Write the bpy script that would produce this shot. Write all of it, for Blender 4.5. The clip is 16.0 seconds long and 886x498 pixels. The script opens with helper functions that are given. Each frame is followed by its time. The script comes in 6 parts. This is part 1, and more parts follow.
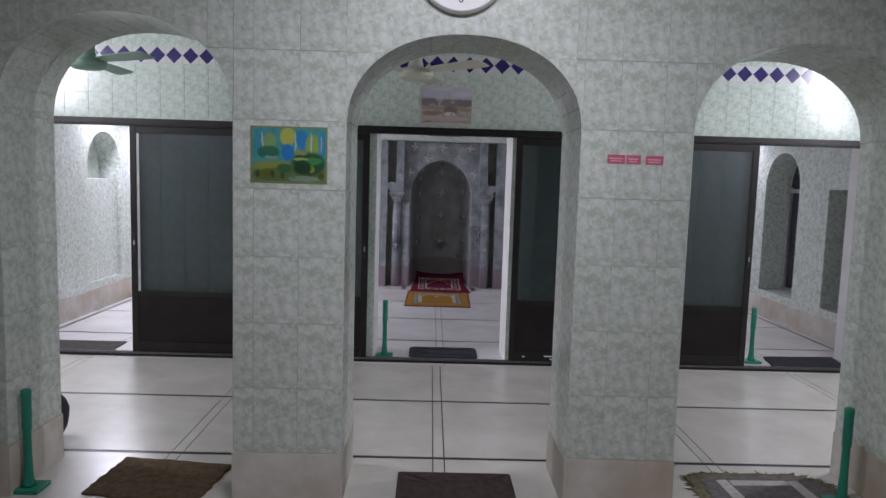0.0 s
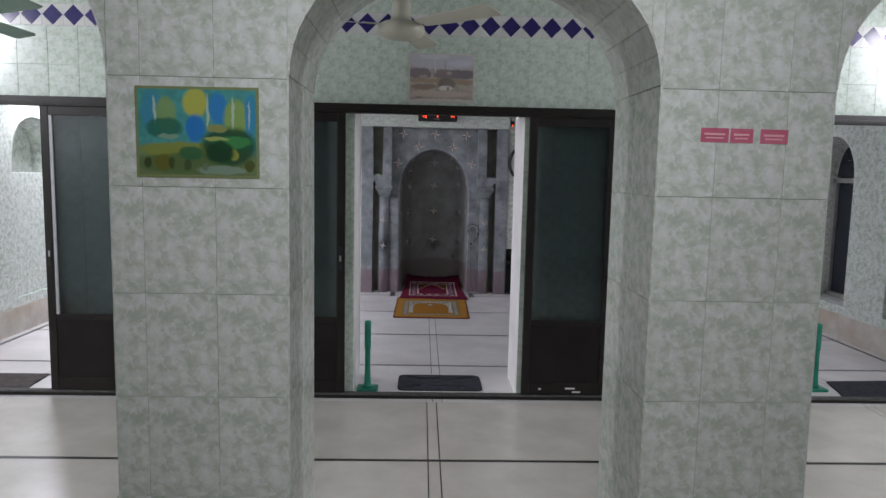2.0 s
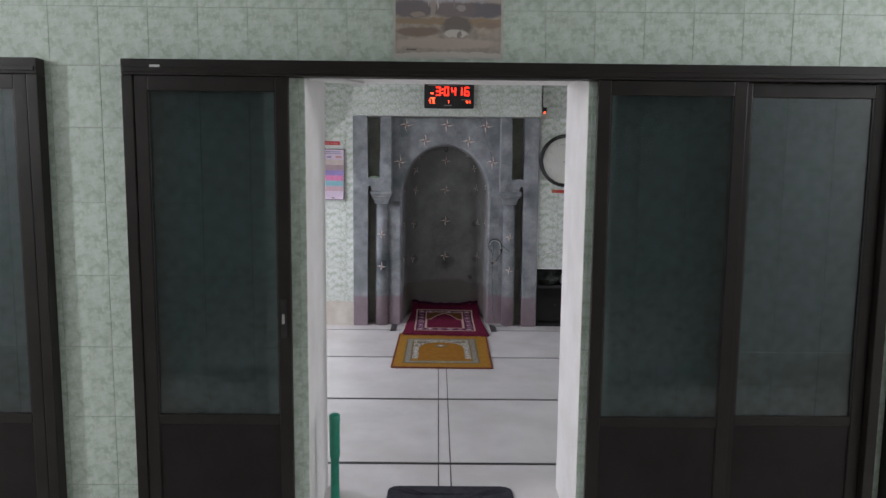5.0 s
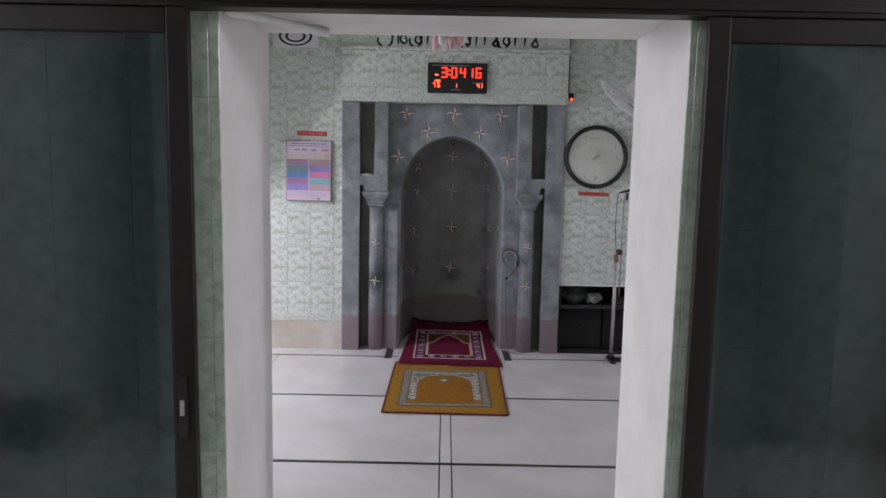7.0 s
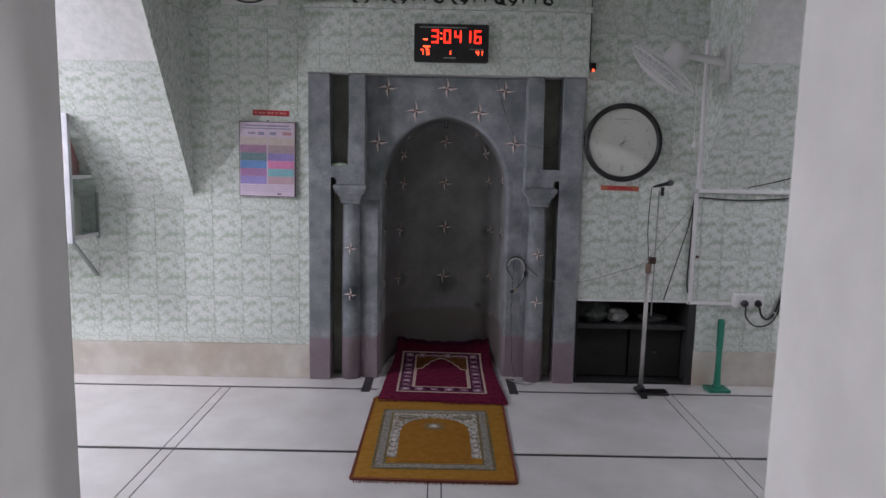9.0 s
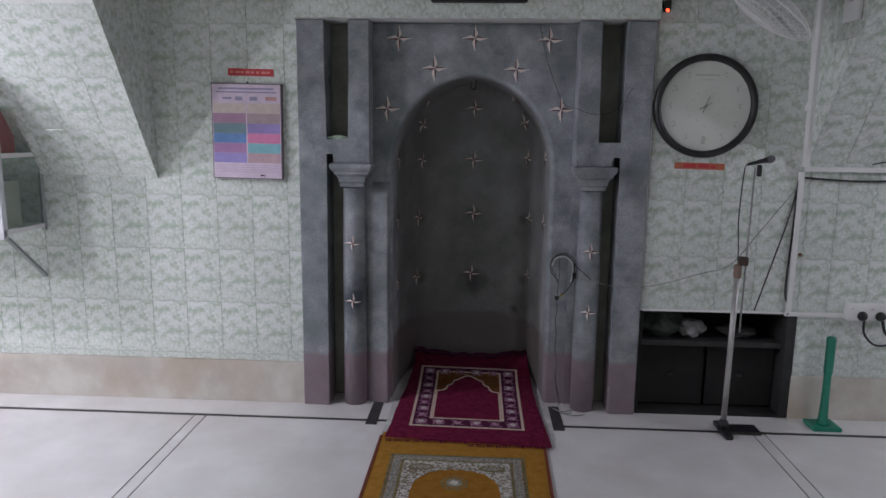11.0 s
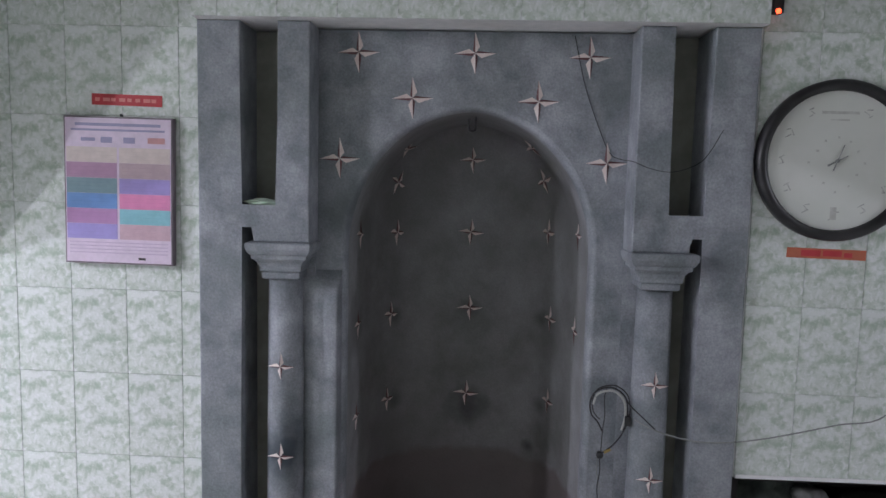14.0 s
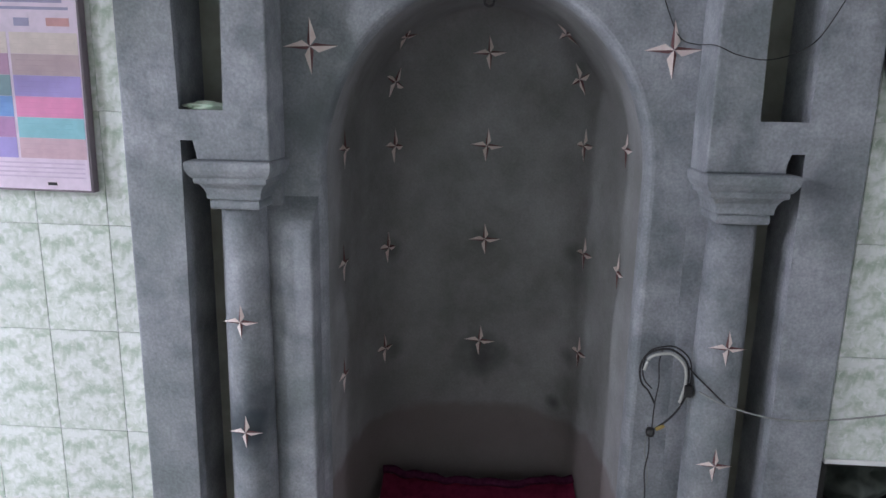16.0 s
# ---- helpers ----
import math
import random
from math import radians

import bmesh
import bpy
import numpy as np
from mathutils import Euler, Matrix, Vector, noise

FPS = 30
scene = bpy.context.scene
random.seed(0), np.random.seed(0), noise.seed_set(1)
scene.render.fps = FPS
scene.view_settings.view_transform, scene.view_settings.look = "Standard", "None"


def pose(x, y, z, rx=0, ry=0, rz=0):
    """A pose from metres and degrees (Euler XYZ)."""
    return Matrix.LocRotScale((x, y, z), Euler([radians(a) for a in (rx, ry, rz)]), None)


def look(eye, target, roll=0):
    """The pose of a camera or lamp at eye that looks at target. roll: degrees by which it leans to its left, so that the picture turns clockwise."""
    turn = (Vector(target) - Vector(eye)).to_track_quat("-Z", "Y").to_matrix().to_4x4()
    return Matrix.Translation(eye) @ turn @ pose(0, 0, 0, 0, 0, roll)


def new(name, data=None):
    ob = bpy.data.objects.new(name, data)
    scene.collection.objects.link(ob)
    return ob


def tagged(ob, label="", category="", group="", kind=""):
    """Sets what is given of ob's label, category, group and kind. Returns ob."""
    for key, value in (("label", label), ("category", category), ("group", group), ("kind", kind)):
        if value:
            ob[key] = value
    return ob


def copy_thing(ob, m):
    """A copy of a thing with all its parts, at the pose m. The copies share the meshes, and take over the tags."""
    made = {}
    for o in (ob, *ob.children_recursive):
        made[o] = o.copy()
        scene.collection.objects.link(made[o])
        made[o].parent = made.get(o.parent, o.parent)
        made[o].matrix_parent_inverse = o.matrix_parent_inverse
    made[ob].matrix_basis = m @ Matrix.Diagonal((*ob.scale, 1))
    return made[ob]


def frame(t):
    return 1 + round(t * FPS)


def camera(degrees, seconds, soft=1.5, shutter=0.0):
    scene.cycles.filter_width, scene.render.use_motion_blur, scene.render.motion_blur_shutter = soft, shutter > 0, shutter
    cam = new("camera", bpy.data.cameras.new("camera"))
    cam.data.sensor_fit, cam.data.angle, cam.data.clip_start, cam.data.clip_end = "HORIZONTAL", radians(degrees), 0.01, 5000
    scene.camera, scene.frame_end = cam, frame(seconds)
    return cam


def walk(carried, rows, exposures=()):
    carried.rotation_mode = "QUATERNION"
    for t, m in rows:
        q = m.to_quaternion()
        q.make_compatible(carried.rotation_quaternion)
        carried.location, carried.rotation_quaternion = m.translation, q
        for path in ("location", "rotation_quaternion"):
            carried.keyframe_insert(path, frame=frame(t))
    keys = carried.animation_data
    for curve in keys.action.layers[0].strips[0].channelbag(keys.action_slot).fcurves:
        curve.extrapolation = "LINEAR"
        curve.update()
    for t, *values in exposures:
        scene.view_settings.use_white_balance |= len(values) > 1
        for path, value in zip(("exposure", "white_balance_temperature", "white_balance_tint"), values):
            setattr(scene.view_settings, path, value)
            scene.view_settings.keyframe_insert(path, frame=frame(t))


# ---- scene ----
cam = camera(65.3, 16.0)
PATH = [
    (0, (0.116, -0.153, 1.59), (0.155, 1.837, 1.39), 1.7),
    (0.5, (0.126, 0.112, 1.603), (0.157, 2.1, 1.39), 1.6),
    (1, (0.107, 0.413, 1.578), (0.143, 2.401, 1.363), 1.7),
    (1.5, (0.097, 0.702, 1.595), (0.167, 2.688, 1.368), 1.3),
    (2, (0.108, 1.034, 1.584), (0.172, 3.021, 1.361), 1.2),
    (2.5, (0.113, 1.347, 1.589), (0.16, 3.333, 1.358), 1.2),
    (3, (0.102, 1.675, 1.579), (0.155, 3.664, 1.375), 1.1),
    (3.5, (0.12, 1.968, 1.576), (0.177, 3.955, 1.359), 0.6),
    (4, (0.15, 2.303, 1.598), (0.183, 4.288, 1.357), 0.4),
    (6.5, (0.211, 3.767, 1.581), (0.215, 5.757, 1.389), 0.8),
    (7, (0.210, 4.051, 1.591), (0.207, 6.038, 1.359), 1.1),
    (7.5, (0.233, 4.335, 1.566), (0.209, 6.32, 1.324), 0.7),
    (8, (0.235, 4.626, 1.571), (0.226, 6.609, 1.312), 0.8),
    (8.2, (0.233, 4.742, 1.58), (0.242, 6.726, 1.324), 1.1),
    (10.3, (0.284, 5.837, 1.573), (0.255, 7.814, 1.268), 1.3),
    (10.5, (0.287, 5.941, 1.566), (0.236, 7.915, 1.248), 1.2),
    (11, (0.311, 6.211, 1.575), (0.211, 8.179, 1.233), 0.7),
    (11.5, (0.283, 6.43, 1.554), (0.189, 8.401, 1.225), 0.7),
    (12, (0.255, 6.686, 1.593), (0.185, 8.666, 1.323), 0.9),
    (12.5, (0.282, 6.921, 1.584), (0.196, 8.903, 1.336), 0.7),
    (13, (0.312, 7.168, 1.601), (0.192, 9.148, 1.347), 0.6),
    (13.5, (0.293, 7.384, 1.583), (0.2, 9.368, 1.341), 1.0),
    (14, (0.282, 7.59, 1.611), (0.198, 9.579, 1.415), 1.4),
    (14.5, (0.299, 7.783, 1.609), (0.172, 9.77, 1.425), 1.4),
    (15, (0.31, 7.968, 1.612), (0.159, 9.949, 1.386), 1.2),
    (15.5, (0.299, 8.091, 1.582), (0.156, 10.059, 1.259), 1.2),
    (16, (0.278, 8.188, 1.57), (0.159, 10.134, 1.127), 1.1),
]
walk(cam, [(t, look(eye, target, roll)) for t, eye, target, roll in PATH],
     exposures=[(0, -0.26, 6460, 14), (1.5, -0.25, 6540, 11), (2.5, -0.13, 6700, 9), (4, 0.05, 6750, 8), (7, -0.03, 6780, 11.5), (8.2, -0.34, 6770, 13), (10.5, -0.39, 6620, 11),
                (11.5, -0.39, 6580, 10.5), (12.5, -0.19, 6530, 10), (14.5, 0.1, 6470, 9.5), (16, 0.38, 6440, 8)])

# ---------------------------------------------------------------- world and lights
world = bpy.data.worlds.new("night")
scene.world = world
world.use_nodes = True
world.node_tree.nodes["Background"].inputs[0].default_value = (0.05, 0.06, 0.08, 1)
world.node_tree.nodes["Background"].inputs[1].default_value = 0.3


def lamp(name, x, y, z, power, target, sx=0.1, sy=1.2, colour=(0.93, 1.0, 0.97)):
    data = bpy.data.lights.new(name, "AREA")
    data.shape, data.size, data.size_y, data.energy, data.color = "RECTANGLE", sx, sy, power, colour
    ob = new(name, data)
    ob.matrix_world = look((x, y, z), target)
    return ob


COOL = (0.955, 0.955, 1.065)
lamp("veranda_light", 0.3, 1.75, 2.95, 43, (0.3, 1.85, 0), 1.2, 0.1, COOL)
lamp("hall_light_west", -3.84, 4.1, 2.45, 58, (0.2, 4.6, 0.0), sy=0.9, colour=COOL)
lamp("hall_light_east", 4.29, 4.45, 2.45, 62, (0.2, 4.6, 0.0), sy=0.9, colour=COOL)
lamp("prayer_light_west", -3.59, 8.8, 2.17, 88, (-2.2, 8.9, 0.3), 0.06, 0.95, colour=(0.965, 0.955, 1.155))
lamp("prayer_light_south", -3.59, 7.75, 2.3, 84, (-1.9, 7.75, 0.25), 0.06, 0.95, colour=(0.965, 0.955, 1.11))
lamp("prayer_light_east", 4.26, 8.85, 2.2, 38, (3.1, 8.9, 0.4), 0.06, 0.95, colour=(0.965, 0.955, 1.155))

# ---------------------------------------------------------------- materials


def mat(name, colour, rough=0.5, metal=0.0, second=None, scale=8.0, detail=4.0, fine=0.0, bump=0.0, bump_scale=60.0,
        spec=0.5, emit=None, power=0.0, transmit=0.0, spread=(0.35, 0.65), vary=0.0, stain=None, stain_scale=1.2, stretch=(1, 1, 1)):
    m = bpy.data.materials.new(name)
    m.use_nodes = True
    nt = m.node_tree
    n, l = nt.nodes, nt.links
    p = n["Principled BSDF"]
    p.inputs["Base Color"].default_value = (*colour, 1)
    p.inputs["Roughness"].default_value = rough
    p.inputs["Metallic"].default_value = metal
    p.inputs["Specular IOR Level"].default_value = spec
    p.inputs["Transmission Weight"].default_value = transmit
    if emit:
        p.inputs["Emission Color"].default_value = (*emit, 1)
        p.inputs["Emission Strength"].default_value = power
    tc = n.new("ShaderNodeTexCoord")
    info = n.new("ShaderNodeObjectInfo")
    vec = n.new("ShaderNodeVectorMath")
    vec.operation = "MULTIPLY_ADD"
    comb = n.new("ShaderNodeCombineXYZ")
    for i in range(3):
        l.new(info.outputs["Random"], comb.inputs[i])
    l.new(comb.outputs[0], vec.inputs[0])
    vec.inputs[1].default_value = (37.0, 53.0, 71.0)
    mp = n.new("ShaderNodeMapping")
    mp.inputs["Scale"].default_value = stretch
    l.new(tc.outputs["Object"], mp.inputs["Vector"])
    l.new(mp.outputs[0], vec.inputs[2])
    out = None
    if second:
        nz = n.new("ShaderNodeTexNoise")
        nz.inputs["Scale"].default_value, nz.inputs["Detail"].default_value = scale, detail
        nz.inputs["Roughness"].default_value = 0.62
        l.new(vec.outputs[0], nz.inputs["Vector"])
        ramp = n.new("ShaderNodeValToRGB")
        ramp.color_ramp.elements[0].position, ramp.color_ramp.elements[1].position = spread
        ramp.color_ramp.elements[0].color = (*colour, 1)
        ramp.color_ramp.elements[1].color = (*second, 1)
        l.new(nz.outputs["Fac"], ramp.inputs["Fac"])
        out = ramp.outputs["Color"]
        if stain:
            nz2 = n.new("ShaderNodeTexNoise")
            nz2.inputs["Scale"].default_value, nz2.inputs["Detail"].default_value = stain_scale, 6.0
            l.new(tc.outputs["Object"], nz2.inputs["Vector"])
            r2 = n.new("ShaderNodeValToRGB")
            r2.color_ramp.elements[0].position, r2.color_ramp.elements[1].position = 0.48, 0.72
            r2.color_ramp.elements[0].color, r2.color_ramp.elements[1].color = (0, 0, 0, 1), (1, 1, 1, 1)
            l.new(nz2.outputs["Fac"], r2.inputs["Fac"])
            mx = n.new("ShaderNodeMixRGB")
            l.new(r2.outputs["Color"], mx.inputs["Fac"])
            l.new(out, mx.inputs["Color1"])
            mx.inputs["Color2"].default_value = (*stain, 1)
            out = mx.outputs["Color"]
        if fine:
            nf = n.new("ShaderNodeTexNoise")
            nf.inputs["Scale"].default_value, nf.inputs["Detail"].default_value = 140.0, 2.0
            l.new(tc.outputs["Object"], nf.inputs["Vector"])
            mf = n.new("ShaderNodeMixRGB")
            mf.blend_type = "OVERLAY"
            mf.inputs["Fac"].default_value = fine
            l.new(out, mf.inputs["Color1"])
            l.new(nf.outputs["Fac"], mf.inputs["Color2"])
            out = mf.outputs["Color"]
        if vary:
            hs = n.new("ShaderNodeHueSaturation")
            mr = n.new("ShaderNodeMapRange")
            mr.inputs["To Min"].default_value, mr.inputs["To Max"].default_value = 1 - vary, 1 + vary
            l.new(info.outputs["Random"], mr.inputs["Value"])
            l.new(mr.outputs[0], hs.inputs["Value"])
            l.new(out, hs.inputs["Color"])
            out = hs.outputs["Color"]
        l.new(out, p.inputs["Base Color"])
    if bump:
        nb = n.new("ShaderNodeTexNoise")
        nb.inputs["Scale"].default_value, nb.inputs["Detail"].default_value = bump_scale, 3.0
        l.new(vec.outputs[0], nb.inputs["Vector"])
        b = n.new("ShaderNodeBump")
        b.inputs["Strength"].default_value, b.inputs["Distance"].default_value = bump, 0.004
        l.new(nb.outputs["Fac"], b.inputs["Height"])
        l.new(b.outputs[0], p.inputs["Normal"])
    return m


def tile_mat(name, green, mid, pale, white, where, rough=0.2):
    """A glazed tile with a marbled print: the same print on each tile, as printed tiles have it."""
    m = bpy.data.materials.new(name)
    m.use_nodes = True
    n, l = m.node_tree.nodes, m.node_tree.links
    p = n["Principled BSDF"]
    p.inputs["Roughness"].default_value = rough
    tc, mp, info = n.new("ShaderNodeTexCoord"), n.new("ShaderNodeMapping"), n.new("ShaderNodeObjectInfo")
    mp.inputs["Location"].default_value = where
    l.new(tc.outputs["Object"], mp.inputs["Vector"])
    cloud, fleck, vein = [n.new("ShaderNodeTexNoise") for _ in range(3)]
    for nz, sc, de, ro, di in ((cloud, 25.0, 6.0, 0.58, 0.3), (fleck, 52.0, 4.0, 0.55, 0.5), (vein, 33.0, 4.0, 0.55, 0.6)):
        nz.inputs["Scale"].default_value, nz.inputs["Detail"].default_value = sc, de
        nz.inputs["Roughness"].default_value, nz.inputs["Distortion"].default_value = ro, di
        l.new(mp.outputs[0], nz.inputs["Vector"])
    ramp = n.new("ShaderNodeValToRGB")
    e = ramp.color_ramp.elements
    e[0].position, e[0].color = 0.36, (*green, 1)
    e[1].position, e[1].color = 0.64, (*pale, 1)
    k = e.new(0.50)
    k.color = (*mid, 1)
    l.new(cloud.outputs["Fac"], ramp.inputs["Fac"])
    src = ramp.outputs["Color"]
    for nz, lo, hi, most, c in ((fleck, 0.52, 0.64, 0.6, white), (vein, 0.57, 0.68, 0.45, green), (fleck, 0.42, 0.32, 0.4, green)):
        mr, mx = n.new("ShaderNodeMapRange"), n.new("ShaderNodeMixRGB")
        mr.inputs["From Min"].default_value, mr.inputs["From Max"].default_value = lo, hi
        mr.inputs["To Min"].default_value, mr.inputs["To Max"].default_value = 0.0, most
        l.new(nz.outputs["Fac"], mr.inputs["Value"])
        l.new(mr.outputs[0], mx.inputs["Fac"])
        l.new(src, mx.inputs["Color1"])
        mx.inputs["Color2"].default_value = (*c, 1)
        src = mx.outputs["Color"]
    hs, mr = n.new("ShaderNodeHueSaturation"), n.new("ShaderNodeMapRange")
    mr.inputs["To Min"].default_value, mr.inputs["To Max"].default_value = 0.965, 1.035
    l.new(info.outputs["Random"], mr.inputs["Value"])
    l.new(mr.outputs[0], hs.inputs["Value"])
    l.new(src, hs.inputs["Color"])
    l.new(hs.outputs["Color"], p.inputs["Base Color"])
    b = n.new("ShaderNodeBump")
    b.inputs["Strength"].default_value, b.inputs["Distance"].default_value = 0.06, 0.003
    l.new(cloud.outputs["Fac"], b.inputs["Height"])
    l.new(b.outputs[0], p.inputs["Normal"])
    return m


TILE = tile_mat("green_marbled_tile", (0.41, 0.495, 0.40), (0.615, 0.665, 0.605), (0.735, 0.77, 0.74), (0.84, 0.855, 0.86), (0.31, 0.05, 0.4))
TILE_GREY = tile_mat("grey_marbled_tile", (0.43, 0.49, 0.405), (0.555, 0.60, 0.54), (0.635, 0.67, 0.63), (0.71, 0.735, 0.72), (0.9, 0.4, 0.1), 0.25)
TILE_MINT = tile_mat("mint_marbled_tile", (0.44, 0.545, 0.455), (0.57, 0.665, 0.59), (0.645, 0.735, 0.675), (0.725, 0.79, 0.75), (0.2, 0.75, 0.7), 0.23)
GROUT = mat("grout", (0.66, 0.67, 0.65), 0.8, second=(0.78, 0.78, 0.76), scale=20)
PLASTER = mat("bare_plaster", (0.52, 0.48, 0.42), 0.8, second=(0.66, 0.63, 0.57), scale=5, stain=(0.46, 0.36, 0.26), stain_scale=1.7, bump=0.15, bump_scale=40)
WHITE = mat("white_distemper", (0.74, 0.73, 0.71), 0.7, second=(0.83, 0.82, 0.81), scale=4, bump=0.08, bump_scale=30)
# unseen ceiling, set this dark so less light bounces onto the upper walls
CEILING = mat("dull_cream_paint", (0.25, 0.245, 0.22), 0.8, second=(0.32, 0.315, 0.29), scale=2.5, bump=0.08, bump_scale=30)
TERRAZZO = mat("pale_terrazzo", (0.60, 0.58, 0.52), 0.25, spec=0.8, second=(0.70, 0.68, 0.63), scale=3.0, fine=0.12, vary=0.03, stain=(0.55, 0.53, 0.48), stain_scale=1.5)
TERRAZZO_IN = mat("white_terrazzo", (0.66, 0.65, 0.64), 0.25, spec=0.75, second=(0.75, 0.74, 0.73), scale=3.0, fine=0.10, vary=0.02, stain=(0.62, 0.60, 0.58), stain_scale=1.5)
INLAY = mat("black_inlay", (0.02, 0.02, 0.022), 0.35, second=(0.05, 0.05, 0.05), scale=20)
CEMENT = mat("grey_cement_paint", (0.17, 0.188, 0.202), 0.62, second=(0.37, 0.385, 0.412), scale=6.5, detail=10, spread=(0.36, 0.66), stain=(0.17, 0.195, 0.20), stain_scale=3.5, fine=0.36, bump=0.5, bump_scale=70)
# same grey as CEMENT, toned down: the hollow's shade is in the colour
CEMENT_SHADE = mat("dark_cement_paint", (0.188, 0.192, 0.186), 0.7, second=(0.305, 0.309, 0.312), scale=4.5, detail=9, stain=(0.19, 0.192, 0.188), stain_scale=2.2, fine=0.2, bump=0.25, bump_scale=90)
ALU = mat("dark_bronze_aluminium", (0.012, 0.010, 0.009), 0.42, second=(0.02, 0.017, 0.015), scale=6, bump=0.03, spec=0.35)
KICK = mat("dark_brown_panel", (0.009, 0.007, 0.007), 0.5, second=(0.015, 0.012, 0.012), scale=5, spec=0.3)
GLASS = mat("smoked_glass", (0.36, 0.41, 0.435), 0.06, transmit=1.0)
CLEAR = mat("clear_glass", (0.85, 0.93, 0.9), 0.03, transmit=1.0)
NIGHTGLASS = mat("night_window_glass", (0.02, 0.025, 0.035), 0.1, second=(0.03, 0.035, 0.05), scale=2)
GREEN = mat("green_plastic", (0.01, 0.20, 0.13), 0.4, second=(0.02, 0.26, 0.17), scale=9, bump=0.05)
BLACK = mat("black_plastic", (0.012, 0.012, 0.013), 0.4, second=(0.025, 0.025, 0.026), scale=15)
WHITEP = mat("white_plastic", (0.75, 0.75, 0.74), 0.4, second=(0.82, 0.82, 0.81), scale=6)
CREAM = mat("clock_face", (0.66, 0.68, 0.62), 0.5, second=(0.72, 0.73, 0.68), scale=4)
CHROME = mat("worn_steel", (0.42, 0.41, 0.40), 0.4, metal=0.6, second=(0.55, 0.54, 0.52), scale=20)
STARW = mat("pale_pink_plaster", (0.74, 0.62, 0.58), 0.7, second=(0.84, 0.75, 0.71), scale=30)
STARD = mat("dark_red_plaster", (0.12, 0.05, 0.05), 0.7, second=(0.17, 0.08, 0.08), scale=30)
NAVY = mat("navy_tile", (0.022, 0.018, 0.12), 0.2, second=(0.03, 0.025, 0.16), scale=10)
WTILE = mat("white_tile", (0.66, 0.68, 0.66), 0.2, second=(0.74, 0.75, 0.74), scale=10)
RED = mat("red_sticker", (0.45, 0.03, 0.04), 0.5, second=(0.55, 0.05, 0.06), scale=14)
PINK = mat("pink_sticker", (0.50, 0.11, 0.18), 0.5, second=(0.58, 0.17, 0.24), scale=14)
PALE = mat("pale_print", (0.75, 0.62, 0.58), 0.5, second=(0.8, 0.7, 0.66), scale=40)
LEDR = mat("red_led", (0.2, 0.0, 0.0), 0.5, emit=(1.0, 0.06, 0.02), power=6.0)
LEDO = mat("orange_led", (0.2, 0.05, 0.0), 0.5, emit=(1.0, 0.02, 0.012), power=3.5)
TUBE = mat("lit_tube", (0.9, 0.9, 0.9), 0.5, emit=(0.95, 1.0, 1.0), power=3.5)
TUBE_LOW = mat("dim_tube", (0.9, 0.9, 0.9), 0.5, emit=(0.95, 1.0, 1.0), power=0.8)
RUG_M = mat("maroon_pile", (0.10, 0.007, 0.028), 0.95, second=(0.165, 0.016, 0.046), scale=30, bump=0.6, bump_scale=220, spec=0.1)
RUG_MD = mat("dark_plum_pile", (0.05, 0.008, 0.03), 0.95, second=(0.09, 0.02, 0.05), scale=60, bump=0.6, bump_scale=220, spec=0.1)
RUG_C = mat("cream_pile", (0.42, 0.28, 0.22), 0.95, second=(0.62, 0.50, 0.42), scale=60, spread=(0.32, 0.56), bump=0.6, bump_scale=220, spec=0.1)
RUG_B = mat("brown_pile", (0.09, 0.035, 0.012), 0.95, second=(0.17, 0.07, 0.022), scale=40, bump=0.6, bump_scale=220, spec=0.1)
RUG_P = mat("lilac_flower_pile", (0.15, 0.035, 0.09), 0.95, second=(0.46, 0.28, 0.36), scale=80, spread=(0.42, 0.56), bump=0.6, bump_scale=220, spec=0.1)
RUG_G = mat("gold_pile", (0.30, 0.145, 0.02), 0.95, second=(0.37, 0.19, 0.035), scale=25, bump=0.6, bump_scale=220, spec=0.1)
RUG_GD = mat("deep_gold_pile", (0.25, 0.11, 0.015), 0.95, second=(0.31, 0.145, 0.025), scale=25, bump=0.6, bump_scale=220, spec=0.1)
RUG_S = mat("silver_flower_pile", (0.17, 0.13, 0.08), 0.95, second=(0.50, 0.49, 0.46), scale=85, spread=(0.44, 0.56), bump=0.6, bump_scale=220, spec=0.1)
RUG_R = mat("red_brown_binding", (0.15, 0.04, 0.03), 0.95, second=(0.22, 0.075, 0.045), scale=60, bump=0.6, bump_scale=220, spec=0.1)
RUG_W = mat("pale_silver_pile", (0.40, 0.37, 0.35), 0.95, second=(0.66, 0.63, 0.60), scale=90, bump=0.6, bump_scale=220, spec=0.1)
RUG_L = mat("lilac_pile", (0.30, 0.12, 0.25), 0.95, second=(0.50, 0.33, 0.44), scale=90, bump=0.6, bump_scale=220, spec=0.1)
RUG_GG = mat("grey_patterned_pile", (0.17, 0.155, 0.12), 0.95, second=(0.33, 0.31, 0.28), scale=95, spread=(0.42, 0.58), bump=0.6, bump_scale=220, spec=0.1)
RUG_SG = mat("grey_green_pile", (0.14, 0.12, 0.06), 0.95, second=(0.22, 0.19, 0.11), scale=40, bump=0.6, bump_scale=220, spec=0.1)
MAT_B = mat("brown_coir", (0.085, 0.06, 0.035), 0.95, second=(0.14, 0.105, 0.065), scale=25, bump=0.9, bump_scale=200, spec=0.1)
MAT_D = mat("dark_brown_carpet", (0.07, 0.05, 0.048), 0.95, second=(0.10, 0.075, 0.07), scale=25, bump=0.9, bump_scale=200, spec=0.1)
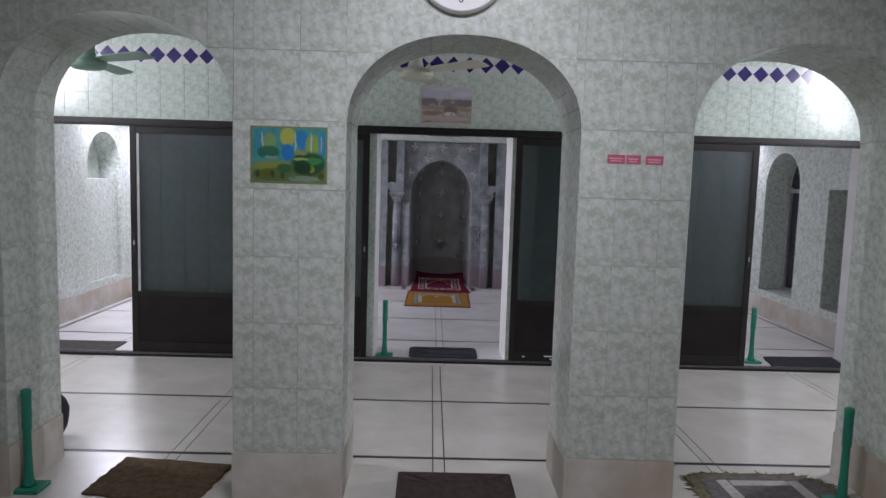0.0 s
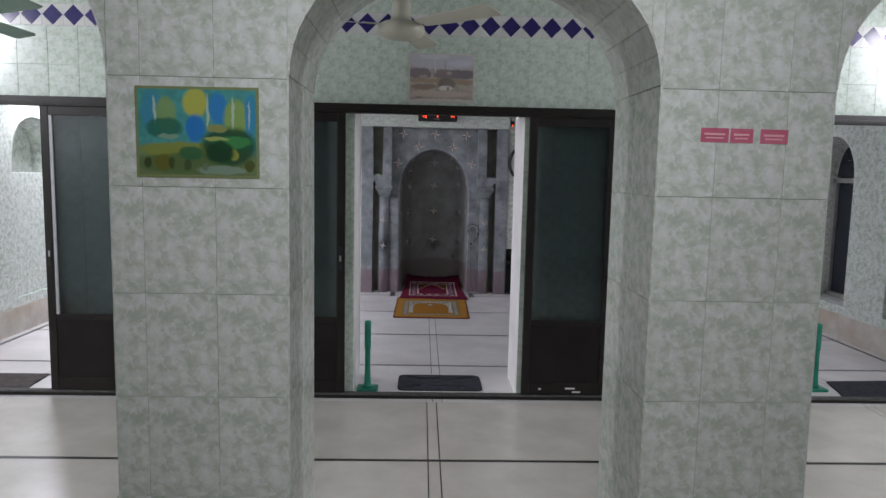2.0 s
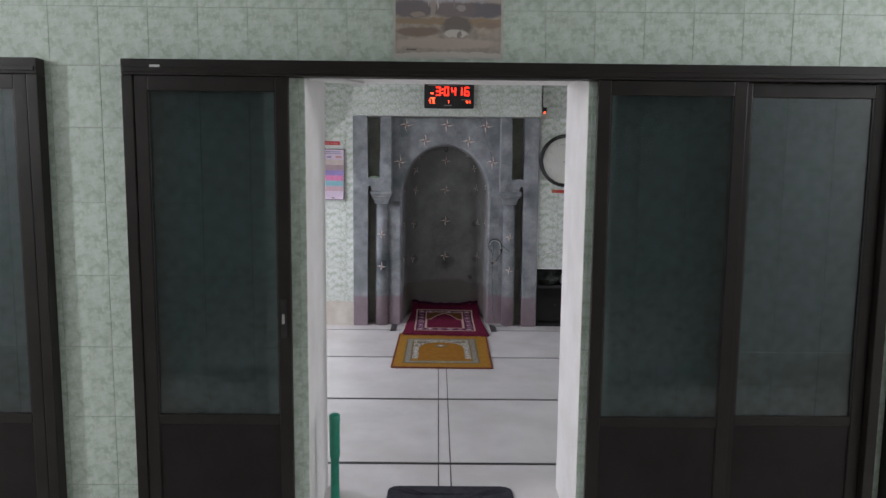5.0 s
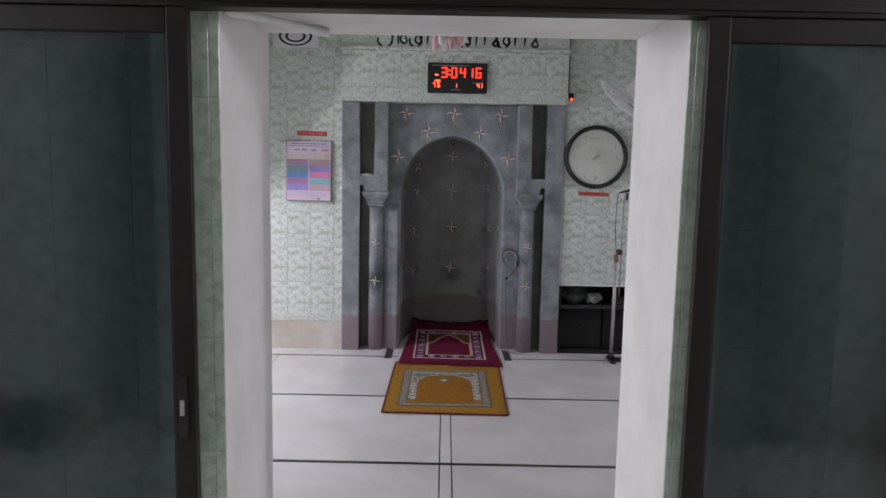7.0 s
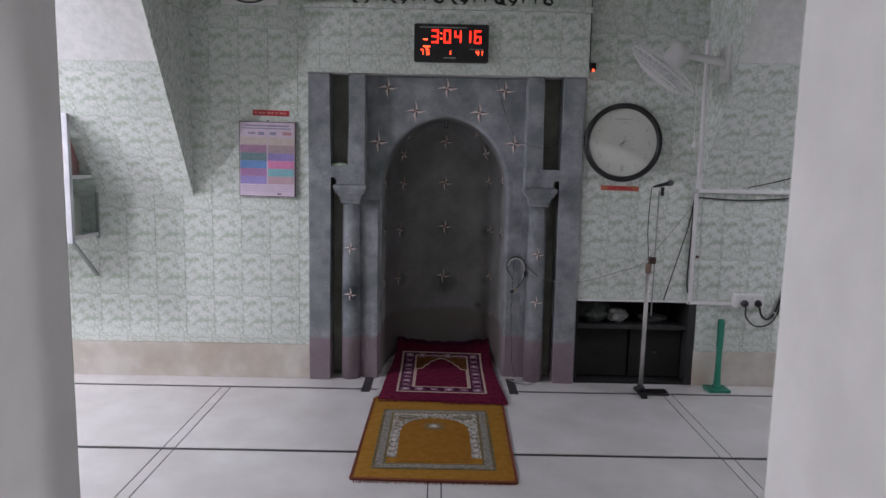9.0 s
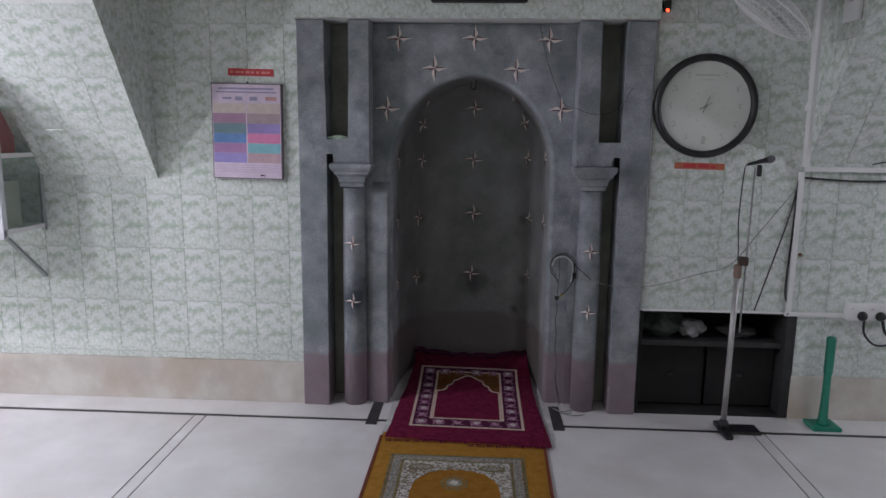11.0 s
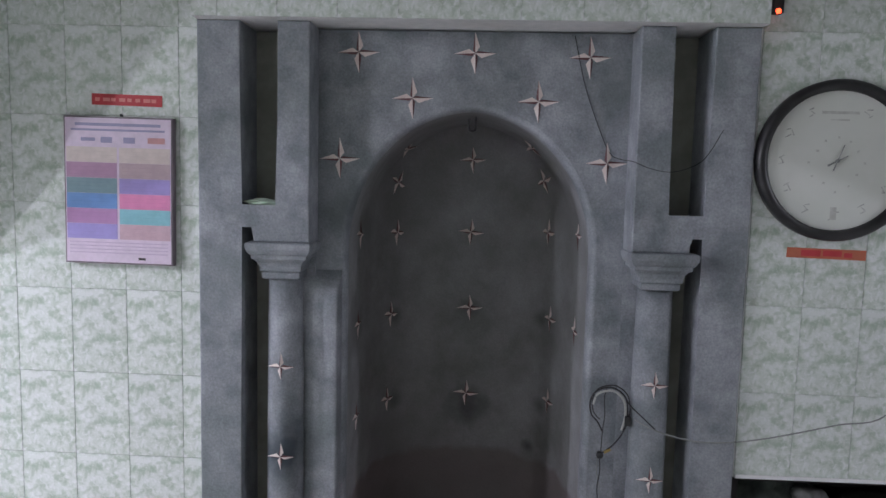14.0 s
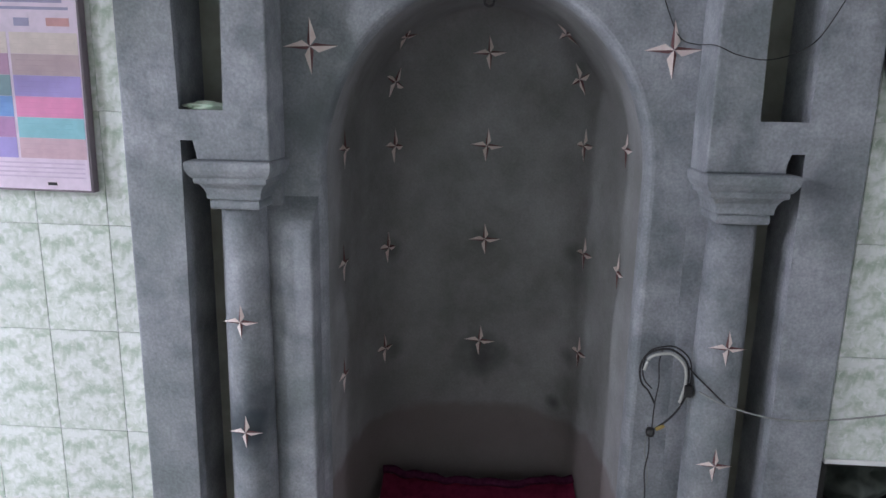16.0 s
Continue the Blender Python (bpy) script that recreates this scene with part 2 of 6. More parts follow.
MAT_N = mat("dark_blue_grey_carpet", (0.035, 0.037, 0.047), 0.95, second=(0.055, 0.057, 0.068), scale=25, bump=0.8, bump_scale=200, spec=0.1)
MAT_C = mat("grey_brown_carpet", (0.07, 0.066, 0.064), 0.95, second=(0.11, 0.10, 0.096), scale=25, bump=0.9, bump_scale=200, spec=0.1)
MAT_K = mat("khaki_carpet", (0.12, 0.11, 0.06), 0.95, second=(0.2, 0.18, 0.12), scale=30, bump=0.9, bump_scale=200, spec=0.1)
MAT_W = mat("worn_white_pattern", (0.42, 0.40, 0.38), 0.95, second=(0.55, 0.53, 0.5), scale=30, bump=0.8, bump_scale=200, spec=0.1)
MAT_GR = mat("grey_carpet", (0.13, 0.12, 0.12), 0.95, second=(0.2, 0.19, 0.19), scale=30, bump=0.8, bump_scale=200, spec=0.1)
FAN = mat("ivory_enamel", (0.60, 0.60, 0.50), 0.35, second=(0.66, 0.66, 0.56), scale=6)
FAN_G = mat("green_grey_enamel", (0.17, 0.30, 0.225), 0.4, second=(0.22, 0.35, 0.27), scale=6)
CLOTH = mat("pale_green_cloth", (0.45, 0.62, 0.45), 0.9, second=(0.62, 0.72, 0.6), scale=40)
SHEET = mat("white_cloth", (0.42, 0.42, 0.41), 0.9, second=(0.60, 0.60, 0.59), scale=12, bump=0.3)
DARKCLOTH = mat("dark_green_cloth", (0.02, 0.03, 0.025), 0.9, second=(0.06, 0.07, 0.06), scale=12, bump=0.3)
# near-black for the back, sides, roof and doors of the cupboard recess
NEAR_BLACK = mat("dark_recess", (0.007, 0.006, 0.006), 0.85, second=(0.014, 0.013, 0.012), scale=6)
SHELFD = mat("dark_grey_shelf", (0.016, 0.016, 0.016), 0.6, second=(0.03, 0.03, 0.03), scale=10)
INK = mat("black_ink", (0.01, 0.01, 0.01), 0.5)
SLOT = mat("olive_slot_plaster", (0.20, 0.205, 0.17), 0.8, second=(0.30, 0.31, 0.26), scale=7)
CHROMED = mat("dull_track_metal", (0.12, 0.12, 0.12), 0.45, metal=0.5, second=(0.2, 0.2, 0.2), scale=20)
CLOCKINK = mat("faded_clock_print", (0.30, 0.30, 0.28), 0.6, second=(0.58, 0.59, 0.55), scale=45)
PALEINK = mat("pale_clock_print", (0.46, 0.46, 0.42), 0.6, second=(0.60, 0.61, 0.56), scale=40)
STRIP = mat("pale_worn_strip", (0.40, 0.41, 0.43), 0.5, second=(0.5, 0.51, 0.53), scale=20)
FADED = mat("faded_grey_print", (0.22, 0.23, 0.22), 0.6, second=(0.32, 0.33, 0.31), scale=20)
GREYCLOTH = mat("greyish_white_cloth", (0.16, 0.16, 0.155), 0.9, second=(0.36, 0.36, 0.35), scale=16, bump=0.3)
SOOTY = mat("dark_folded_cloth", (0.04, 0.042, 0.04), 0.9, second=(0.07, 0.07, 0.068), scale=14, bump=0.3)
ALUW = mat("white_painted_metal", (0.55, 0.57, 0.60), 0.35, second=(0.66, 0.67, 0.70), scale=8)
PINKP = mat("pink_plastic", (0.75, 0.36, 0.42), 0.3, second=(0.82, 0.52, 0.56), scale=12, transmit=0.3)
BLACKC = mat("black_cloth", (0.012, 0.012, 0.015), 0.85, second=(0.03, 0.03, 0.034), scale=12, bump=0.3)
YEL = mat("yellow_brass", (0.34, 0.25, 0.08), 0.45)


def flat(name, c, rough=0.5):
    return mat(name, c, rough, second=tuple(min(1, v * 1.15) for v in c), scale=30)


def print_mat(name, base, fields, warp=0.010, rough=0.3):
    """A soft-edged colour print: fields of (u, v, half width, half height, colour) over a ground colour, with smeared outlines."""
    m = mat(name, tuple(0.8 * v for v in base), rough, second=tuple(1.15 * v for v in base), scale=30, detail=6)
    n, l = m.node_tree.nodes, m.node_tree.links
    p = n["Principled BSDF"]
    src = p.inputs["Base Color"].links[0].from_socket
    tc, nz, off, add = [n.new("ShaderNode" + k) for k in ("TexCoord", "TexNoise", "VectorMath", "VectorMath")]
    nz.inputs["Scale"].default_value, nz.inputs["Detail"].default_value = 34.0, 4.0
    l.new(tc.outputs["Object"], nz.inputs["Vector"])
    off.operation, add.operation = "SUBTRACT", "MULTIPLY_ADD"
    l.new(nz.outputs["Color"], off.inputs[0])
    off.inputs[1].default_value = (0.5, 0.5, 0.5)
    l.new(off.outputs[0], add.inputs[0])
    add.inputs[1].default_value = (warp * 3, warp * 3, 0)
    l.new(tc.outputs["Object"], add.inputs[2])
    for u, v, ru, rv, c in fields:
        sub, mul, ln, mr, mx = [n.new("ShaderNode" + k) for k in ("VectorMath", "VectorMath", "VectorMath", "MapRange", "MixRGB")]
        sub.operation, mul.operation, ln.operation = "SUBTRACT", "MULTIPLY", "LENGTH"
        l.new(add.outputs[0], sub.inputs[0])
        sub.inputs[1].default_value = (u, v, 0)
        l.new(sub.outputs[0], mul.inputs[0])
        mul.inputs[1].default_value = (1 / ru, 1 / rv, 0)
        l.new(mul.outputs[0], ln.inputs[0])
        l.new(ln.outputs["Value"], mr.inputs["Value"])
        mr.inputs["From Min"].default_value, mr.inputs["From Max"].default_value = 0.86, 1.14
        mr.inputs["To Min"].default_value, mr.inputs["To Max"].default_value = 0.92, 0.0
        l.new(mr.outputs[0], mx.inputs["Fac"])
        l.new(src, mx.inputs["Color1"])
        mx.inputs["Color2"].default_value = (*c, 1)
        src = mx.outputs["Color"]
    l.new(src, p.inputs["Base Color"])
    return m


# ---------------------------------------------------------------- builders


def bm_box(bm, x0, x1, y0, y1, z0, z1, bevel=0.0):
    vs = [bm.verts.new((x, y, z)) for x in (x0, x1) for y in (y0, y1) for z in (z0, z1)]
    fs = [bm.faces.new([vs[i] for i in q]) for q in ((0, 1, 3, 2), (4, 6, 7, 5), (0, 4, 5, 1), (2, 3, 7, 6), (0, 2, 6, 4), (1, 5, 7, 3))]
    if bevel:
        es = {e for f in fs for e in f.edges}
        bmesh.ops.bevel(bm, geom=list(es), offset=bevel, segments=2, affect="EDGES", profile=0.6)
    return bm


def box(x0, x1, y0, y1, z0, z1, bevel=0.0):
    return bm_box(bmesh.new(), x0, x1, y0, y1, z0, z1, bevel)


def mesh_of(name, bm, material, smooth=False):
    bmesh.ops.recalc_face_normals(bm, faces=bm.faces)
    me = bpy.data.meshes.new(name)
    bm.to_mesh(me)
    bm.free()
    for m in material if isinstance(material, (list, tuple)) else [material]:
        me.materials.append(m)
    if smooth:
        me.polygons.foreach_set("use_smooth", [True] * len(me.polygons))
    return me


def part(name, bm, material, parent, label="", smooth=False, at=None):
    ob = new(name, mesh_of(name, bm, material, smooth))
    ob.parent = parent
    if at is not None:
        ob.matrix_basis = at
    if label:
        tagged(ob, label)
    return ob


def thing(name, label, category, group="", kind="", at=None):
    ob = new(name)
    ob.empty_display_size = 0.1
    if at is not None:
        ob.matrix_basis = at
    return tagged(ob, label, category, group, kind)


def solid(name, bm, material, label, category, group="", kind="", smooth=False, at=None):
    ob = new(name, mesh_of(name, bm, material, smooth))
    if at is not None:
        ob.matrix_basis = at
    return tagged(ob, label, category, group, kind)


def bm_lathe(bm, profile, seg=24, x=0, y=0, z=0):
    rings = []
    for r, h in profile:
        rings.append([bm.verts.new((x + r * math.cos(2 * math.pi * i / seg), y + r * math.sin(2 * math.pi * i / seg), z + h)) for i in range(seg)])
    for a, b in zip(rings, rings[1:]):
        for i in range(seg):
            bm.faces.new((a[i], a[(i + 1) % seg], b[(i + 1) % seg], b[i]))
    bm.faces.new(rings[0][::-1])
    bm.faces.new(rings[-1])
    return bm


def lathe(profile, seg=24, x=0, y=0, z=0):
    return bm_lathe(bmesh.new(), profile, seg, x, y, z)


def bm_prism(bm, outline, m, depth):
    """A flat outline in the plane of m (its x and y), made depth thick along m's z."""
    a = [bm.verts.new(m @ Vector((u, v, 0))) for u, v in outline]
    b = [bm.verts.new(m @ Vector((u, v, depth))) for u, v in outline]
    bm.faces.new(b)
    bm.faces.new(a[::-1])
    for i in range(len(a)):
        j = (i + 1) % len(a)
        bm.faces.new((a[i], a[j], b[j], b[i]))
    return bm


def prism(outline, m, depth):
    return bm_prism(bmesh.new(), outline, m, depth)


def wire(name, points, radius, material, parent=None, label="", category="", kind=""):
    """A round cable through the points, as a mesh."""
    pts = [Vector(p) for p in points]
    smooth = []
    for i in range(len(pts) - 1):
        p0, p1, p2, p3 = pts[max(i - 1, 0)], pts[i], pts[i + 1], pts[min(i + 2, len(pts) - 1)]
        for k in range(6):
            t = k / 6
            smooth.append(0.5 * ((2 * p1) + (p2 - p0) * t + (2 * p0 - 5 * p1 + 4 * p2 - p3) * t * t + (3 * p1 - p0 - 3 * p2 + p3) * t ** 3))
    smooth.append(pts[-1])
    bm = bmesh.new()
    rings = []
    for i, p in enumerate(smooth):
        d = (smooth[min(i + 1, len(smooth) - 1)] - smooth[max(i - 1, 0)]).normalized()
        s = d.cross(Vector((0, 0, 1)) if abs(d.z) < 0.9 else Vector((1, 0, 0))).normalized()
        u = d.cross(s)
        rings.append([bm.verts.new(p + radius * (math.cos(a) * s + math.sin(a) * u)) for a in (i * math.pi / 3 for i in range(6))])
    for a, b in zip(rings, rings[1:]):
        for i in range(6):
            bm.faces.new((a[i], a[(i + 1) % 6], b[(i + 1) % 6], b[i]))
    bm.faces.new(rings[0])
    bm.faces.new(rings[-1][::-1])
    if parent:
        return part(name, bm, material, parent, label, True)
    return solid(name, bm, material, label, category, kind=kind, smooth=True)


def facing(direction, x, y, z):
    """Local x runs along a wall, y up and z out of it."""
    cols = {"-y": ((1, 0, 0), (0, 0, 1), (0, -1, 0)), "+y": ((-1, 0, 0), (0, 0, 1), (0, 1, 0)),
            "+x": ((0, 1, 0), (0, 0, 1), (1, 0, 0)), "-x": ((0, -1, 0), (0, 0, 1), (-1, 0, 0))}[direction]
    m = Matrix([(*r,) for r in zip(*cols)]).to_4x4()
    return Matrix.Translation((x, y, z)) @ m


TILE_T = 0.004
tile_meshes = {}


def tile_mesh(w, h, material):
    key = (round(w, 3), round(h, 3), material.name)
    if key not in tile_meshes:
        bm = bmesh.new()
        g, c = 0.0005, 0.0012
        o = [(g, g), (w - g, g), (w - g, h - g), (g, h - g)]
        i = [(g + c, g + c), (w - g - c, g + c), (w - g - c, h - g - c), (g + c, h - g - c)]
        a = [bm.verts.new((u, v, -0.001)) for u, v in o]
        b = [bm.verts.new((u, v, TILE_T - 0.0012)) for u, v in o]
        d = [bm.verts.new((u, v, TILE_T)) for u, v in i]
        for k in range(4):
            j = (k + 1) % 4
            bm.faces.new((a[k], a[j], b[j], b[k]))
            bm.faces.new((b[k], b[j], d[j], d[k]))
        bm.faces.new(d)
        tile_meshes[key] = mesh_of("tile", bm, material)
    return tile_meshes[key]


def cuts(lo, hi, step, start):
    k = math.ceil((lo - start) / step + 1e-6)
    out = [lo]
    while start + k * step < hi - 1e-6:
        if start + k * step - out[-1] > 0.012:
            out.append(start + k * step)
        k += 1
    if hi - out[-1] < 0.012 and len(out) > 1:
        out.pop()
    return out + [hi]


tile_jobs = []


def tiles(parent, m, u0, u1, v0, v1, w, h, us=0.0, vs=0.0, material=None, low=None, joined=False):
    """Tiles over a rectangle of a wall; low(u) gives the curve that they are cut along from below. Laid at the end of the file."""
    tile_jobs.append((parent, m, u0, u1, v0, v1, w, h, us, vs, material or TILE, low, joined))


def lay_tiles():
    stuff = {}
    for parent, m, u0, u1, v0, v1, w, h, us, vs, material, low, joined in tile_jobs:
        cu, cv = cuts(u0, u1, w, us), cuts(v0, v1, h, vs)
        for ua, ub in zip(cu, cu[1:]):
            for va, vb in zip(cv, cv[1:]):
                if low:
                    steps = [ua + (ub - ua) * (0.5 - 0.5 * math.cos(math.pi * i / 24)) for i in range(25)]
                    base = [max(va, low(u)) for u in steps]
                    if min(base) > vb - 0.004:
                        continue
                    curved = max(base) > va + 1e-4
                else:
                    curved = False
                if curved:
                    g = 0.0006
                    out = [(min(max(u, ua + g), ub - g), min(b, vb - g - 0.0005)) for u, b in zip(steps, base)] + [(ub - g, vb - g), (ua + g, vb - g)]
                    if joined:
                        bm_prism(stuff.setdefault((parent, material.name), (bmesh.new(), material))[0], out, m, TILE_T)
                        continue
                    bm = prism([(u - ua, v - va) for u, v in out], Matrix(), TILE_T)
                    ob = new("tile", mesh_of("tile", bm, material))
                elif joined:
                    bm = stuff.setdefault((parent, material.name), (bmesh.new(), material))[0]
                    g = 0.0007
                    bm_prism(bm, [(ua + g, va + g), (ub - g, va + g), (ub - g, vb - g), (ua + g, vb - g)], m, TILE_T)
                    continue
                else:
                    ob = new("tile", tile_mesh(ub - ua, vb - va, material))
                ob.parent = parent
                ob.matrix_basis = m @ Matrix.Translation((ua, va, 0))
    for (parent, _), (bm, material) in stuff.items():
        ob = part("tiling", bm, material, parent)
        tagged(ob, "small green marbled wall tiles", kind="stuff")


# ---------------------------------------------------------------- plan
CEIL = 3.05
F0, F1 = 3.10, 3.57            # arcade wall
D0, D1 = 5.80, 6.28            # wall with the sliding doors
Q = 9.975                      # prayer wall
XL, XR = -3.64, 4.31           # prayer room
HL, HR = -3.94, 4.39           # hall
VY = -2.6                      # veranda's far end
ARCHES = [(-1.345, 0.54, 1.87, 0.44), (0.262, 0.55, 1.85, 0.41), (1.88, 0.545, 1.85, 0.42)]
DADO = 0.25
TW, TH = 0.212, 0.318          # arcade tiles
PW, PH = 0.2, 0.305            # other tiles


def arch_z(u, a):
    c, half, spring, rise = a
    k = (u - c) / half
    return spring + rise * math.sqrt(max(0.0, 1 - abs(k) ** 2.2)) if abs(k) < 1 else 0.0


# floor: black base that shows in the joints, and panels on it
floor = solid("floor", box(HL - 0.4, HR + 0.4, VY - 0.3, 11.2, -0.2, -0.003), INLAY, "pale polished terrazzo floor with black inlaid lines", "floor", kind="structure")


def panels():
    rows = [(VY, -0.45), (-0.415, 0.6), (0.635, 1.62), (1.655, 2.63), (2.665, 3.653), (3.688, 4.673), (4.708, 5.66), (5.66, 6.545),
            (6.58, 7.62), (7.655, 8.72), (8.752, 9.742), (9.776, 11.1)]
    for y0, y1 in rows:
        inner = y0 > 5.6
        xs_d = [-2.70, -1.20, 0.24, 1.82, 3.3] if inner else [-2.76, -1.29, 0.2, 1.77, 3.28]
        x, edges = HL - 0.3, []
        for c in xs_d:
            edges += [(x, c - 0.036), (c - 0.029, c + 0.029)]
            x = c + 0.036
        edges.append((x, HR + 0.3))
        if y0 > 9.7:
            edges = [(HL - 0.3, HR + 0.3)]
        for x0, x1 in edges:
            part("floor_panel", box(0, x1 - x0, 0, y1 - y0, -0.004, 0), TERRAZZO_IN if inner else TERRAZZO, floor, at=Matrix.Translation((x0, y0, 0)))


panels()
# short black returns of the border line beside the niche
for x0 in (-0.275, 0.735):
    part("inlay_return", box(x0, x0 + 0.06, 9.70, 10.02, -0.003, 0.003), INLAY, floor)

solid("ceiling", box(HL - 0.4, HR + 0.4, VY - 0.3, 11.2, CEIL, CEIL + 0.15), CEILING, "flat ceiling out of view, darkened to cut bounced light", "ceiling", kind="structure")

# arcade wall
bm = bmesh.new()
xs = [HL - 0.4]
for c, half, spring, rise in ARCHES:
    xs += [c - half, c + half]
xs.append(HR + 0.4)
for i in range(0, len(xs), 2):
    bm_box(bm, xs[i], xs[i + 1], F0, F1, -0.01, CEIL)
for a in ARCHES:
    c, half, spring, rise = a
    n = 28
    us = [c - half * math.cos(math.pi * i / n) for i in range(n + 1)]
    for ua, ub in zip(us, us[1:]):
        za, zb = max(arch_z(ua, a), spring), max(arch_z(ub, a), spring)
        va = [bm.verts.new(p) for p in ((ua, F0, za), (ub, F0, zb), (ub, F0, CEIL), (ua, F0, CEIL))]
        vb = [bm.verts.new(p) for p in ((ua, F1, za), (ub, F1, zb), (ub, F1, CEIL), (ua, F1, CEIL))]
        bm.faces.new(va)
        bm.faces.new(vb[::-1])
        bm.faces.new((va[0], vb[0], vb[1], va[1]))
bmesh.ops.remove_doubles(bm, verts=bm.verts, dist=0.0005)
wall_arcade = solid("wall_arcade", bm, GROUT, "arcade wall of three round arches clad in grey-green tiles", "wall", kind="structure")
mf = facing("-y", 0, F0, 0)
mb = facing("+y", 0, F1, 0)
US, VS = -0.288, DADO
segments = [(xs[0] + 0.3, xs[1]), (xs[2], xs[3]), (xs[4], xs[5]), (xs[6], xs[7] - 0.3)]
for x0, x1 in segments:
    tiles(wall_arcade, mf, x0, x1, DADO, CEIL, TW, TH, US, VS, TILE_GREY)
    part("plaster_dado", box(x0, x1, F0 - 0.009, F0 + 0.001, 0, DADO - 0.002, 0.002), PLASTER, wall_arcade, "bare stained plaster band")
    part("plaster_dado", box(x0, x1, F1 - 0.001, F1 + 0.009, 0, DADO - 0.002, 0.002), PLASTER, wall_arcade, "bare stained plaster band")
for a in ARCHES:
    c, half, spring, rise = a
    tiles(wall_arcade, mf, c - half, c + half, spring - 0.02, CEIL, TW, TH, US, VS, TILE_GREY, low=lambda u, a=a: max(arch_z(u, a), a[2]))
    # jambs and the soffit of the arch
    for d, x in (("+x", c - half), ("-x", c + half)):
        m = facing(d, x, 0, 0)
        u0, u1 = (F0, F1) if d == "+x" else (-F1, -F0)
        tiles(wall_arcade, m, u0 - 0.004, u1 + 0.004, DADO, spring, 0.24, TH, u0, VS, TILE_GREY)
        part("plaster_dado", box(x - 0.001 if d == "+x" else x - 0.009, x + 0.009 if d == "+x" else x + 0.001, F0 - 0.009, F1 + 0.009, 0, DADO - 0.002, 0.002), PLASTER, wall_arcade, "bare stained plaster band")
    n = 15
    for i in range(n):
        t0, t1 = math.pi * i / n + 0.002, math.pi * (i + 1) / n - 0.002
        for y0, y1 in ((F0 - 0.004, F0 + 0.155), (F0 + 0.1562, F0 + 0.312), (F0 + 0.3132, F1 + 0.004)):
            bm = bmesh.new()
            ring = []
            for t in (t0, (t0 + t1) / 2, t1):
                u = c - half * math.cos(t)
                z = max(arch_z(u, a), spring)
                k = Vector((c - u, 0, spring - z)).normalized() * 0.006
                ring.append([bm.verts.new(p) for p in ((u, y0, z), (u + k.x, y0, z + k.z), (u + k.x, y1, z + k.z), (u, y1, z))])
            for p, q in zip(ring, ring[1:]):
                for j in range(4):
                    bm.faces.new((p[j], p[(j + 1) % 4], q[(j + 1) % 4], q[j]))
            bm.faces.new(ring[0])
            bm.faces.new(ring[-1][::-1])
            part("soffit_tile", bm, TILE_GREY, wall_arcade)

# wall with the sliding doors: three openings
OPEN = [(-3.50, -2.39), (-0.353, 0.803), (2.88, 4.02)]
OZ = 2.002
bm = bmesh.new()
ex = [HL - 0.4] + [v for o in OPEN for v in o] + [HR + 0.4]
for i in range(0, len(ex), 2):
    bm_box(bm, ex[i], ex[i + 1], D0, D1, -0.01, CEIL)
for x0, x1 in OPEN:
    bm_box(bm, x0, x1, D0, D1, OZ, CEIL)
wall_doors = solid("wall_doors", bm, WHITE, "tiled wall with three white plastered door openings", "wall", kind="structure")
md = facing("-y", 0, D0, 0)
for i in range(0, len(ex), 2):
    tiles(wall_doors, md, max(ex[i], HL), min(ex[i + 1], HR), 0.0, OZ, PW, PH, 0.02, 0.23, TILE_MINT)
tiles(wall_doors, md, HL, HR, OZ, 2.486, PW, PH, 0.02, 2.235, TILE_MINT)
tiles(wall_doors, md, HL, HR, 2.626, CEIL, PW, PH, 0.02, 2.626, TILE_MINT)
# frieze: navy lozenges on white tiles
x = 0.413 - 0.1375 * 31
while x < HR:
    if x > HL + 0.07:
        part("frieze_tile", box(x - 0.068, x + 0.068, D0 - 0.006, D0 + 0.001, 2.4875, 2.6245), WTILE, wall_doors)
        part("navy_lozenge", prism([(-0.0655, 0), (0, -0.0665), (0.0655, 0), (0, 0.0665)], facing("-y", x, D0 - 0.006, 2.556), 0.002), NAVY, wall_doors)
    x += 0.1375
for x0, x1 in ((HL, OPEN[0][0]), (OPEN[0][1], OPEN[1][0]), (OPEN[1][1], OPEN[2][0]), (OPEN[2][1], HR)):
    m = facing("+y", 0, D1, 0)
    tiles(wall_doors, m, -x1, -x0, DADO, CEIL, PW, PH, 0, DADO, TILE, joined=True)

# prayer wall, with the mihrab's bay and the cupboard recess left open
MX0, MX1 = -0.668, 1.212
CX0, CX1, CZ = 1.222, 2.06, 0.602
bm = bmesh.new()
bm_box(bm, XL - 0.7, MX0, Q, Q + 0.9, -0.01, CEIL)
bm_box(bm, MX0, MX1, Q + 0.02, Q + 0.9, 2.14, CEIL)
bm_box(bm, MX1, CX0, Q, Q + 0.9, -0.01, CEIL)
bm_box(bm, CX0, CX1, Q, Q + 0.9, CZ, CEIL)
bm_box(bm, CX1, XR + 0.5, Q, Q + 0.9, -0.01, CEIL)
wall_prayer = solid("wall_prayer", bm, GROUT, "prayer wall clad in pale green marbled tiles", "wall", kind="structure")
mq = facing("-y", 0, Q, 0)
tiles(wall_prayer, mq, -2.45, MX0, DADO, 2.5, PW, PH, -0.742, 0.284, TILE)
tiles(wall_prayer, mq, XL, -2.45, DADO, CEIL, PW, PH, -0.742, 0.284, TILE, joined=True)
tiles(wall_prayer, mq, -2.45, MX0, 2.5, CEIL, PW, PH, -0.742, 0.284, TILE, joined=True)
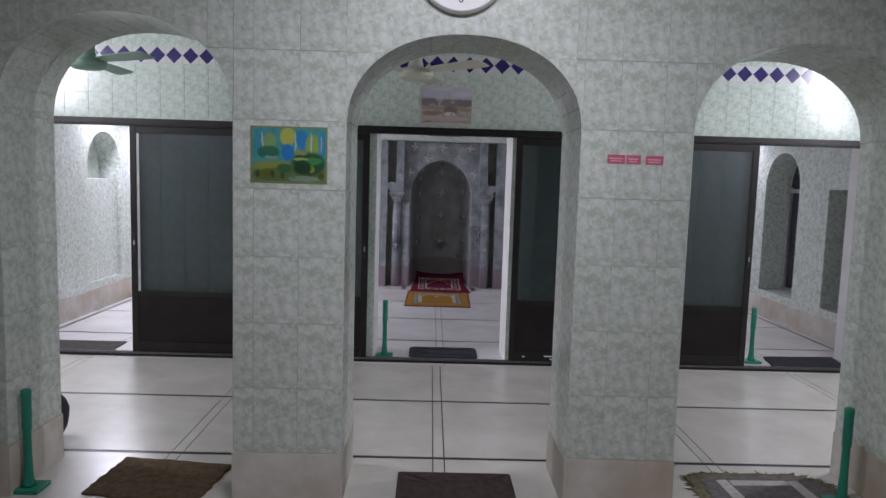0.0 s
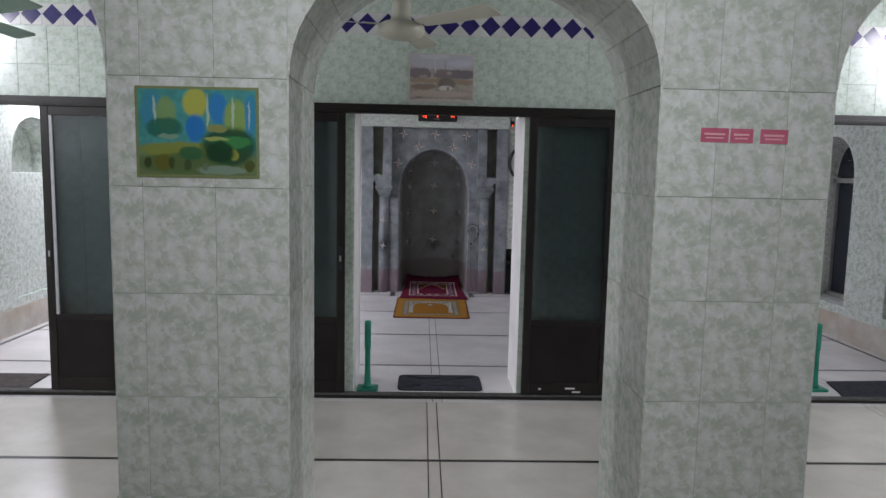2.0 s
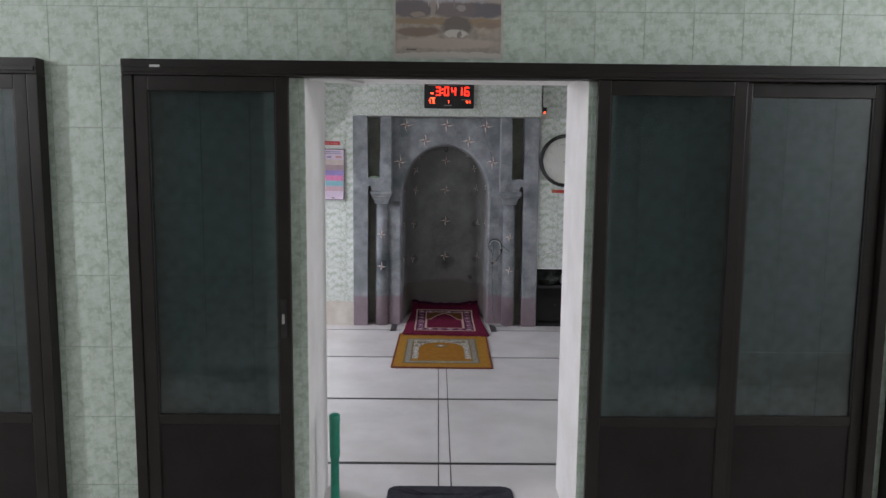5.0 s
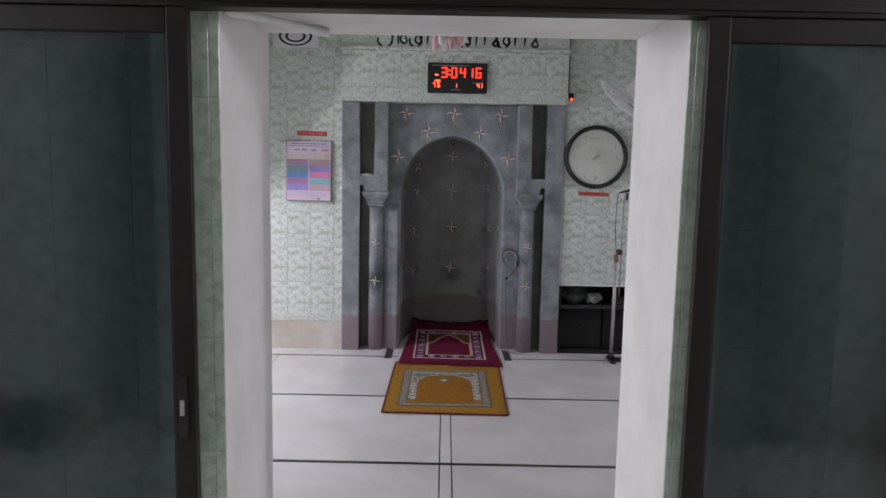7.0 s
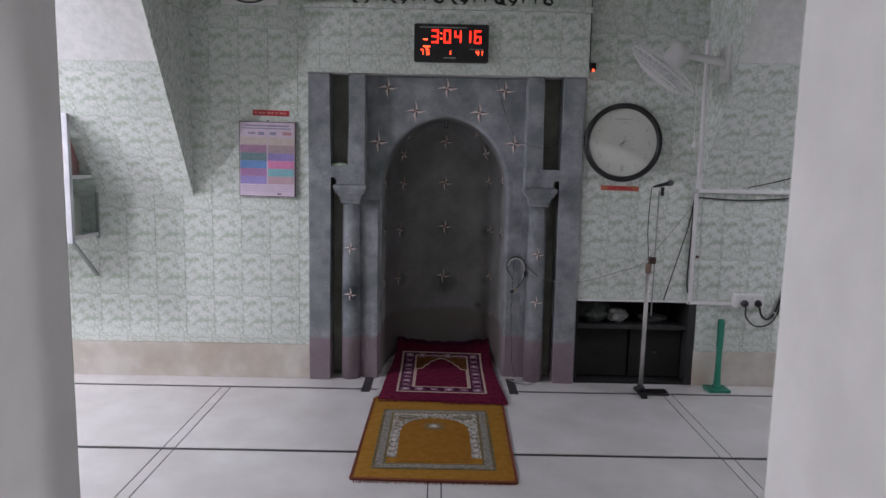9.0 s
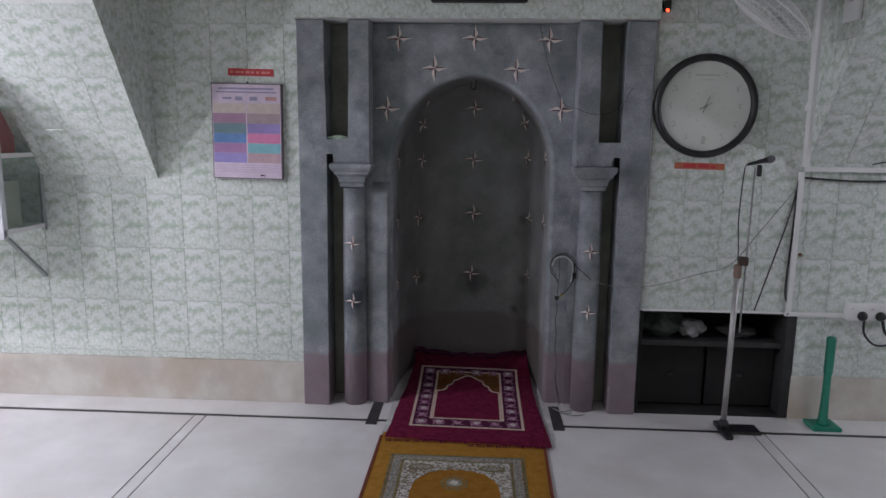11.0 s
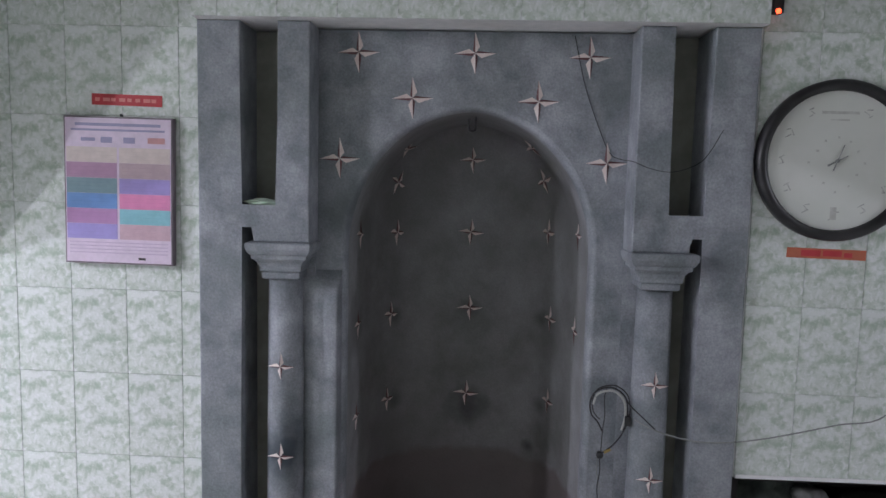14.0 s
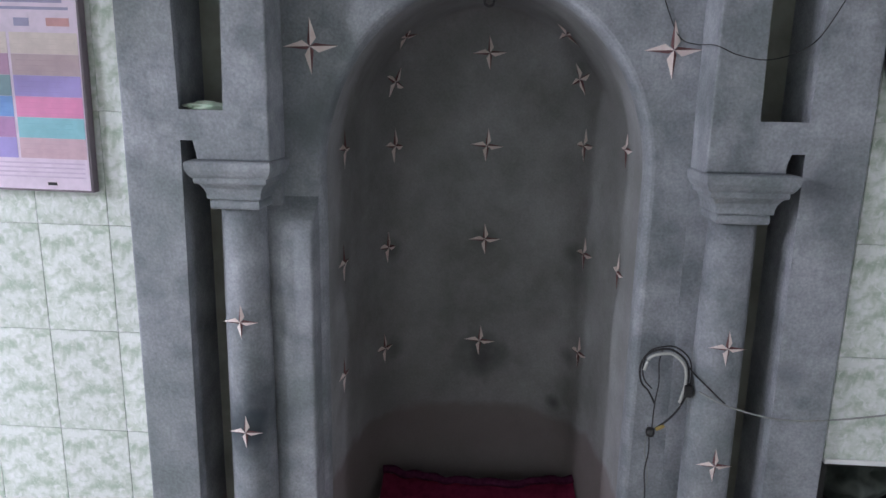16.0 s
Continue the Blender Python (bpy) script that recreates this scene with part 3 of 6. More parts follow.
tiles(wall_prayer, mq, CX0, CX1, CZ, 2.5, 0.2, PH, MX1, CZ, TILE)
tiles(wall_prayer, mq, CX1, 2.9, DADO, 2.5, 0.2, PH, MX1, CZ, TILE)
tiles(wall_prayer, mq, 2.9, XR, DADO, CEIL, 0.2, PH, MX1, CZ, TILE, joined=True)
tiles(wall_prayer, mq, CX0, 2.9, 2.5, CEIL, 0.2, PH, MX1, CZ, TILE, joined=True)
for x0, x1 in ((XL, MX0), (CX1, XR)):
    part("plaster_dado", box(x0, x1, Q - 0.012, Q + 0.001, 0, DADO - 0.002, 0.003), PLASTER, wall_prayer, "bare stained plaster band")

# tiled box over the mihrab with a projecting ledge
HY = 9.90
head = solid("tiled_header", box(MX0, MX1, HY, Q + 0.03, 2.135, CEIL), GROUT, "green tiled box above the prayer niche with a ledge", "wall", kind="structure")
mh = facing("-y", 0, HY, 0)
tiles(head, mh, MX0, MX1, 2.135, 2.545, PW, PH, 0.02, 2.135 - 0.185, TILE)
tiles(head, mh, MX0, MX1, 2.58, CEIL, PW, PH, 0.02, 2.58, TILE)
part("ledge", box(MX0 - 0.01, MX1 + 0.01, HY - 0.035, HY + 0.001, 2.547, 2.578, 0.006), TILE, head, "narrow projecting tiled ledge")

# leaning tiled slabs on both sides of the wall
for x0, x1, z0 in ((XL, -1.47, 1.284), (2.03, XR, 1.405)):
    top = CEIL
    run = (top - z0) * 0.645
    bm = bmesh.new()
    v = [bm.verts.new(p) for p in ((x0, Q + 0.01, z0), (x1, Q + 0.01, z0), (x1, Q + 0.01, top), (x0, Q + 0.01, top), (x0, Q - run, top), (x1, Q - run, top))]
    for q in ((0, 1, 5, 4), (0, 4, 3), (1, 2, 5), (3, 4, 5, 2), (0, 3, 2, 1)):
        bm.faces.new([v[i] for i in q])
    slab = solid("leaning_slab", bm, GROUT, "tiled slab leaning out from the prayer wall", "wall", kind="structure")
    L = math.hypot(top - z0, run)
    up = Vector((0, -run, top - z0)).normalized()
    out = Vector((1, 0, 0)).cross(up)
    m = Matrix([(*r,) for r in zip((1, 0, 0), up, out)]).to_4x4()
    m.translation = (0, Q + 0.01, z0)
    a, b = (max(x0, -3.0), x1) if x0 < 0 else (x0, min(x1, 3.3))
    tiles(slab, m, a, b, 0.012, L - 0.02, PW, PH, x1 if x0 < 0 else x0, 0.012, TILE)
    d, xx = ("+x", x1) if x0 < 0 else ("-x", x0)
    m2 = facing(d, xx, 0, 0)
    sgn = 1 if d == "+x" else -1
    for k in range(6):
        for j in range(6):
            va, vb = z0 + k * PH, min(z0 + (k + 1) * PH, top)
            ya, yb = Q - (j + 1) * PW, Q - j * PW
            if va >= top:
                continue
            # cut along the slope
            pts = []
            quad = [(ya, va), (yb, va), (yb, vb), (ya, vb)]
            f = lambda p: (p[1] - z0) * 0.645 - (Q - p[0]) + 0.01
            for p, q in zip(quad, quad[1:] + quad[:1]):
                fp, fq = f(p), f(q)
                if fp >= 0:
                    pts.append(p)
                if (fp < 0) != (fq < 0):
                    t = fp / (fp - fq)
                    pts.append((p[0] + (q[0] - p[0]) * t, p[1] + (q[1] - p[1]) * t))
            if len(pts) > 2 and (max(p[1] for p in pts) - min(p[1] for p in pts)) > 0.02:
                cy, cz = sum(p[0] for p in pts) / len(pts), sum(p[1] for p in pts) / len(pts)
                pts = [(cy + (p[0] - cy) * 0.985, cz + (p[1] - cz) * 0.99) for p in pts]
                part("cheek_tile", prism([(p[0] * sgn, p[1]) for p in pts], m2, 0.005), TILE, slab)

# side walls of the prayer room, each with an arched recess and the right one with a second opening
for name, x, d in (("wall_west", XL, "+x"), ("wall_east", XR, "-x")):
    west = d == "+x"
    yc = 7.90 if west else 8.07
    half, spring, rise, sill = 0.40, 1.60, 0.42, 0.33
    o1 = x - 0.45 if west else x + 0.45
    a = (yc, half, spring, rise)
    bm = bmesh.new()
    xa, xb = min(x, o1), max(x, o1)
    ys = [D1, yc - half, yc + half, Q + 0.05]
    if west:
        bm_box(bm, xa, xb, ys[0], ys[1], -0.01, CEIL)
    else:
        bm_box(bm, xa, xb, ys[0], 6.30, -0.01, CEIL)
        bm_box(bm, xa, xb, 6.30, 7.08, -0.01, 0.34)
        bm_box(bm, xa, xb, 6.30, 7.08, 1.60, CEIL)
        bm_box(bm, xa, xb, 7.08, ys[1], -0.01, CEIL)
    bm_box(bm, xa, xb, ys[2], ys[3], -0.01, CEIL)
    bm_box(bm, xa, xb, ys[1], ys[2], -0.01, sill)
    n = 24
    us = [yc - half * math.cos(math.pi * i / n) for i in range(n + 1)]
    for ua, ub in zip(us, us[1:]):
        za, zb = max(arch_z(ua, a), spring), max(arch_z(ub, a), spring)
        p = [bm.verts.new(q) for q in ((x, ua, za), (x, ub, zb), (x, ub, CEIL), (x, ua, CEIL))]
        q2 = [bm.verts.new(q) for q in ((o1, ua, za), (o1, ub, zb), (o1, ub, CEIL), (o1, ua, CEIL))]
        bm.faces.new(p)
        bm.faces.new(q2)
        bm.faces.new((p[0], q2[0], q2[1], p[1]))
    w = solid(name, bm, TILE, "side wall with pale green tiles and an arched window recess", "wall", kind="structure")
    m = facing(d, x, 0, 0)
    s = 1 if west else -1

    def side(y0, y1, z0, z1, low=None):
        u0, u1 = (y0, y1) if west else (-y1, -y0)
        tiles(w, m, u0, u1, z0, z1, PW, PH, 0, DADO, TILE, low=low, joined=True)

    if west:
        side(D1, yc - half, DADO, CEIL)
    else:
        side(D1, 6.30, DADO, CEIL)
        side(6.30, 7.08, DADO, 0.34)
        side(6.30, 7.08, 1.60, CEIL)
        side(7.08, yc - half, DADO, CEIL)
    side(yc + half, Q, DADO, CEIL)
    side(yc - half, yc + half, DADO, sill)
    side(yc - half, yc + half, spring, CEIL, low=lambda u, a=a, s=s: max(arch_z(u * s, a), a[2]))
    part("plaster_dado", box(*( (x - 0.001, x + 0.012) if west else (x - 0.012, x + 0.001)), D1, Q, 0, DADO - 0.002, 0.003), PLASTER, w, "bare stained plaster band")
    part("inlay_line", box(*((x + 0.07, x + 0.105) if west else (x - 0.105, x - 0.07)), D1, Q - 0.2, -0.003, 0.002), INLAY, floor)
    bx0, bx1 = (o1, o1 + 0.04) if west else (o1 - 0.04, o1)
    if west:
        part("recess_fill", box(x - 0.20, x - 0.035, yc - half, yc + half, sill, 1.49, 0.004), TILE, w, "tiled filling of the recess")
        part("recess_back", box(o1 + 0.12, o1 + 0.2, yc - half, yc + half, 0.3, 2.1), TILE, w)
    else:
        for k, (y0, y1, z0, z1) in enumerate(((yc - half, yc + half, sill, 2.05), (6.30, 7.08, 0.34, 1.60))):
            win = thing("window_%d" % (k + 1), "dark night window with a pale metal frame in a tiled recess", "window", kind="structure")
            fx = x + 0.30
            part("pane", box(fx + 0.02, fx + 0.028, y0, y1, z0, z1), NIGHTGLASS, win)
            top = 1.60 if k == 0 else z1
            for b in ((y0, y0 + 0.05, z0, z1 if k else 1.62), (y1 - 0.05, y1, z0, z1 if k else 1.62), (y0, y1, top - 0.05, top), (y0, y1, z0, z0 + 0.04), ((y0 + y1) / 2 - 0.025, (y0 + y1) / 2 + 0.025, z0, top)):
                part("window_frame", box(fx - 0.02, fx + 0.019, b[0], b[1], b[2], b[3], 0.003), CHROME, win)

# outer walls that close the hall and the veranda
for name, x0, x1 in (("wall_hall_west", HL - 0.25, HL), ("wall_hall_east", HR, HR + 0.25)):
    solid(name, box(x0, x1, VY - 0.2, D0, -0.01, CEIL), TILE, "plain tiled end wall", "wall", kind="structure")
solid("wall_veranda", box(HL - 0.2, HR + 0.2, VY - 0.2, VY, -0.01, CEIL), WHITE, "plain wall behind the veranda", "wall", kind="structure")

# ---------------------------------------------------------------- prayer niche
NC = 0.270                     # its axis
NF = 9.945                     # front of the pilasters
NP = 10.08                     # star panel
NT = 2.134                     # top
HALF, SPRING, RISE, AC = 0.441, 1.345, 0.509, 0.266


def niche_z(u):
    k = min(1.0, abs(u - AC) / HALF)
    return SPRING + RISE * math.sqrt(1 - k ** 2) * (1 + 0.012 * (1 - k) ** 4)


def niche_y(u):
    k = min(1.0, abs(u - AC) / HALF)
    return 10.13 + 0.61 * (1 - k ** 6) ** 0.5


def band(m, colour, z, soft):
    """A painted band up to the height z, with an uneven brushed upper edge."""
    n, l = m.node_tree.nodes, m.node_tree.links
    p = n["Principled BSDF"]
    src = p.inputs["Base Color"].links[0].from_socket
    geo, sep = n.new("ShaderNodeNewGeometry"), n.new("ShaderNodeSeparateXYZ")
    l.new(geo.outputs["Position"], sep.inputs[0])
    nz = n.new("ShaderNodeTexNoise")
    nz.inputs["Scale"].default_value = 6.0
    l.new(geo.outputs["Position"], nz.inputs["Vector"])
    add = n.new("ShaderNodeMath")
    add.operation = "MULTIPLY_ADD"
    l.new(nz.outputs["Fac"], add.inputs[0])
    add.inputs[1].default_value = soft
    l.new(sep.outputs["Z"], add.inputs[2])
    mr = n.new("ShaderNodeMapRange")
    mr.inputs["From Min"].default_value, mr.inputs["From Max"].default_value = z + soft * 0.5, z + soft * 0.5 + 0.03
    mr.inputs["To Min"].default_value, mr.inputs["To Max"].default_value = 0.75, 0.0
    l.new(add.outputs[0], mr.inputs["Value"])
    mx = n.new("ShaderNodeMixRGB")
    l.new(mr.outputs[0], mx.inputs["Fac"])
    l.new(src, mx.inputs["Color1"])
    mx.inputs["Color2"].default_value = (*colour, 1)
    l.new(mx.outputs[0], p.inputs["Base Color"])


band(CEMENT, (0.23, 0.155, 0.18), 0.29, 0.03)
band(CEMENT_SHADE, (0.165, 0.135, 0.13), 0.34, 0.12)



def smudge(m, centre, radius, colour, strength=0.8):
    """A darker patch with a ragged outline round a point."""
    n, l = m.node_tree.nodes, m.node_tree.links
    p = n["Principled BSDF"]
    src = p.inputs["Base Color"].links[0].from_socket
    geo, dist, nz, add, mr, mx = [n.new("ShaderNode" + k) for k in ("NewGeometry", "VectorMath", "TexNoise", "Math", "MapRange", "MixRGB")]
    dist.operation, add.operation = "DISTANCE", "MULTIPLY_ADD"
    l.new(geo.outputs["Position"], dist.inputs[0])
    dist.inputs[1].default_value = centre
    nz.inputs["Scale"].default_value = 14.0
    l.new(geo.outputs["Position"], nz.inputs["Vector"])
    l.new(nz.outputs["Fac"], add.inputs[0])
    add.inputs[1].default_value = radius
    l.new(dist.outputs["Value"], add.inputs[2])
    mr.inputs["From Min"].default_value, mr.inputs["From Max"].default_value = radius * 0.7, radius * 1.6
    mr.inputs["To Min"].default_value, mr.inputs["To Max"].default_value = strength, 0.0
    l.new(add.outputs[0], mr.inputs["Value"])
    l.new(mr.outputs[0], mx.inputs["Fac"])
    l.new(src, mx.inputs["Color1"])
    mx.inputs["Color2"].default_value = (*colour, 1)
    l.new(mx.outputs[0], p.inputs["Base Color"])


# soot marks on the niche back, and a stain on the left column
smudge(CEMENT_SHADE, (0.28, 10.74, 0.565), 0.11, (0.05, 0.055, 0.055))
smudge(CEMENT_SHADE, (0.56, 10.70, 0.40), 0.035, (0.05, 0.05, 0.055))
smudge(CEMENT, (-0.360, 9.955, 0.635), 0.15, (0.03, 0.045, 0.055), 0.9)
# darker rings on the hollow round five of the stars
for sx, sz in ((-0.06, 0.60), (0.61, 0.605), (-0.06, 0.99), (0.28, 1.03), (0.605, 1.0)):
    smudge(CEMENT_SHADE, (sx, niche_y(sx), sz), 0.05, (0.06, 0.062, 0.06), 0.6)
# darker patches on the right pilaster and the star panel
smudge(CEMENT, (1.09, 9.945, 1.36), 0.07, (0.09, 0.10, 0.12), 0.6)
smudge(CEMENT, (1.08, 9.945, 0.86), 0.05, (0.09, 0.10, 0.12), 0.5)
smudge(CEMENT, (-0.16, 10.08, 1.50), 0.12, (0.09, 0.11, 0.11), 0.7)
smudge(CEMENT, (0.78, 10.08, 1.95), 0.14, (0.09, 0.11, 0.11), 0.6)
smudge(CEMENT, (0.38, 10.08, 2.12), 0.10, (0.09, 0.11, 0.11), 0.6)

niche = thing("prayer_niche", "grey cement prayer niche with pointed arch, columns and stars", "prayer niche")
star_data = {}


def star_mesh(s):
    if s not in star_data:
        bm = bmesh.new()
        white, dark = [], []
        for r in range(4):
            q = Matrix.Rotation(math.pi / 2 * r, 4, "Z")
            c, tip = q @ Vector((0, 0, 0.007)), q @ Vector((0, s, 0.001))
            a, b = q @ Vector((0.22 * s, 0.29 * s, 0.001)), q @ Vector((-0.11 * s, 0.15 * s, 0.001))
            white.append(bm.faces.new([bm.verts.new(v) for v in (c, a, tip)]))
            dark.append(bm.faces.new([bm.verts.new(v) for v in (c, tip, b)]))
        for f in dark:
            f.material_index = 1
        for f in list(bm.faces):
            f.normal_update()
        me = bpy.data.meshes.new("star")
        bm.to_mesh(me)
        bm.free()
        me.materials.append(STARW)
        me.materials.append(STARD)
        star_data[s] = me
    return star_data[s]


def star(x, y, z, s, normal=(0, -1, 0), lean=0.0):
    out = Vector(normal).normalized()
    side = Vector((0, 0, 1)).cross(out).normalized()
    up = out.cross(side)
    m = Matrix([(*r,) for r in zip(side, up, out)]).to_4x4() @ Matrix.Rotation(lean, 4, "Z")
    m.translation = Vector((x, y, z)) + out * 0.0015
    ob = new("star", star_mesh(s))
    ob.parent = niche
    ob.matrix_basis = m
    ob["label"] = "pale pink and dark red four-pointed star"


def mirrored(x0, x1, left):
    return (x0, x1) if left else (2 * NC - x1, 2 * NC - x0)


for left in (True, False):
    outline = [(-0.668, 0), (-0.522, 0), (-0.522, 1.443), (-0.476, 1.443), (-0.476, 1.386), (-0.281, 1.386), (-0.281, NT), (-0.392, NT), (-0.392, 1.507), (-0.522, 1.507), (-0.522, NT), (-0.668, NT)]
    if not left:
        outline = [(2 * NC - x, z) for x, z in outline[::-1]]
    bm = prism(outline, facing("-y", 0, 10.25, 0), 10.25 - NF)
    edges = [e for e in bm.edges if all(abs(v.co.y - NF) < 1e-5 for v in e.verts)]
    bmesh.ops.bevel(bm, geom=edges, offset=0.007, segments=3, affect="EDGES", profile=0.6)
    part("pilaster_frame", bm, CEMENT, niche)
    part("slot_back", box(*mirrored(-0.5215, -0.3925, left), 10.13, 10.25, 0, NT), SLOT, niche, "dark recessed slot")
    cx = -0.381 if left else 2 * NC + 0.386
    col = part("column", lathe([(0.066, 0), (0.066, 0.4), (0.064, 0.9), (0.060, 1.262)], 28, cx, 10.02, 0), CEMENT, niche, smooth=True)
    part("column_backing", box(*mirrored(-0.40, -0.286, left), 10.062 if left else 10.0765, 10.10, 0, 1.385), CEMENT, niche)
    cap = bmesh.new()
    rows = [(1.256, 0.056), (1.258, 0.0635), (1.264, 0.066), (1.276, 0.066), (1.282, 0.063), (1.284, 0.063), (1.2841, 0.070), (1.287, 0.0715), (1.300, 0.0725), (1.313, 0.077),
            (1.323, 0.084), (1.327, 0.0895), (1.3271, 0.0935), (1.331, 0.0955), (1.343, 0.0955), (1.3431, 0.099), (1.350, 0.1045), (1.362, 0.1105), (1.375, 0.1125), (1.382, 0.112), (1.386, 0.108)]
    rings = []
    for z, w in rows:
        rings.append([cap.verts.new(p) for p in ((cx - w, 10.12, z), (cx - w, 10.02 - w - 0.006, z), (cx + w, 10.02 - w - 0.006, z), (cx + w, 10.12, z))])
    for a, b in zip(rings, rings[1:]):
        for i in range(3):
            cap.faces.new((a[i], a[i + 1], b[i + 1], b[i]))
    cap.faces.new(rings[0])
    cap.faces.new(rings[-1])
    part("capital", cap, CEMENT, col)
    if left:
        # rounded strip beside the column, running out softly under the capital
        bm = bmesh.new()
        plan = [(-0.40, 10.052), (-0.36, 10.044), (-0.32, 10.031), (-0.28, 10.015), (-0.24, 10.005), (-0.198, 10.0), (-0.1915, 10.002), (-0.190, 10.008), (-0.190, 10.09)]
        rings = []
        for z, k in ((0.0, 0.0), (1.15, 0.0), (1.19, 0.05), (1.215, 0.18), (1.24, 0.45), (1.262, 0.8), (1.28, 1.0)):
            rings.append([bm.verts.new((x, y + (10.082 - y) * k if y < 10.08 else y, z)) for x, y in plan])
        for a, b in zip(rings, rings[1:]):
            for i in range(len(plan) - 1):
                bm.faces.new((a[i], a[i + 1], b[i + 1], b[i]))
        part("jamb_strip", bm, CEMENT, niche, smooth=True)
for z, l in ((0.945, True), (0.616, True), (0.925, False), (0.585, False)):
    star(-0.381 if l else 0.926, 9.954, z, 0.05)

# star panel with the arched hole
bm = bmesh.new()
N = 48
angles = [math.pi * i / N for i in range(N + 1)]
prof = [(AC - HALF * math.cos(t), niche_z(AC - HALF * math.cos(t))) for t in angles]
prof = [(AC - HALF, 0.0), (AC - HALF, 0.5), (AC - HALF, 1.0)] + prof + [(AC + HALF, 1.0), (AC + HALF, 0.5), (AC + HALF, 0.0)]


def spread(p, d):
    k = Vector((p[0] - AC, max(0.0, p[1] - SPRING)))
    k = k.normalized() if k.length > 1e-6 else Vector((0, 1))
    if p[1] <= SPRING:
        k = Vector((-1 if p[0] < AC else 1, 0))
    return p[0] + k.x * d, p[1] + k.y * d


rings = []
for d, y in ((0.024, NP), (0.016, NP + 0.0025), (0.009, NP + 0.008), (0.004, NP + 0.018), (0.001, NP + 0.032), (0.0, NP + 0.05)):
    rings.append([bm.verts.new((spread(p, d)[0], y, spread(p, d)[1])) for p in prof])
for a, b in zip(rings, rings[1:]):
    for i in range(len(a) - 1):
        bm.faces.new((a[i], a[i + 1], b[i + 1], b[i]))
top = [bm.verts.new((v.co.x, NP, NT)) for v in rings[0]]
lo, hi = -0.392, 2 * NC + 0.392
for i in range(3, len(top) - 4):
    bm.faces.new((rings[0][i], rings[0][i + 1], top[i + 1], top[i]))
for edge, idx in ((lo, range(0, 4)), (hi, range(len(prof) - 4, len(prof)))):
    idx = list(idx)
    col_e = [bm.verts.new((edge, NP, rings[0][i].co.z)) for i in idx]
    for a in range(3):
        bm.faces.new((rings[0][idx[a]], rings[0][idx[a + 1]], col_e[a + 1], col_e[a]))
    j = 3 if edge == lo else 0
    bm.faces.new((rings[0][idx[j]], col_e[j], bm.verts.new((edge, NP, NT)), top[idx[j]]))
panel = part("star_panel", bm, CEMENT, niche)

# the hollow of the niche
bm = bmesh.new()
cols = []
for u, h in prof[3:-3]:
    y = niche_y(u)
    cols.append([bm.verts.new((u, y, h * j / 14)) for j in range(15)] + [bm.verts.new((u, y + (NP + 0.05 - y) * j / 6, h)) for j in range(1, 7)])
for a, b in zip(cols, cols[1:]):
    for i in range(len(a) - 1):
        bm.faces.new((a[i], a[i + 1], b[i + 1], b[i]))
bmesh.ops.remove_doubles(bm, verts=bm.verts, dist=0.0004)
part("niche_hollow", bm, CEMENT_SHADE, niche, "rounded grey hollow, its colour toned down for shade", smooth=True)

for x, z in ((-0.138, 2.057), (0.274, 2.059), (0.676, 2.051), (0.056, 1.90), (0.501, 1.896), (-0.202, 1.682), (0.749, 1.686)):
    star(x, NP, z, 0.075, lean=0.03)


def back_star(x, z, s=0.062, lean=0.0):
    e = 0.004
    n = Vector((niche_y(x + e) - niche_y(x - e), -2 * e, 0))
    star(x, niche_y(x), z, s, n, lean)


for x, z in ((0.276, 1.708), (0.276, 1.382), (0.279, 1.033), (0.271, 0.631), (-0.058, 1.376), (-0.079, 1.006), (-0.089, 0.616), (0.619, 1.396), (0.637, 1.015), (0.639, 0.644),
             (-0.167, 1.392), (-0.169, 1.032), (-0.170, 0.657), (0.6995, 1.41), (0.700, 1.03), (-0.057, 1.60), (0.595, 1.621)):
    back_star(x, z, lean=(-0.45 if x < 0.2 else 0.45) if z > 1.55 and abs(x - NC) > 0.1 else 0.05 * math.sin(40 * x + 9 * z))
# two more under the vault
for x, y in ((-0.003, 10.54), (0.521, 10.50)):
    e = 0.003
    slope = (niche_z(x + e) - niche_z(x - e)) / (2 * e)
    star(x, y, niche_z(x) - 0.002, 0.058, (slope, -0.55, -1.0), 0.3)
# hook at the crown
wire("hook", [(NC - 0.012, NP + 0.02, 1.835), (NC - 0.012, NP + 0.012, 1.80), (NC, NP + 0.01, 1.79), (NC + 0.012, NP + 0.012, 1.80), (NC + 0.012, NP + 0.02, 1.84)], 0.0042, BLACK, niche, "black iron hook")

# ---------------------------------------------------------------- sliding doors
KZ, HZ = 0.545, 1.960


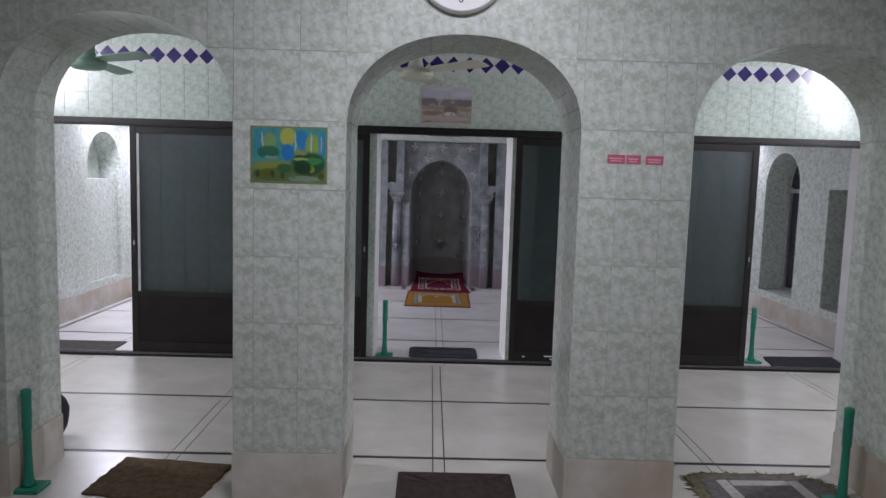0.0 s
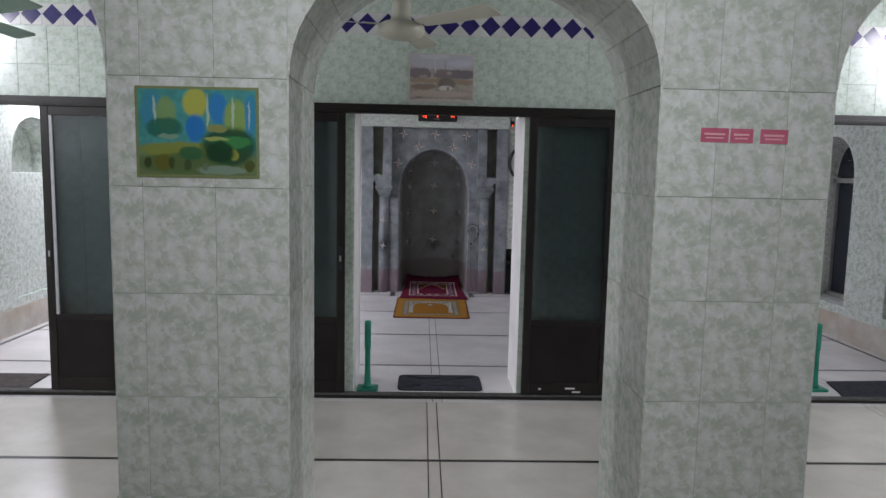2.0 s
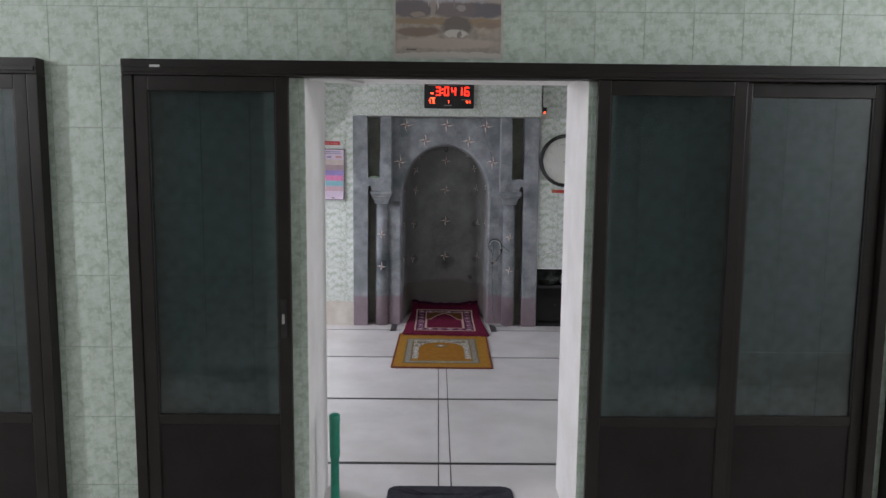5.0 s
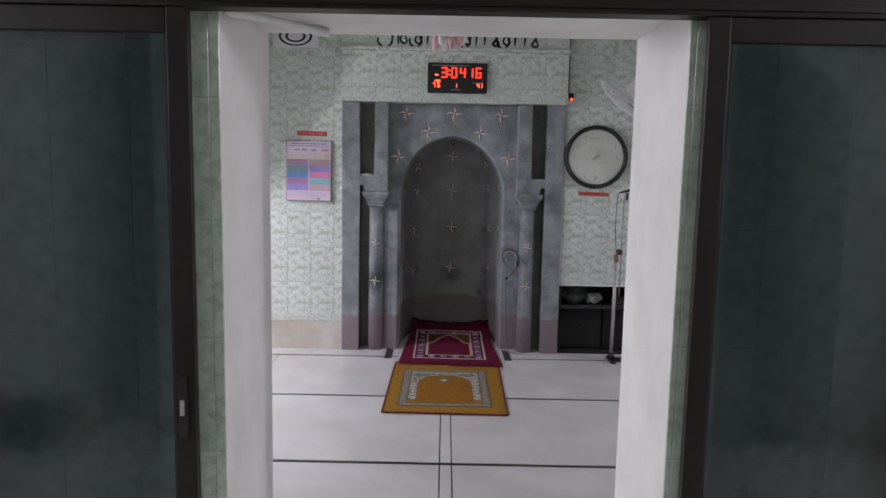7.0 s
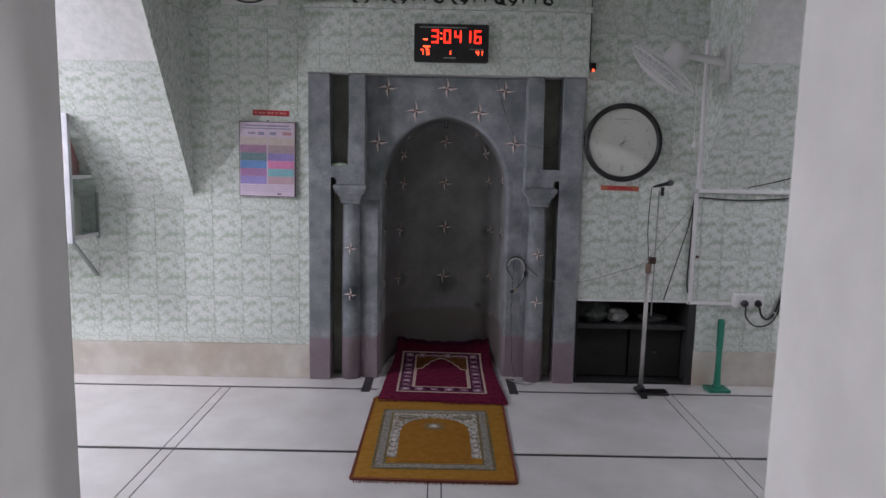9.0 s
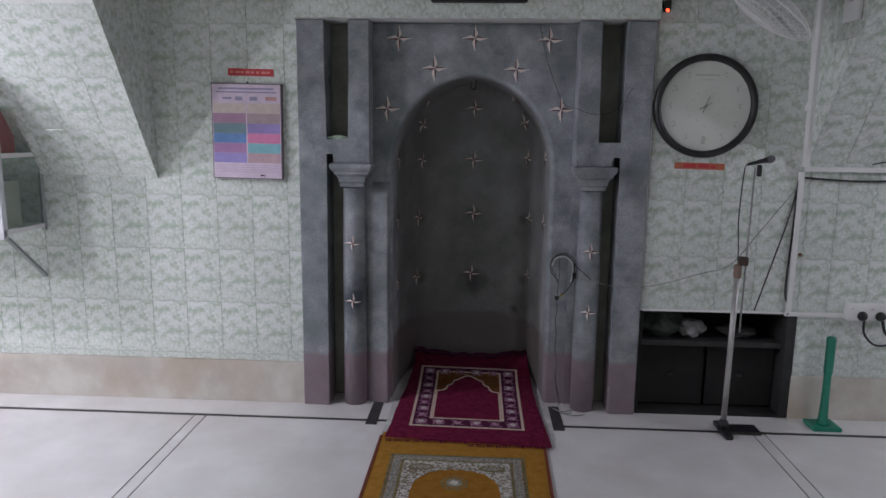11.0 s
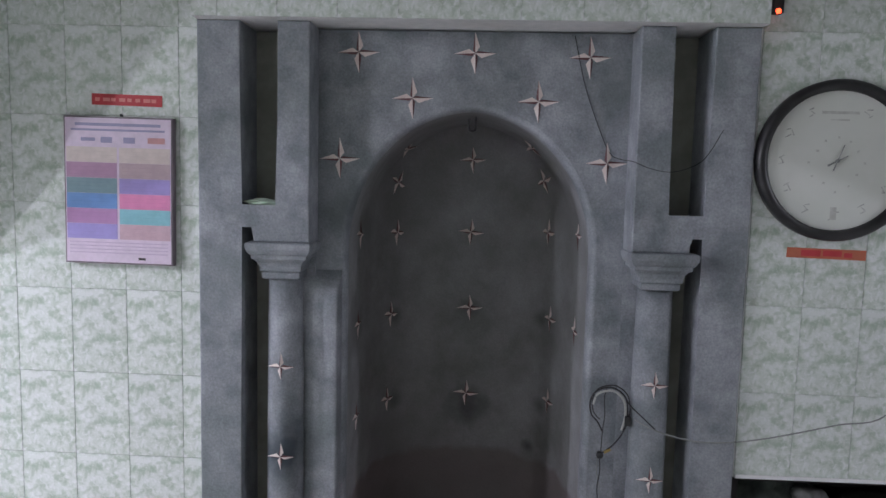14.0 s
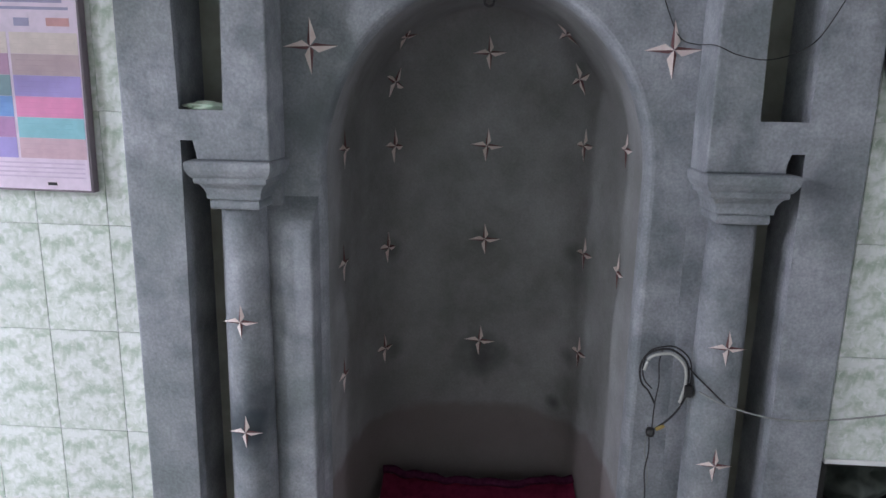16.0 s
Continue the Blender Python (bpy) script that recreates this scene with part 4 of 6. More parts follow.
def door_set(name, x0, x1, leaves, label):
    door = thing(name, label, "sliding door", kind="structure")
    part("header", box(x0, x1, 5.735, D0 - 0.0065, HZ, 2.023, 0.004), ALU, door)
    part("header_groove", box(x0 + 0.01, x1 - 0.01, 5.728, 5.7345, HZ + 0.012, HZ + 0.03, 0.002), ALU, door)
    part("sill_track", box(x0, x1, 5.72, D0 - 0.0065, 0.0005, 0.022, 0.003), ALU, door)
    for y in (5.728, 5.748, 5.768):
        part("track_rail", box(x0 + 0.01, x1 - 0.01, y, y + 0.006, 0.0222, 0.034), CHROMED, door)
    for a in (x0, x1 - 0.045):
        part("jamb", box(a, a + 0.045, 5.735, D0 - 0.0065, 0.0222, HZ - 0.0005, 0.004), ALU, door)
    for lx0, lx1, back, handle, strip in leaves:
        y0, y1 = (5.767, 5.79) if back else (5.74, 5.765)
        leaf = part("door_leaf", box(lx0, lx0 + 0.052, y0, y1, 0.035, HZ - 0.001, 0.003), ALU, door, "dark aluminium door leaf with smoked glass")
        part("stile", box(lx1 - 0.052, lx1, y0, y1, 0.035, HZ - 0.001, 0.003), ALU, leaf)
        for z0, z1 in ((0.035, 0.12), (KZ - 0.02, KZ + 0.02), (HZ - 0.06, HZ - 0.002)):
            part("rail", box(lx0 + 0.0525, lx1 - 0.0525, y0, y1, z0, z1, 0.003), ALU, leaf)
        part("kick_panel", box(lx0 + 0.0525, lx1 - 0.0525, y0 + 0.007, y1 - 0.004, 0.1205, KZ - 0.0205), KICK, leaf, "opaque dark brown lower panel")
        pane = part("glass", box(lx0 + 0.0525, lx1 - 0.0525, y0 + 0.009, y0 + 0.014, KZ + 0.0205, HZ - 0.0605), GLASS, leaf, "smoked grey glass pane")
        for x in (lx0 + 0.0526, lx1 - 0.0576):
            part("gasket", box(x, x + 0.005, y0 + 0.003, y0 + 0.0085, KZ + 0.021, HZ - 0.061), BLACK, leaf)
        if handle:
            hx = lx1 - 0.03 if handle == "r" else lx0 + 0.03
            part("latch", box(hx - 0.012, hx + 0.012, y0 - 0.008, y0 - 0.0003, 0.90, 1.06, 0.004), BLACK, leaf, "black latch plate")
            part("latch_knob", box(hx - 0.005, hx + 0.005, y0 - 0.016, y0 - 0.0083, 0.96, 1.0, 0.002), CHROME, leaf)
        if strip:
            part("edge_strip", box(lx0 + 0.058, lx0 + 0.078, y0 - 0.003, y0 + 0.008, KZ + 0.021, HZ - 0.061), STRIP, leaf, "narrow pale strip along the glass")
    return door


door_set("door_1", -3.52, -1.40, [(-2.42, -1.448, False, "l", True)], "open dark aluminium sliding door with smoked glass")
door_set("door_2", -1.07, 2.06, [(-1.022, -0.410, False, "r", False), (0.830, 1.43, False, "", False), (1.41, 2.012, True, "", False)], "half-open dark aluminium sliding door with smoked glass")
door_set("door_3", 2.12, 3.88, [(2.168, 2.905, False, "r", False)], "open dark aluminium sliding door with smoked glass")
# scuffs of white paint left on the middle leaf
d2 = bpy.data.objects["door_2"]
for x0, x1, z in ((1.14, 1.21, 0.075), (1.19, 1.25, 0.05), (0.95, 0.97, 0.07)):
    part("paint_scuff", box(x0, x1, 5.7385, 5.7397, z, z + 0.012), WHITEP, d2)
part("paint_scuff", box(-0.955, -0.915, 5.7335, 5.7347, 1.990, 2.0), WHITEP, d2)

# curtain rod on the soffit of the middle opening
wire("curtain_rod", [(-0.345, 5.82, 1.968), (-0.25, 6.0, 1.980), (-0.155, 6.20, 1.988)], 0.012, WHITEP, label="short white rod fixed under the lintel", category="rod")

# ---------------------------------------------------------------- rugs and mats


def frame_outline(x0, x1, y0, y1, w):
    return [((x0, x0 + w, y0, y1)), ((x1 - w, x1, y0, y1)), ((x0 + w, x1 - w, y0, y0 + w)), ((x0 + w, x1 - w, y1 - w, y1))]


def wavy_sheet(x0, x1, y0, y1, z, lift, nx=24, ny=36, taper=0.0, thick=0.006):
    """A limp pile rug with uneven edges, raised a little at its far end."""
    bm = bmesh.new()
    rows = []
    for h in (0.0, thick):
        g = []
        for j in range(ny + 1):
            t = j / ny
            y = y0 + (y1 - y0) * t
            row = []
            for i in range(nx + 1):
                s = i / nx
                inset = taper * t
                x = x0 + inset + (x1 - x0 - 2 * inset) * s + 0.004 * math.sin(9 * t + 5 * s)
                zz = z + h + lift * max(0.0, (t - 0.9) / 0.1) ** 2 * (0.6 + 0.4 * abs(2 * s - 1))
                yy = y + (0.006 * math.sin(7 * s + 2) if j in (0, ny) else 0)
                row.append(bm.verts.new((x, yy, zz)))
            g.append(row)
        rows.append(g)
    lo, hi = rows
    for j in range(ny):
        for i in range(nx):
            bm.faces.new((hi[j][i], hi[j][i + 1], hi[j + 1][i + 1], hi[j + 1][i]))
            bm.faces.new((lo[j][i], lo[j + 1][i], lo[j + 1][i + 1], lo[j][i + 1]))
    for i in range(nx):
        bm.faces.new((lo[0][i], lo[0][i + 1], hi[0][i + 1], hi[0][i]))
        bm.faces.new((lo[ny][i], hi[ny][i], hi[ny][i + 1], lo[ny][i + 1]))
    for j in range(ny):
        bm.faces.new((lo[j][0], hi[j][0], hi[j + 1][0], lo[j + 1][0]))
        bm.faces.new((lo[j][nx], lo[j + 1][nx], hi[j + 1][nx], hi[j][nx]))
    return bm


def fringe(parent, x0, x1, y, z, length, material, n=60):
    bm = bmesh.new()
    rnd = random.Random(5)
    for i in range(n):
        x = x0 + (x1 - x0) * (i + 0.5) / n
        a = rnd.uniform(-0.4, 0.4) * length
        bm_prism(bm, [(x - 0.0025, y), (x + 0.0025, y), (x + 0.0015 + a, y - length * rnd.uniform(0.6, 1.1)), (x - 0.0015 + a, y - length)][::-1], Matrix.Translation((0, 0, z)), 0.002)
    return part("fringe", bm, material, parent, "short worn fringe")


def draped(polys, lift, z, material, parent, name, label="", thick=0.0014):
    """Pile patterns laid on a rug, bent with it where it climbs."""
    bm = bmesh.new()
    for pts in polys:
        bm.faces.new([bm.verts.new((x, y, 0.0)) for x, y in pts])
    for k in range(12):
        bmesh.ops.bisect_plane(bm, geom=bm.verts[:] + bm.edges[:] + bm.faces[:], plane_co=(0, 10.16 + 0.04 * k, 0), plane_no=(0, 1, 0))
    rim = [e for e in bm.edges if e.is_boundary]
    got = bmesh.ops.extrude_edge_only(bm, edges=rim)
    low = {v for v in got["geom"] if isinstance(v, bmesh.types.BMVert)}
    for v in bm.verts:
        v.co.z = z + lift(v.co.x, v.co.y) + (0.0 if v in low else thick)
    return part(name, bm, material, parent, label)


def ring_polys(x0, x1, y0, y1, w, skew=0.0, skip=()):
    return [[(x, y + skew * (x - NC)) for x, y in ((a, c2), (b, c2), (b, d), (a, d))] for i, (a, b, c2, d) in enumerate(frame_outline(x0, x1, y0, y1, w)) if i not in skip]


def blossom(x, y, r, petals, turn, dent=0.55):
    out = []
    for i in range(petals * 2):
        t = turn + math.pi * i / petals
        q = r if i % 2 == 0 else r * dent
        out.append((x + q * math.cos(t), y + q * math.sin(t)))
    return out


def level(x, y):
    return 0.0


# gold rug
gold = thing("prayer_rug", "gold pile prayer rug with a silver floral arch border", "prayer rug", "prayer rugs")


def rug_ground(corners, z, thick, lift, nx=26, ny=40, wave=0.004, seed=1):
    """A limp pile rug between four corners, with slightly uneven edges."""
    rnd = random.Random(seed)
    a, b, c, d = [Vector(p) for p in corners]
    jl, jr = [rnd.uniform(-1, 1) for _ in range(ny + 1)], [rnd.uniform(-1, 1) for _ in range(ny + 1)]
    jn, jf = [rnd.uniform(-1, 1) for _ in range(nx + 1)], [rnd.uniform(-1, 1) for _ in range(nx + 1)]
    bm = bmesh.new()
    grids = []
    for h in (0.0, thick):
        g = []
        for j in range(ny + 1):
            t = j / ny
            row = []
            for i in range(nx + 1):
                q = i / nx
                p = (a.lerp(b, q)).lerp(d.lerp(c, q), t)
                x = p.x + wave * (math.sin(8 * t + 1) + (jl[j] * 0.4 if i == 0 else jr[j] * 0.4 if i == nx else 0))
                y = p.y + wave * (jn[i] * 0.7 if j == 0 else jf[i] * 0.7 if j == ny else 0)
                e = 0.0 if 0 < i < nx and 0 < j < ny else 0.35
                row.append(bm.verts.new((x, y, z + h * (1 - e) + lift(x, y) + 0.0012 * math.sin(7 * q + 3) * math.sin(11 * t))))
            g.append(row)
        grids.append(g)
    lo, hi = grids
    for j in range(ny):
        for i in range(nx):
            bm.faces.new((hi[j][i], hi[j][i + 1], hi[j + 1][i + 1], hi[j + 1][i]))
            bm.faces.new((lo[j][i], lo[j + 1][i], lo[j + 1][i + 1], lo[j][i + 1]))
    for i in range(nx):
        bm.faces.new((lo[0][i], lo[0][i + 1], hi[0][i + 1], hi[0][i]))
        bm.faces.new((lo[ny][i], hi[ny][i], hi[ny][i + 1], lo[ny][i + 1]))
    for j in range(ny):
        bm.faces.new((lo[j][0], hi[j][0], hi[j + 1][0], lo[j + 1][0]))
        bm.faces.new((lo[j][nx], lo[j + 1][nx], hi[j + 1][nx], hi[j][nx]))
    return bm


part("woven_ground", rug_ground([(-0.172, 8.412), (0.640, 8.394), (0.664, 9.58), (-0.164, 9.60)], 0.001, 0.008, level), RUG_G, gold)
Z1 = 0.0102
for a, b in (((-0.176, 8.412), (-0.168, 9.56)), ((0.644, 8.394), (0.668, 9.56))):
    part("selvage", prism([(a[0] - 0.006, a[1]), (a[0] + 0.008, a[1]), (b[0] + 0.008, b[1]), (b[0] - 0.006, b[1])], Matrix.Translation((0, 0, 0.002)), 0.0075), RUG_R, gold, "red-brown bound edge")
part("selvage", prism([(-0.176, 8.400), (0.645, 8.382), (0.645, 8.402), (-0.176, 8.420)], Matrix.Translation((0, 0, 0.002)), 0.0078), RUG_R, gold, "red-brown bound edge")
draped(ring_polys(-0.088, 0.556, 8.515, 9.350, 0.012), level, Z1, RUG_SG, gold, "outer_line")
draped(ring_polys(-0.072, 0.540, 8.531, 9.336, 0.040), level, Z1, RUG_GG, gold, "grey_border")
draped(ring_polys(-0.030, 0.498, 8.572, 9.296, 0.010), level, Z1, RUG_SG, gold, "inner_line")
# silver floral sides and the scalloped arch
FX0, FX1 = -0.018, 0.486
for x in (FX0, FX1 - 0.052):
    draped([[(x, 8.655), (x + 0.052, 8.655), (x + 0.052, 9.0), (x, 9.0)]], level, Z1 + 0.0003, RUG_S, gold, "flower_border")
scallop = []
for i in range(41):
    k = -1 + i / 20
    scallop.append((0.234 + 0.200 * k, 9.0 + 0.205 * math.sqrt(max(0.0, 1 - abs(k) ** 2.4)) + 0.011 * abs(math.sin(i * math.pi / 5))))
for half_pts, edge in ((scallop[:21], FX0), (scallop[20:], FX1)):
    pts = [p for p in half_pts]
    pts = pts + [(0.234, 9.285), (edge, 9.285), (edge, 9.0)] if edge == FX0 else [(edge, 9.0), (edge, 9.285), (0.234, 9.285)] + pts
    draped([pts], level, Z1 + 0.0003, RUG_S, gold, "spandrel")
rnd = random.Random(21)
for sx in (-1, 1):
    cx, cy = 0.234 + sx * 0.165, 9.225
    draped([[(cx + 0.062 * math.cos(t), cy + 0.030 * math.sin(t)) for t in [2 * math.pi * i / 20 for i in range(20)]]], level, Z1 + 0.0016, RUG_SG, gold, "oval_motif")
    draped([[(cx + 0.046 * math.cos(t), cy + 0.019 * math.sin(t)) for t in [2 * math.pi * i / 18 for i in range(18)]]], level, Z1 + 0.0029, RUG_GG, gold, "oval_motif")
for i in range(9):
    x = 0.234 + 0.235 * (-1 + 2 * i / 8)
    draped([blossom(x, 9.262 if abs(x - 0.234) < 0.12 else 9.27, 0.013, 5, rnd.random())], level, Z1 + 0.0030, RUG_W, gold, "blossom")
for sx in (FX0 + 0.026, FX1 - 0.026):
    for i in range(6):
        draped([blossom(sx, 8.69 + 0.062 * i, 0.019, 6, 0.3 * i)], level, Z1 + 0.0018, RUG_W, gold, "blossom")
draped([[(0.032, 8.60), (0.436, 8.60)] + [(x, y - 0.006) for x, y in scallop[::-1]]], level, Z1 - 0.0006, RUG_GD, gold, "inner_field")
for r, material in ((0.066, RUG_SG), (0.057, RUG_GD), (0.045, RUG_SG), (0.036, RUG_GG), (0.02, RUG_W)):
    draped([blossom(0.228, 9.085, r, 9, 0.2, 0.86)], level, Z1 + 0.0008 + (0.066 - r) * 0.03, material, gold, "medallion", "round grey and silver flower")
fringe(gold, -0.165, 0.636, 8.392, 0.001, 0.02, RUG_R)

# maroon rug that runs into the niche and climbs a little at its far end
mar = thing("prayer_rug", "maroon pile prayer rug with a cream arch and lilac flower border", "prayer rug", "prayer rugs")


def climb(x, y):
    t = min(1.0, max(0.0, (y - 10.2) / 0.4))
    return 0.078 * t ** 1.5 + 0.03 * max(0.0, t - 0.8) / 0.2 * abs((x - 0.28) / 0.35) ** 2


part("woven_ground", rug_ground([(-0.148, 9.530), (0.700, 9.470), (0.645, 10.60), (-0.085, 10.60)], 0.011, 0.009, climb, seed=4), RUG_M, mar)
rnd = random.Random(14)
wire("rolled_edge", [(-0.085 + 0.73 * i / 18, 10.598 + rnd.uniform(-0.008, 0.008), 0.026 + climb(-0.085 + 0.73 * i / 18, 10.6) + rnd.uniform(-0.007, 0.009)) for i in range(19)], 0.015, RUG_MD, mar, "dark lumpy turned-up edge")
Z2 = 0.0208
SK = -0.03
draped(ring_polys(-0.034, 0.578, 9.650, 10.470, 0.015, SK), climb, Z2, RUG_C, mar, "outer_line")
draped(ring_polys(-0.018, 0.562, 9.666, 10.454, 0.090, SK), climb, Z2 - 0.0004, RUG_MD, mar, "flower_border")
rnd = random.Random(3)
for a, b, c2, d in frame_outline(-0.018, 0.562, 9.666, 10.454, 0.088):
    horizontal = (b - a) > (d - c2)
    n = int(max(b - a, d - c2) / 0.085)
    for i in range(n):
        px = a + (b - a) * (i + 0.5) / n if horizontal else (a + b) / 2
        py = ((c2 + d) / 2 if horizontal else c2 + (d - c2) * (i + 0.5) / n) + SK * (px - NC)
        big = i % 2 == 0
        draped([blossom(px, py, 0.036 if big else 0.026, 7, rnd.random(), 0.72)], climb, Z2 + 0.0010, RUG_P, mar, "flower_motif")
        draped([blossom(px, py, 0.019 if big else 0.012, 6, rnd.random(), 0.6)], climb, Z2 + 0.0022, RUG_W if big else RUG_L, mar, "flower_heart")
        for e in range(4):
            t = 2 * math.pi * e / 4 + 0.78
            qx, qy = px + 0.034 * math.cos(t), py + 0.037 * math.sin(t)
            draped([[(qx + 0.013 * math.cos(t + 0.9), qy + 0.013 * math.sin(t + 0.9)), (qx - 0.004 * math.sin(t), qy + 0.004 * math.cos(t)), (qx - 0.013 * math.cos(t + 0.9), qy - 0.013 * math.sin(t + 0.9)), (qx + 0.004 * math.sin(t), qy - 0.004 * math.cos(t))]], climb, Z2 + 0.0012, RUG_L, mar, "leaf_motif")
draped(ring_polys(0.068, 0.474, 9.752, 10.418, 0.013, SK), climb, Z2 + 0.0009, RUG_C, mar, "inner_line")
draped([[(x, y + SK * (x - NC)) for x, y in ((0.078, 10.12), (0.462, 10.12), (0.462, 10.406), (0.078, 10.406))]], climb, Z2 - 0.0002, RUG_B, mar, "inner_ground")


def lobed(half, base, up):
    """The lobed arch of the field."""
    side = ((1.0, 0.0), (0.80, 0.012), (0.70, 0.045), (0.665, 0.085), (0.58, 0.095), (0.50, 0.115), (0.475, 0.150), (0.36, 0.160), (0.25, 0.182), (0.12, 0.205), (0.0, 0.212))
    pts = [(NC + half, base)] + [(NC + half * k, 10.155 + dy + up) for k, dy in side]
    pts += [(NC - half * k, 10.155 + dy + up) for k, dy in side[-2::-1]] + [(NC - half, base)]
    return [(x, y + SK * (x - NC)) for x, y in pts]


draped([lobed(0.192, 9.766, 0.012)], climb, Z2 + 0.0002, RUG_C, mar, "arch_outline")
draped([lobed(0.180, 9.766, -0.004)], climb, Z2 + 0.0008, RUG_M, mar, "arch_field")
fringe(mar, -0.14, 0.28, 9.512, 0.0115, 0.03, RUG_M, 45)
fringe(mar, 0.28, 0.69, 9.482, 0.0115, 0.03, RUG_M, 45)
# white sheet under it
bm = wavy_sheet(-0.175, 0.738, 9.58, 10.36, 0.0005, 0.0, taper=0.03, thick=0.002)
solid("floor_sheet", bm, SHEET, "thin white cloth under the maroon rug", "cloth")


def door_mat(name, pts, z, thick, material, label, category="door mat", group="door mats", shag=0.0):
    c = Vector((sum(p[0] for p in pts) / len(pts), sum(p[1] for p in pts) / len(pts)))
    ring = []
    rnd = random.Random(len(label))
    for a, b in zip(pts, pts[1:] + pts[:1]):
        n = 14
        for i in range(n):
            p = Vector(a).lerp(Vector(b), i / n)
            ring.append(tuple(p + (p - c).normalized() * rnd.uniform(-1, 1) * shag))
    bm = bmesh.new()
    lo = [bm.verts.new((x, y, z)) for x, y in ring]
    hi = [bm.verts.new((x, y, z + thick * 0.7)) for x, y in ring]
    inn = [bm.verts.new((c.x + (x - c.x) * 0.975, c.y + (y - c.y) * 0.965, z + thick)) for x, y in ring]
    mid = [bm.verts.new((c.x + (x - c.x) * 0.5, c.y + (y - c.y) * 0.5, z + thick + rnd.uniform(0, 0.004))) for x, y in ring]
    for p, q in ((lo, hi), (hi, inn), (inn, mid)):
        for i in range(len(p)):
            j = (i + 1) % len(p)
            bm.faces.new((p[i], p[j], q[j], q[i]))
    bm.faces.new(mid)
    bm.faces.new(lo[::-1])
    return solid(name, bm, material, label, category, group)


def rounded(x0, x1, y0, y1, r):
    out = []
    for cx, cy, a0 in ((x1 - r, y0 + r, -90), (x1 - r, y1 - r, 0), (x0 + r, y1 - r, 90), (x0 + r, y0 + r, 180)):
        for k in range(4):
            a = radians(a0 + 30 * k)
            out.append((cx + r * math.cos(a), cy + r * math.sin(a)))
    return out


door_mat("door_mat", [(-1.56, 3.13), (-0.98, 3.02), (-0.925, 3.50), (-1.53, 3.575)], 0.0, 0.014, MAT_B, "worn brown coir mat under the tiled arch", shag=0.006)
door_mat("door_mat", rounded(-0.02, 0.585, 3.0, 3.455, 0.015), 0.0, 0.014, MAT_D, "dark brown carpet mat under the middle arch")
door_mat("door_mat", rounded(-0.045, 0.575, 5.90, 6.27, 0.05), 0.0, 0.012, MAT_N, "dark blue-grey carpet mat behind the sliding door")
door_mat("door_mat", [(-3.40, 5.83), (-2.65, 5.87), (-2.67, 6.19), (-3.36, 6.19)], 0.0, 0.012, MAT_C, "grey-brown carpet mat with a turned-up corner", shag=0.004)
door_mat("door_mat", [(3.212, 5.83), (3.90, 5.81), (3.995, 6.27), (3.305, 6.22)], 0.0, 0.012, MAT_N, "dark blue carpet mat behind the door", shag=0.004)
# torn mat
torn = thing("door_mat", "torn khaki and grey patterned mat with ragged edges", "door mat", "door mats")
ring, rnd = [], random.Random(11)
for i in range(90):
    t = 2 * math.pi * i / 90
    sx, sy = math.copysign(abs(math.cos(t)) ** 0.55, math.cos(t)), math.copysign(abs(math.sin(t)) ** 0.55, math.sin(t))
    k = 1 + rnd.uniform(-0.05, 0.05)
    ring.append((1.93 + 0.39 * sx * k, 3.26 + 0.28 * sy * k))
part("backing", prism(ring, Matrix.Translation((0, 0, 0.0005)), 0.008), MAT_K, torn)
part("top_layer", prism([(1.94 + (x - 1.93) * 0.86, 3.255 + (y - 3.26) * 0.84) for x, y in ring], Matrix.Translation((0, 0, 0.0087)), 0.004), MAT_GR, torn)
bm = bmesh.new()
for a, b, c2, d in frame_outline(1.70, 2.16, 3.03, 3.43, 0.07)[:4]:
    bm_prism(bm, [(a, c2), (b, c2 + 0.01), (b - 0.01, d), (a, d - 0.008)], Matrix.Translation((0, 0, 0.0128)), 0.002)
part("pale_stripe", bm, MAT_W, torn, "faded white stripe")
bm = bmesh.new()
for i in range(0, 90, 1):
    x, y = ring[i]
    for k in range(3):
        a = rnd.uniform(-0.5, 0.5) + math.atan2(y - 3.26, x - 1.93)
        L = rnd.uniform(0.02, 0.055)
        p = (x - 0.01 * math.cos(a), y - 0.01 * math.sin(a))
        bm_prism(bm, [(p[0] - 0.004 * math.sin(a), p[1] + 0.004 * math.cos(a)), (p[0] + 0.004 * math.sin(a), p[1] - 0.004 * math.cos(a)), (p[0] + L * math.cos(a), p[1] + L * math.sin(a))], Matrix.Translation((0, 0, 0.001 + 0.002 * k)), 0.003)
tagged(part("ragged_threads", bm, MAT_K, torn, "frayed khaki threads"), kind="stuff")

# ---------------------------------------------------------------- green posts
post = thing("marker_post", "green plastic marker post on a square foot", "marker post", "green marker posts", at=Matrix.Translation((-1.838, 3.175, 0)))
part("foot", box(-0.075, 0.075, -0.065, 0.065, 0, 0.022, 0.006), GREEN, post)
part("pole", lathe([(0.036, 0.0222), (0.030, 0.035), (0.024, 0.06), (0.020, 0.16), (0.019, 0.30), (0.0235, 0.315), (0.0235, 0.47), (0.025, 0.485), (0.024, 0.505), (0.012, 0.512)], 18), GREEN, post, smooth=True)
for x, y in ((2.250, 3.19), (-0.262, 5.92), (3.10, 6.03), (2.203, 9.86)):
    copy_thing(post, Matrix.Translation((x, y, 0)))

# ---------------------------------------------------------------- ceiling fans


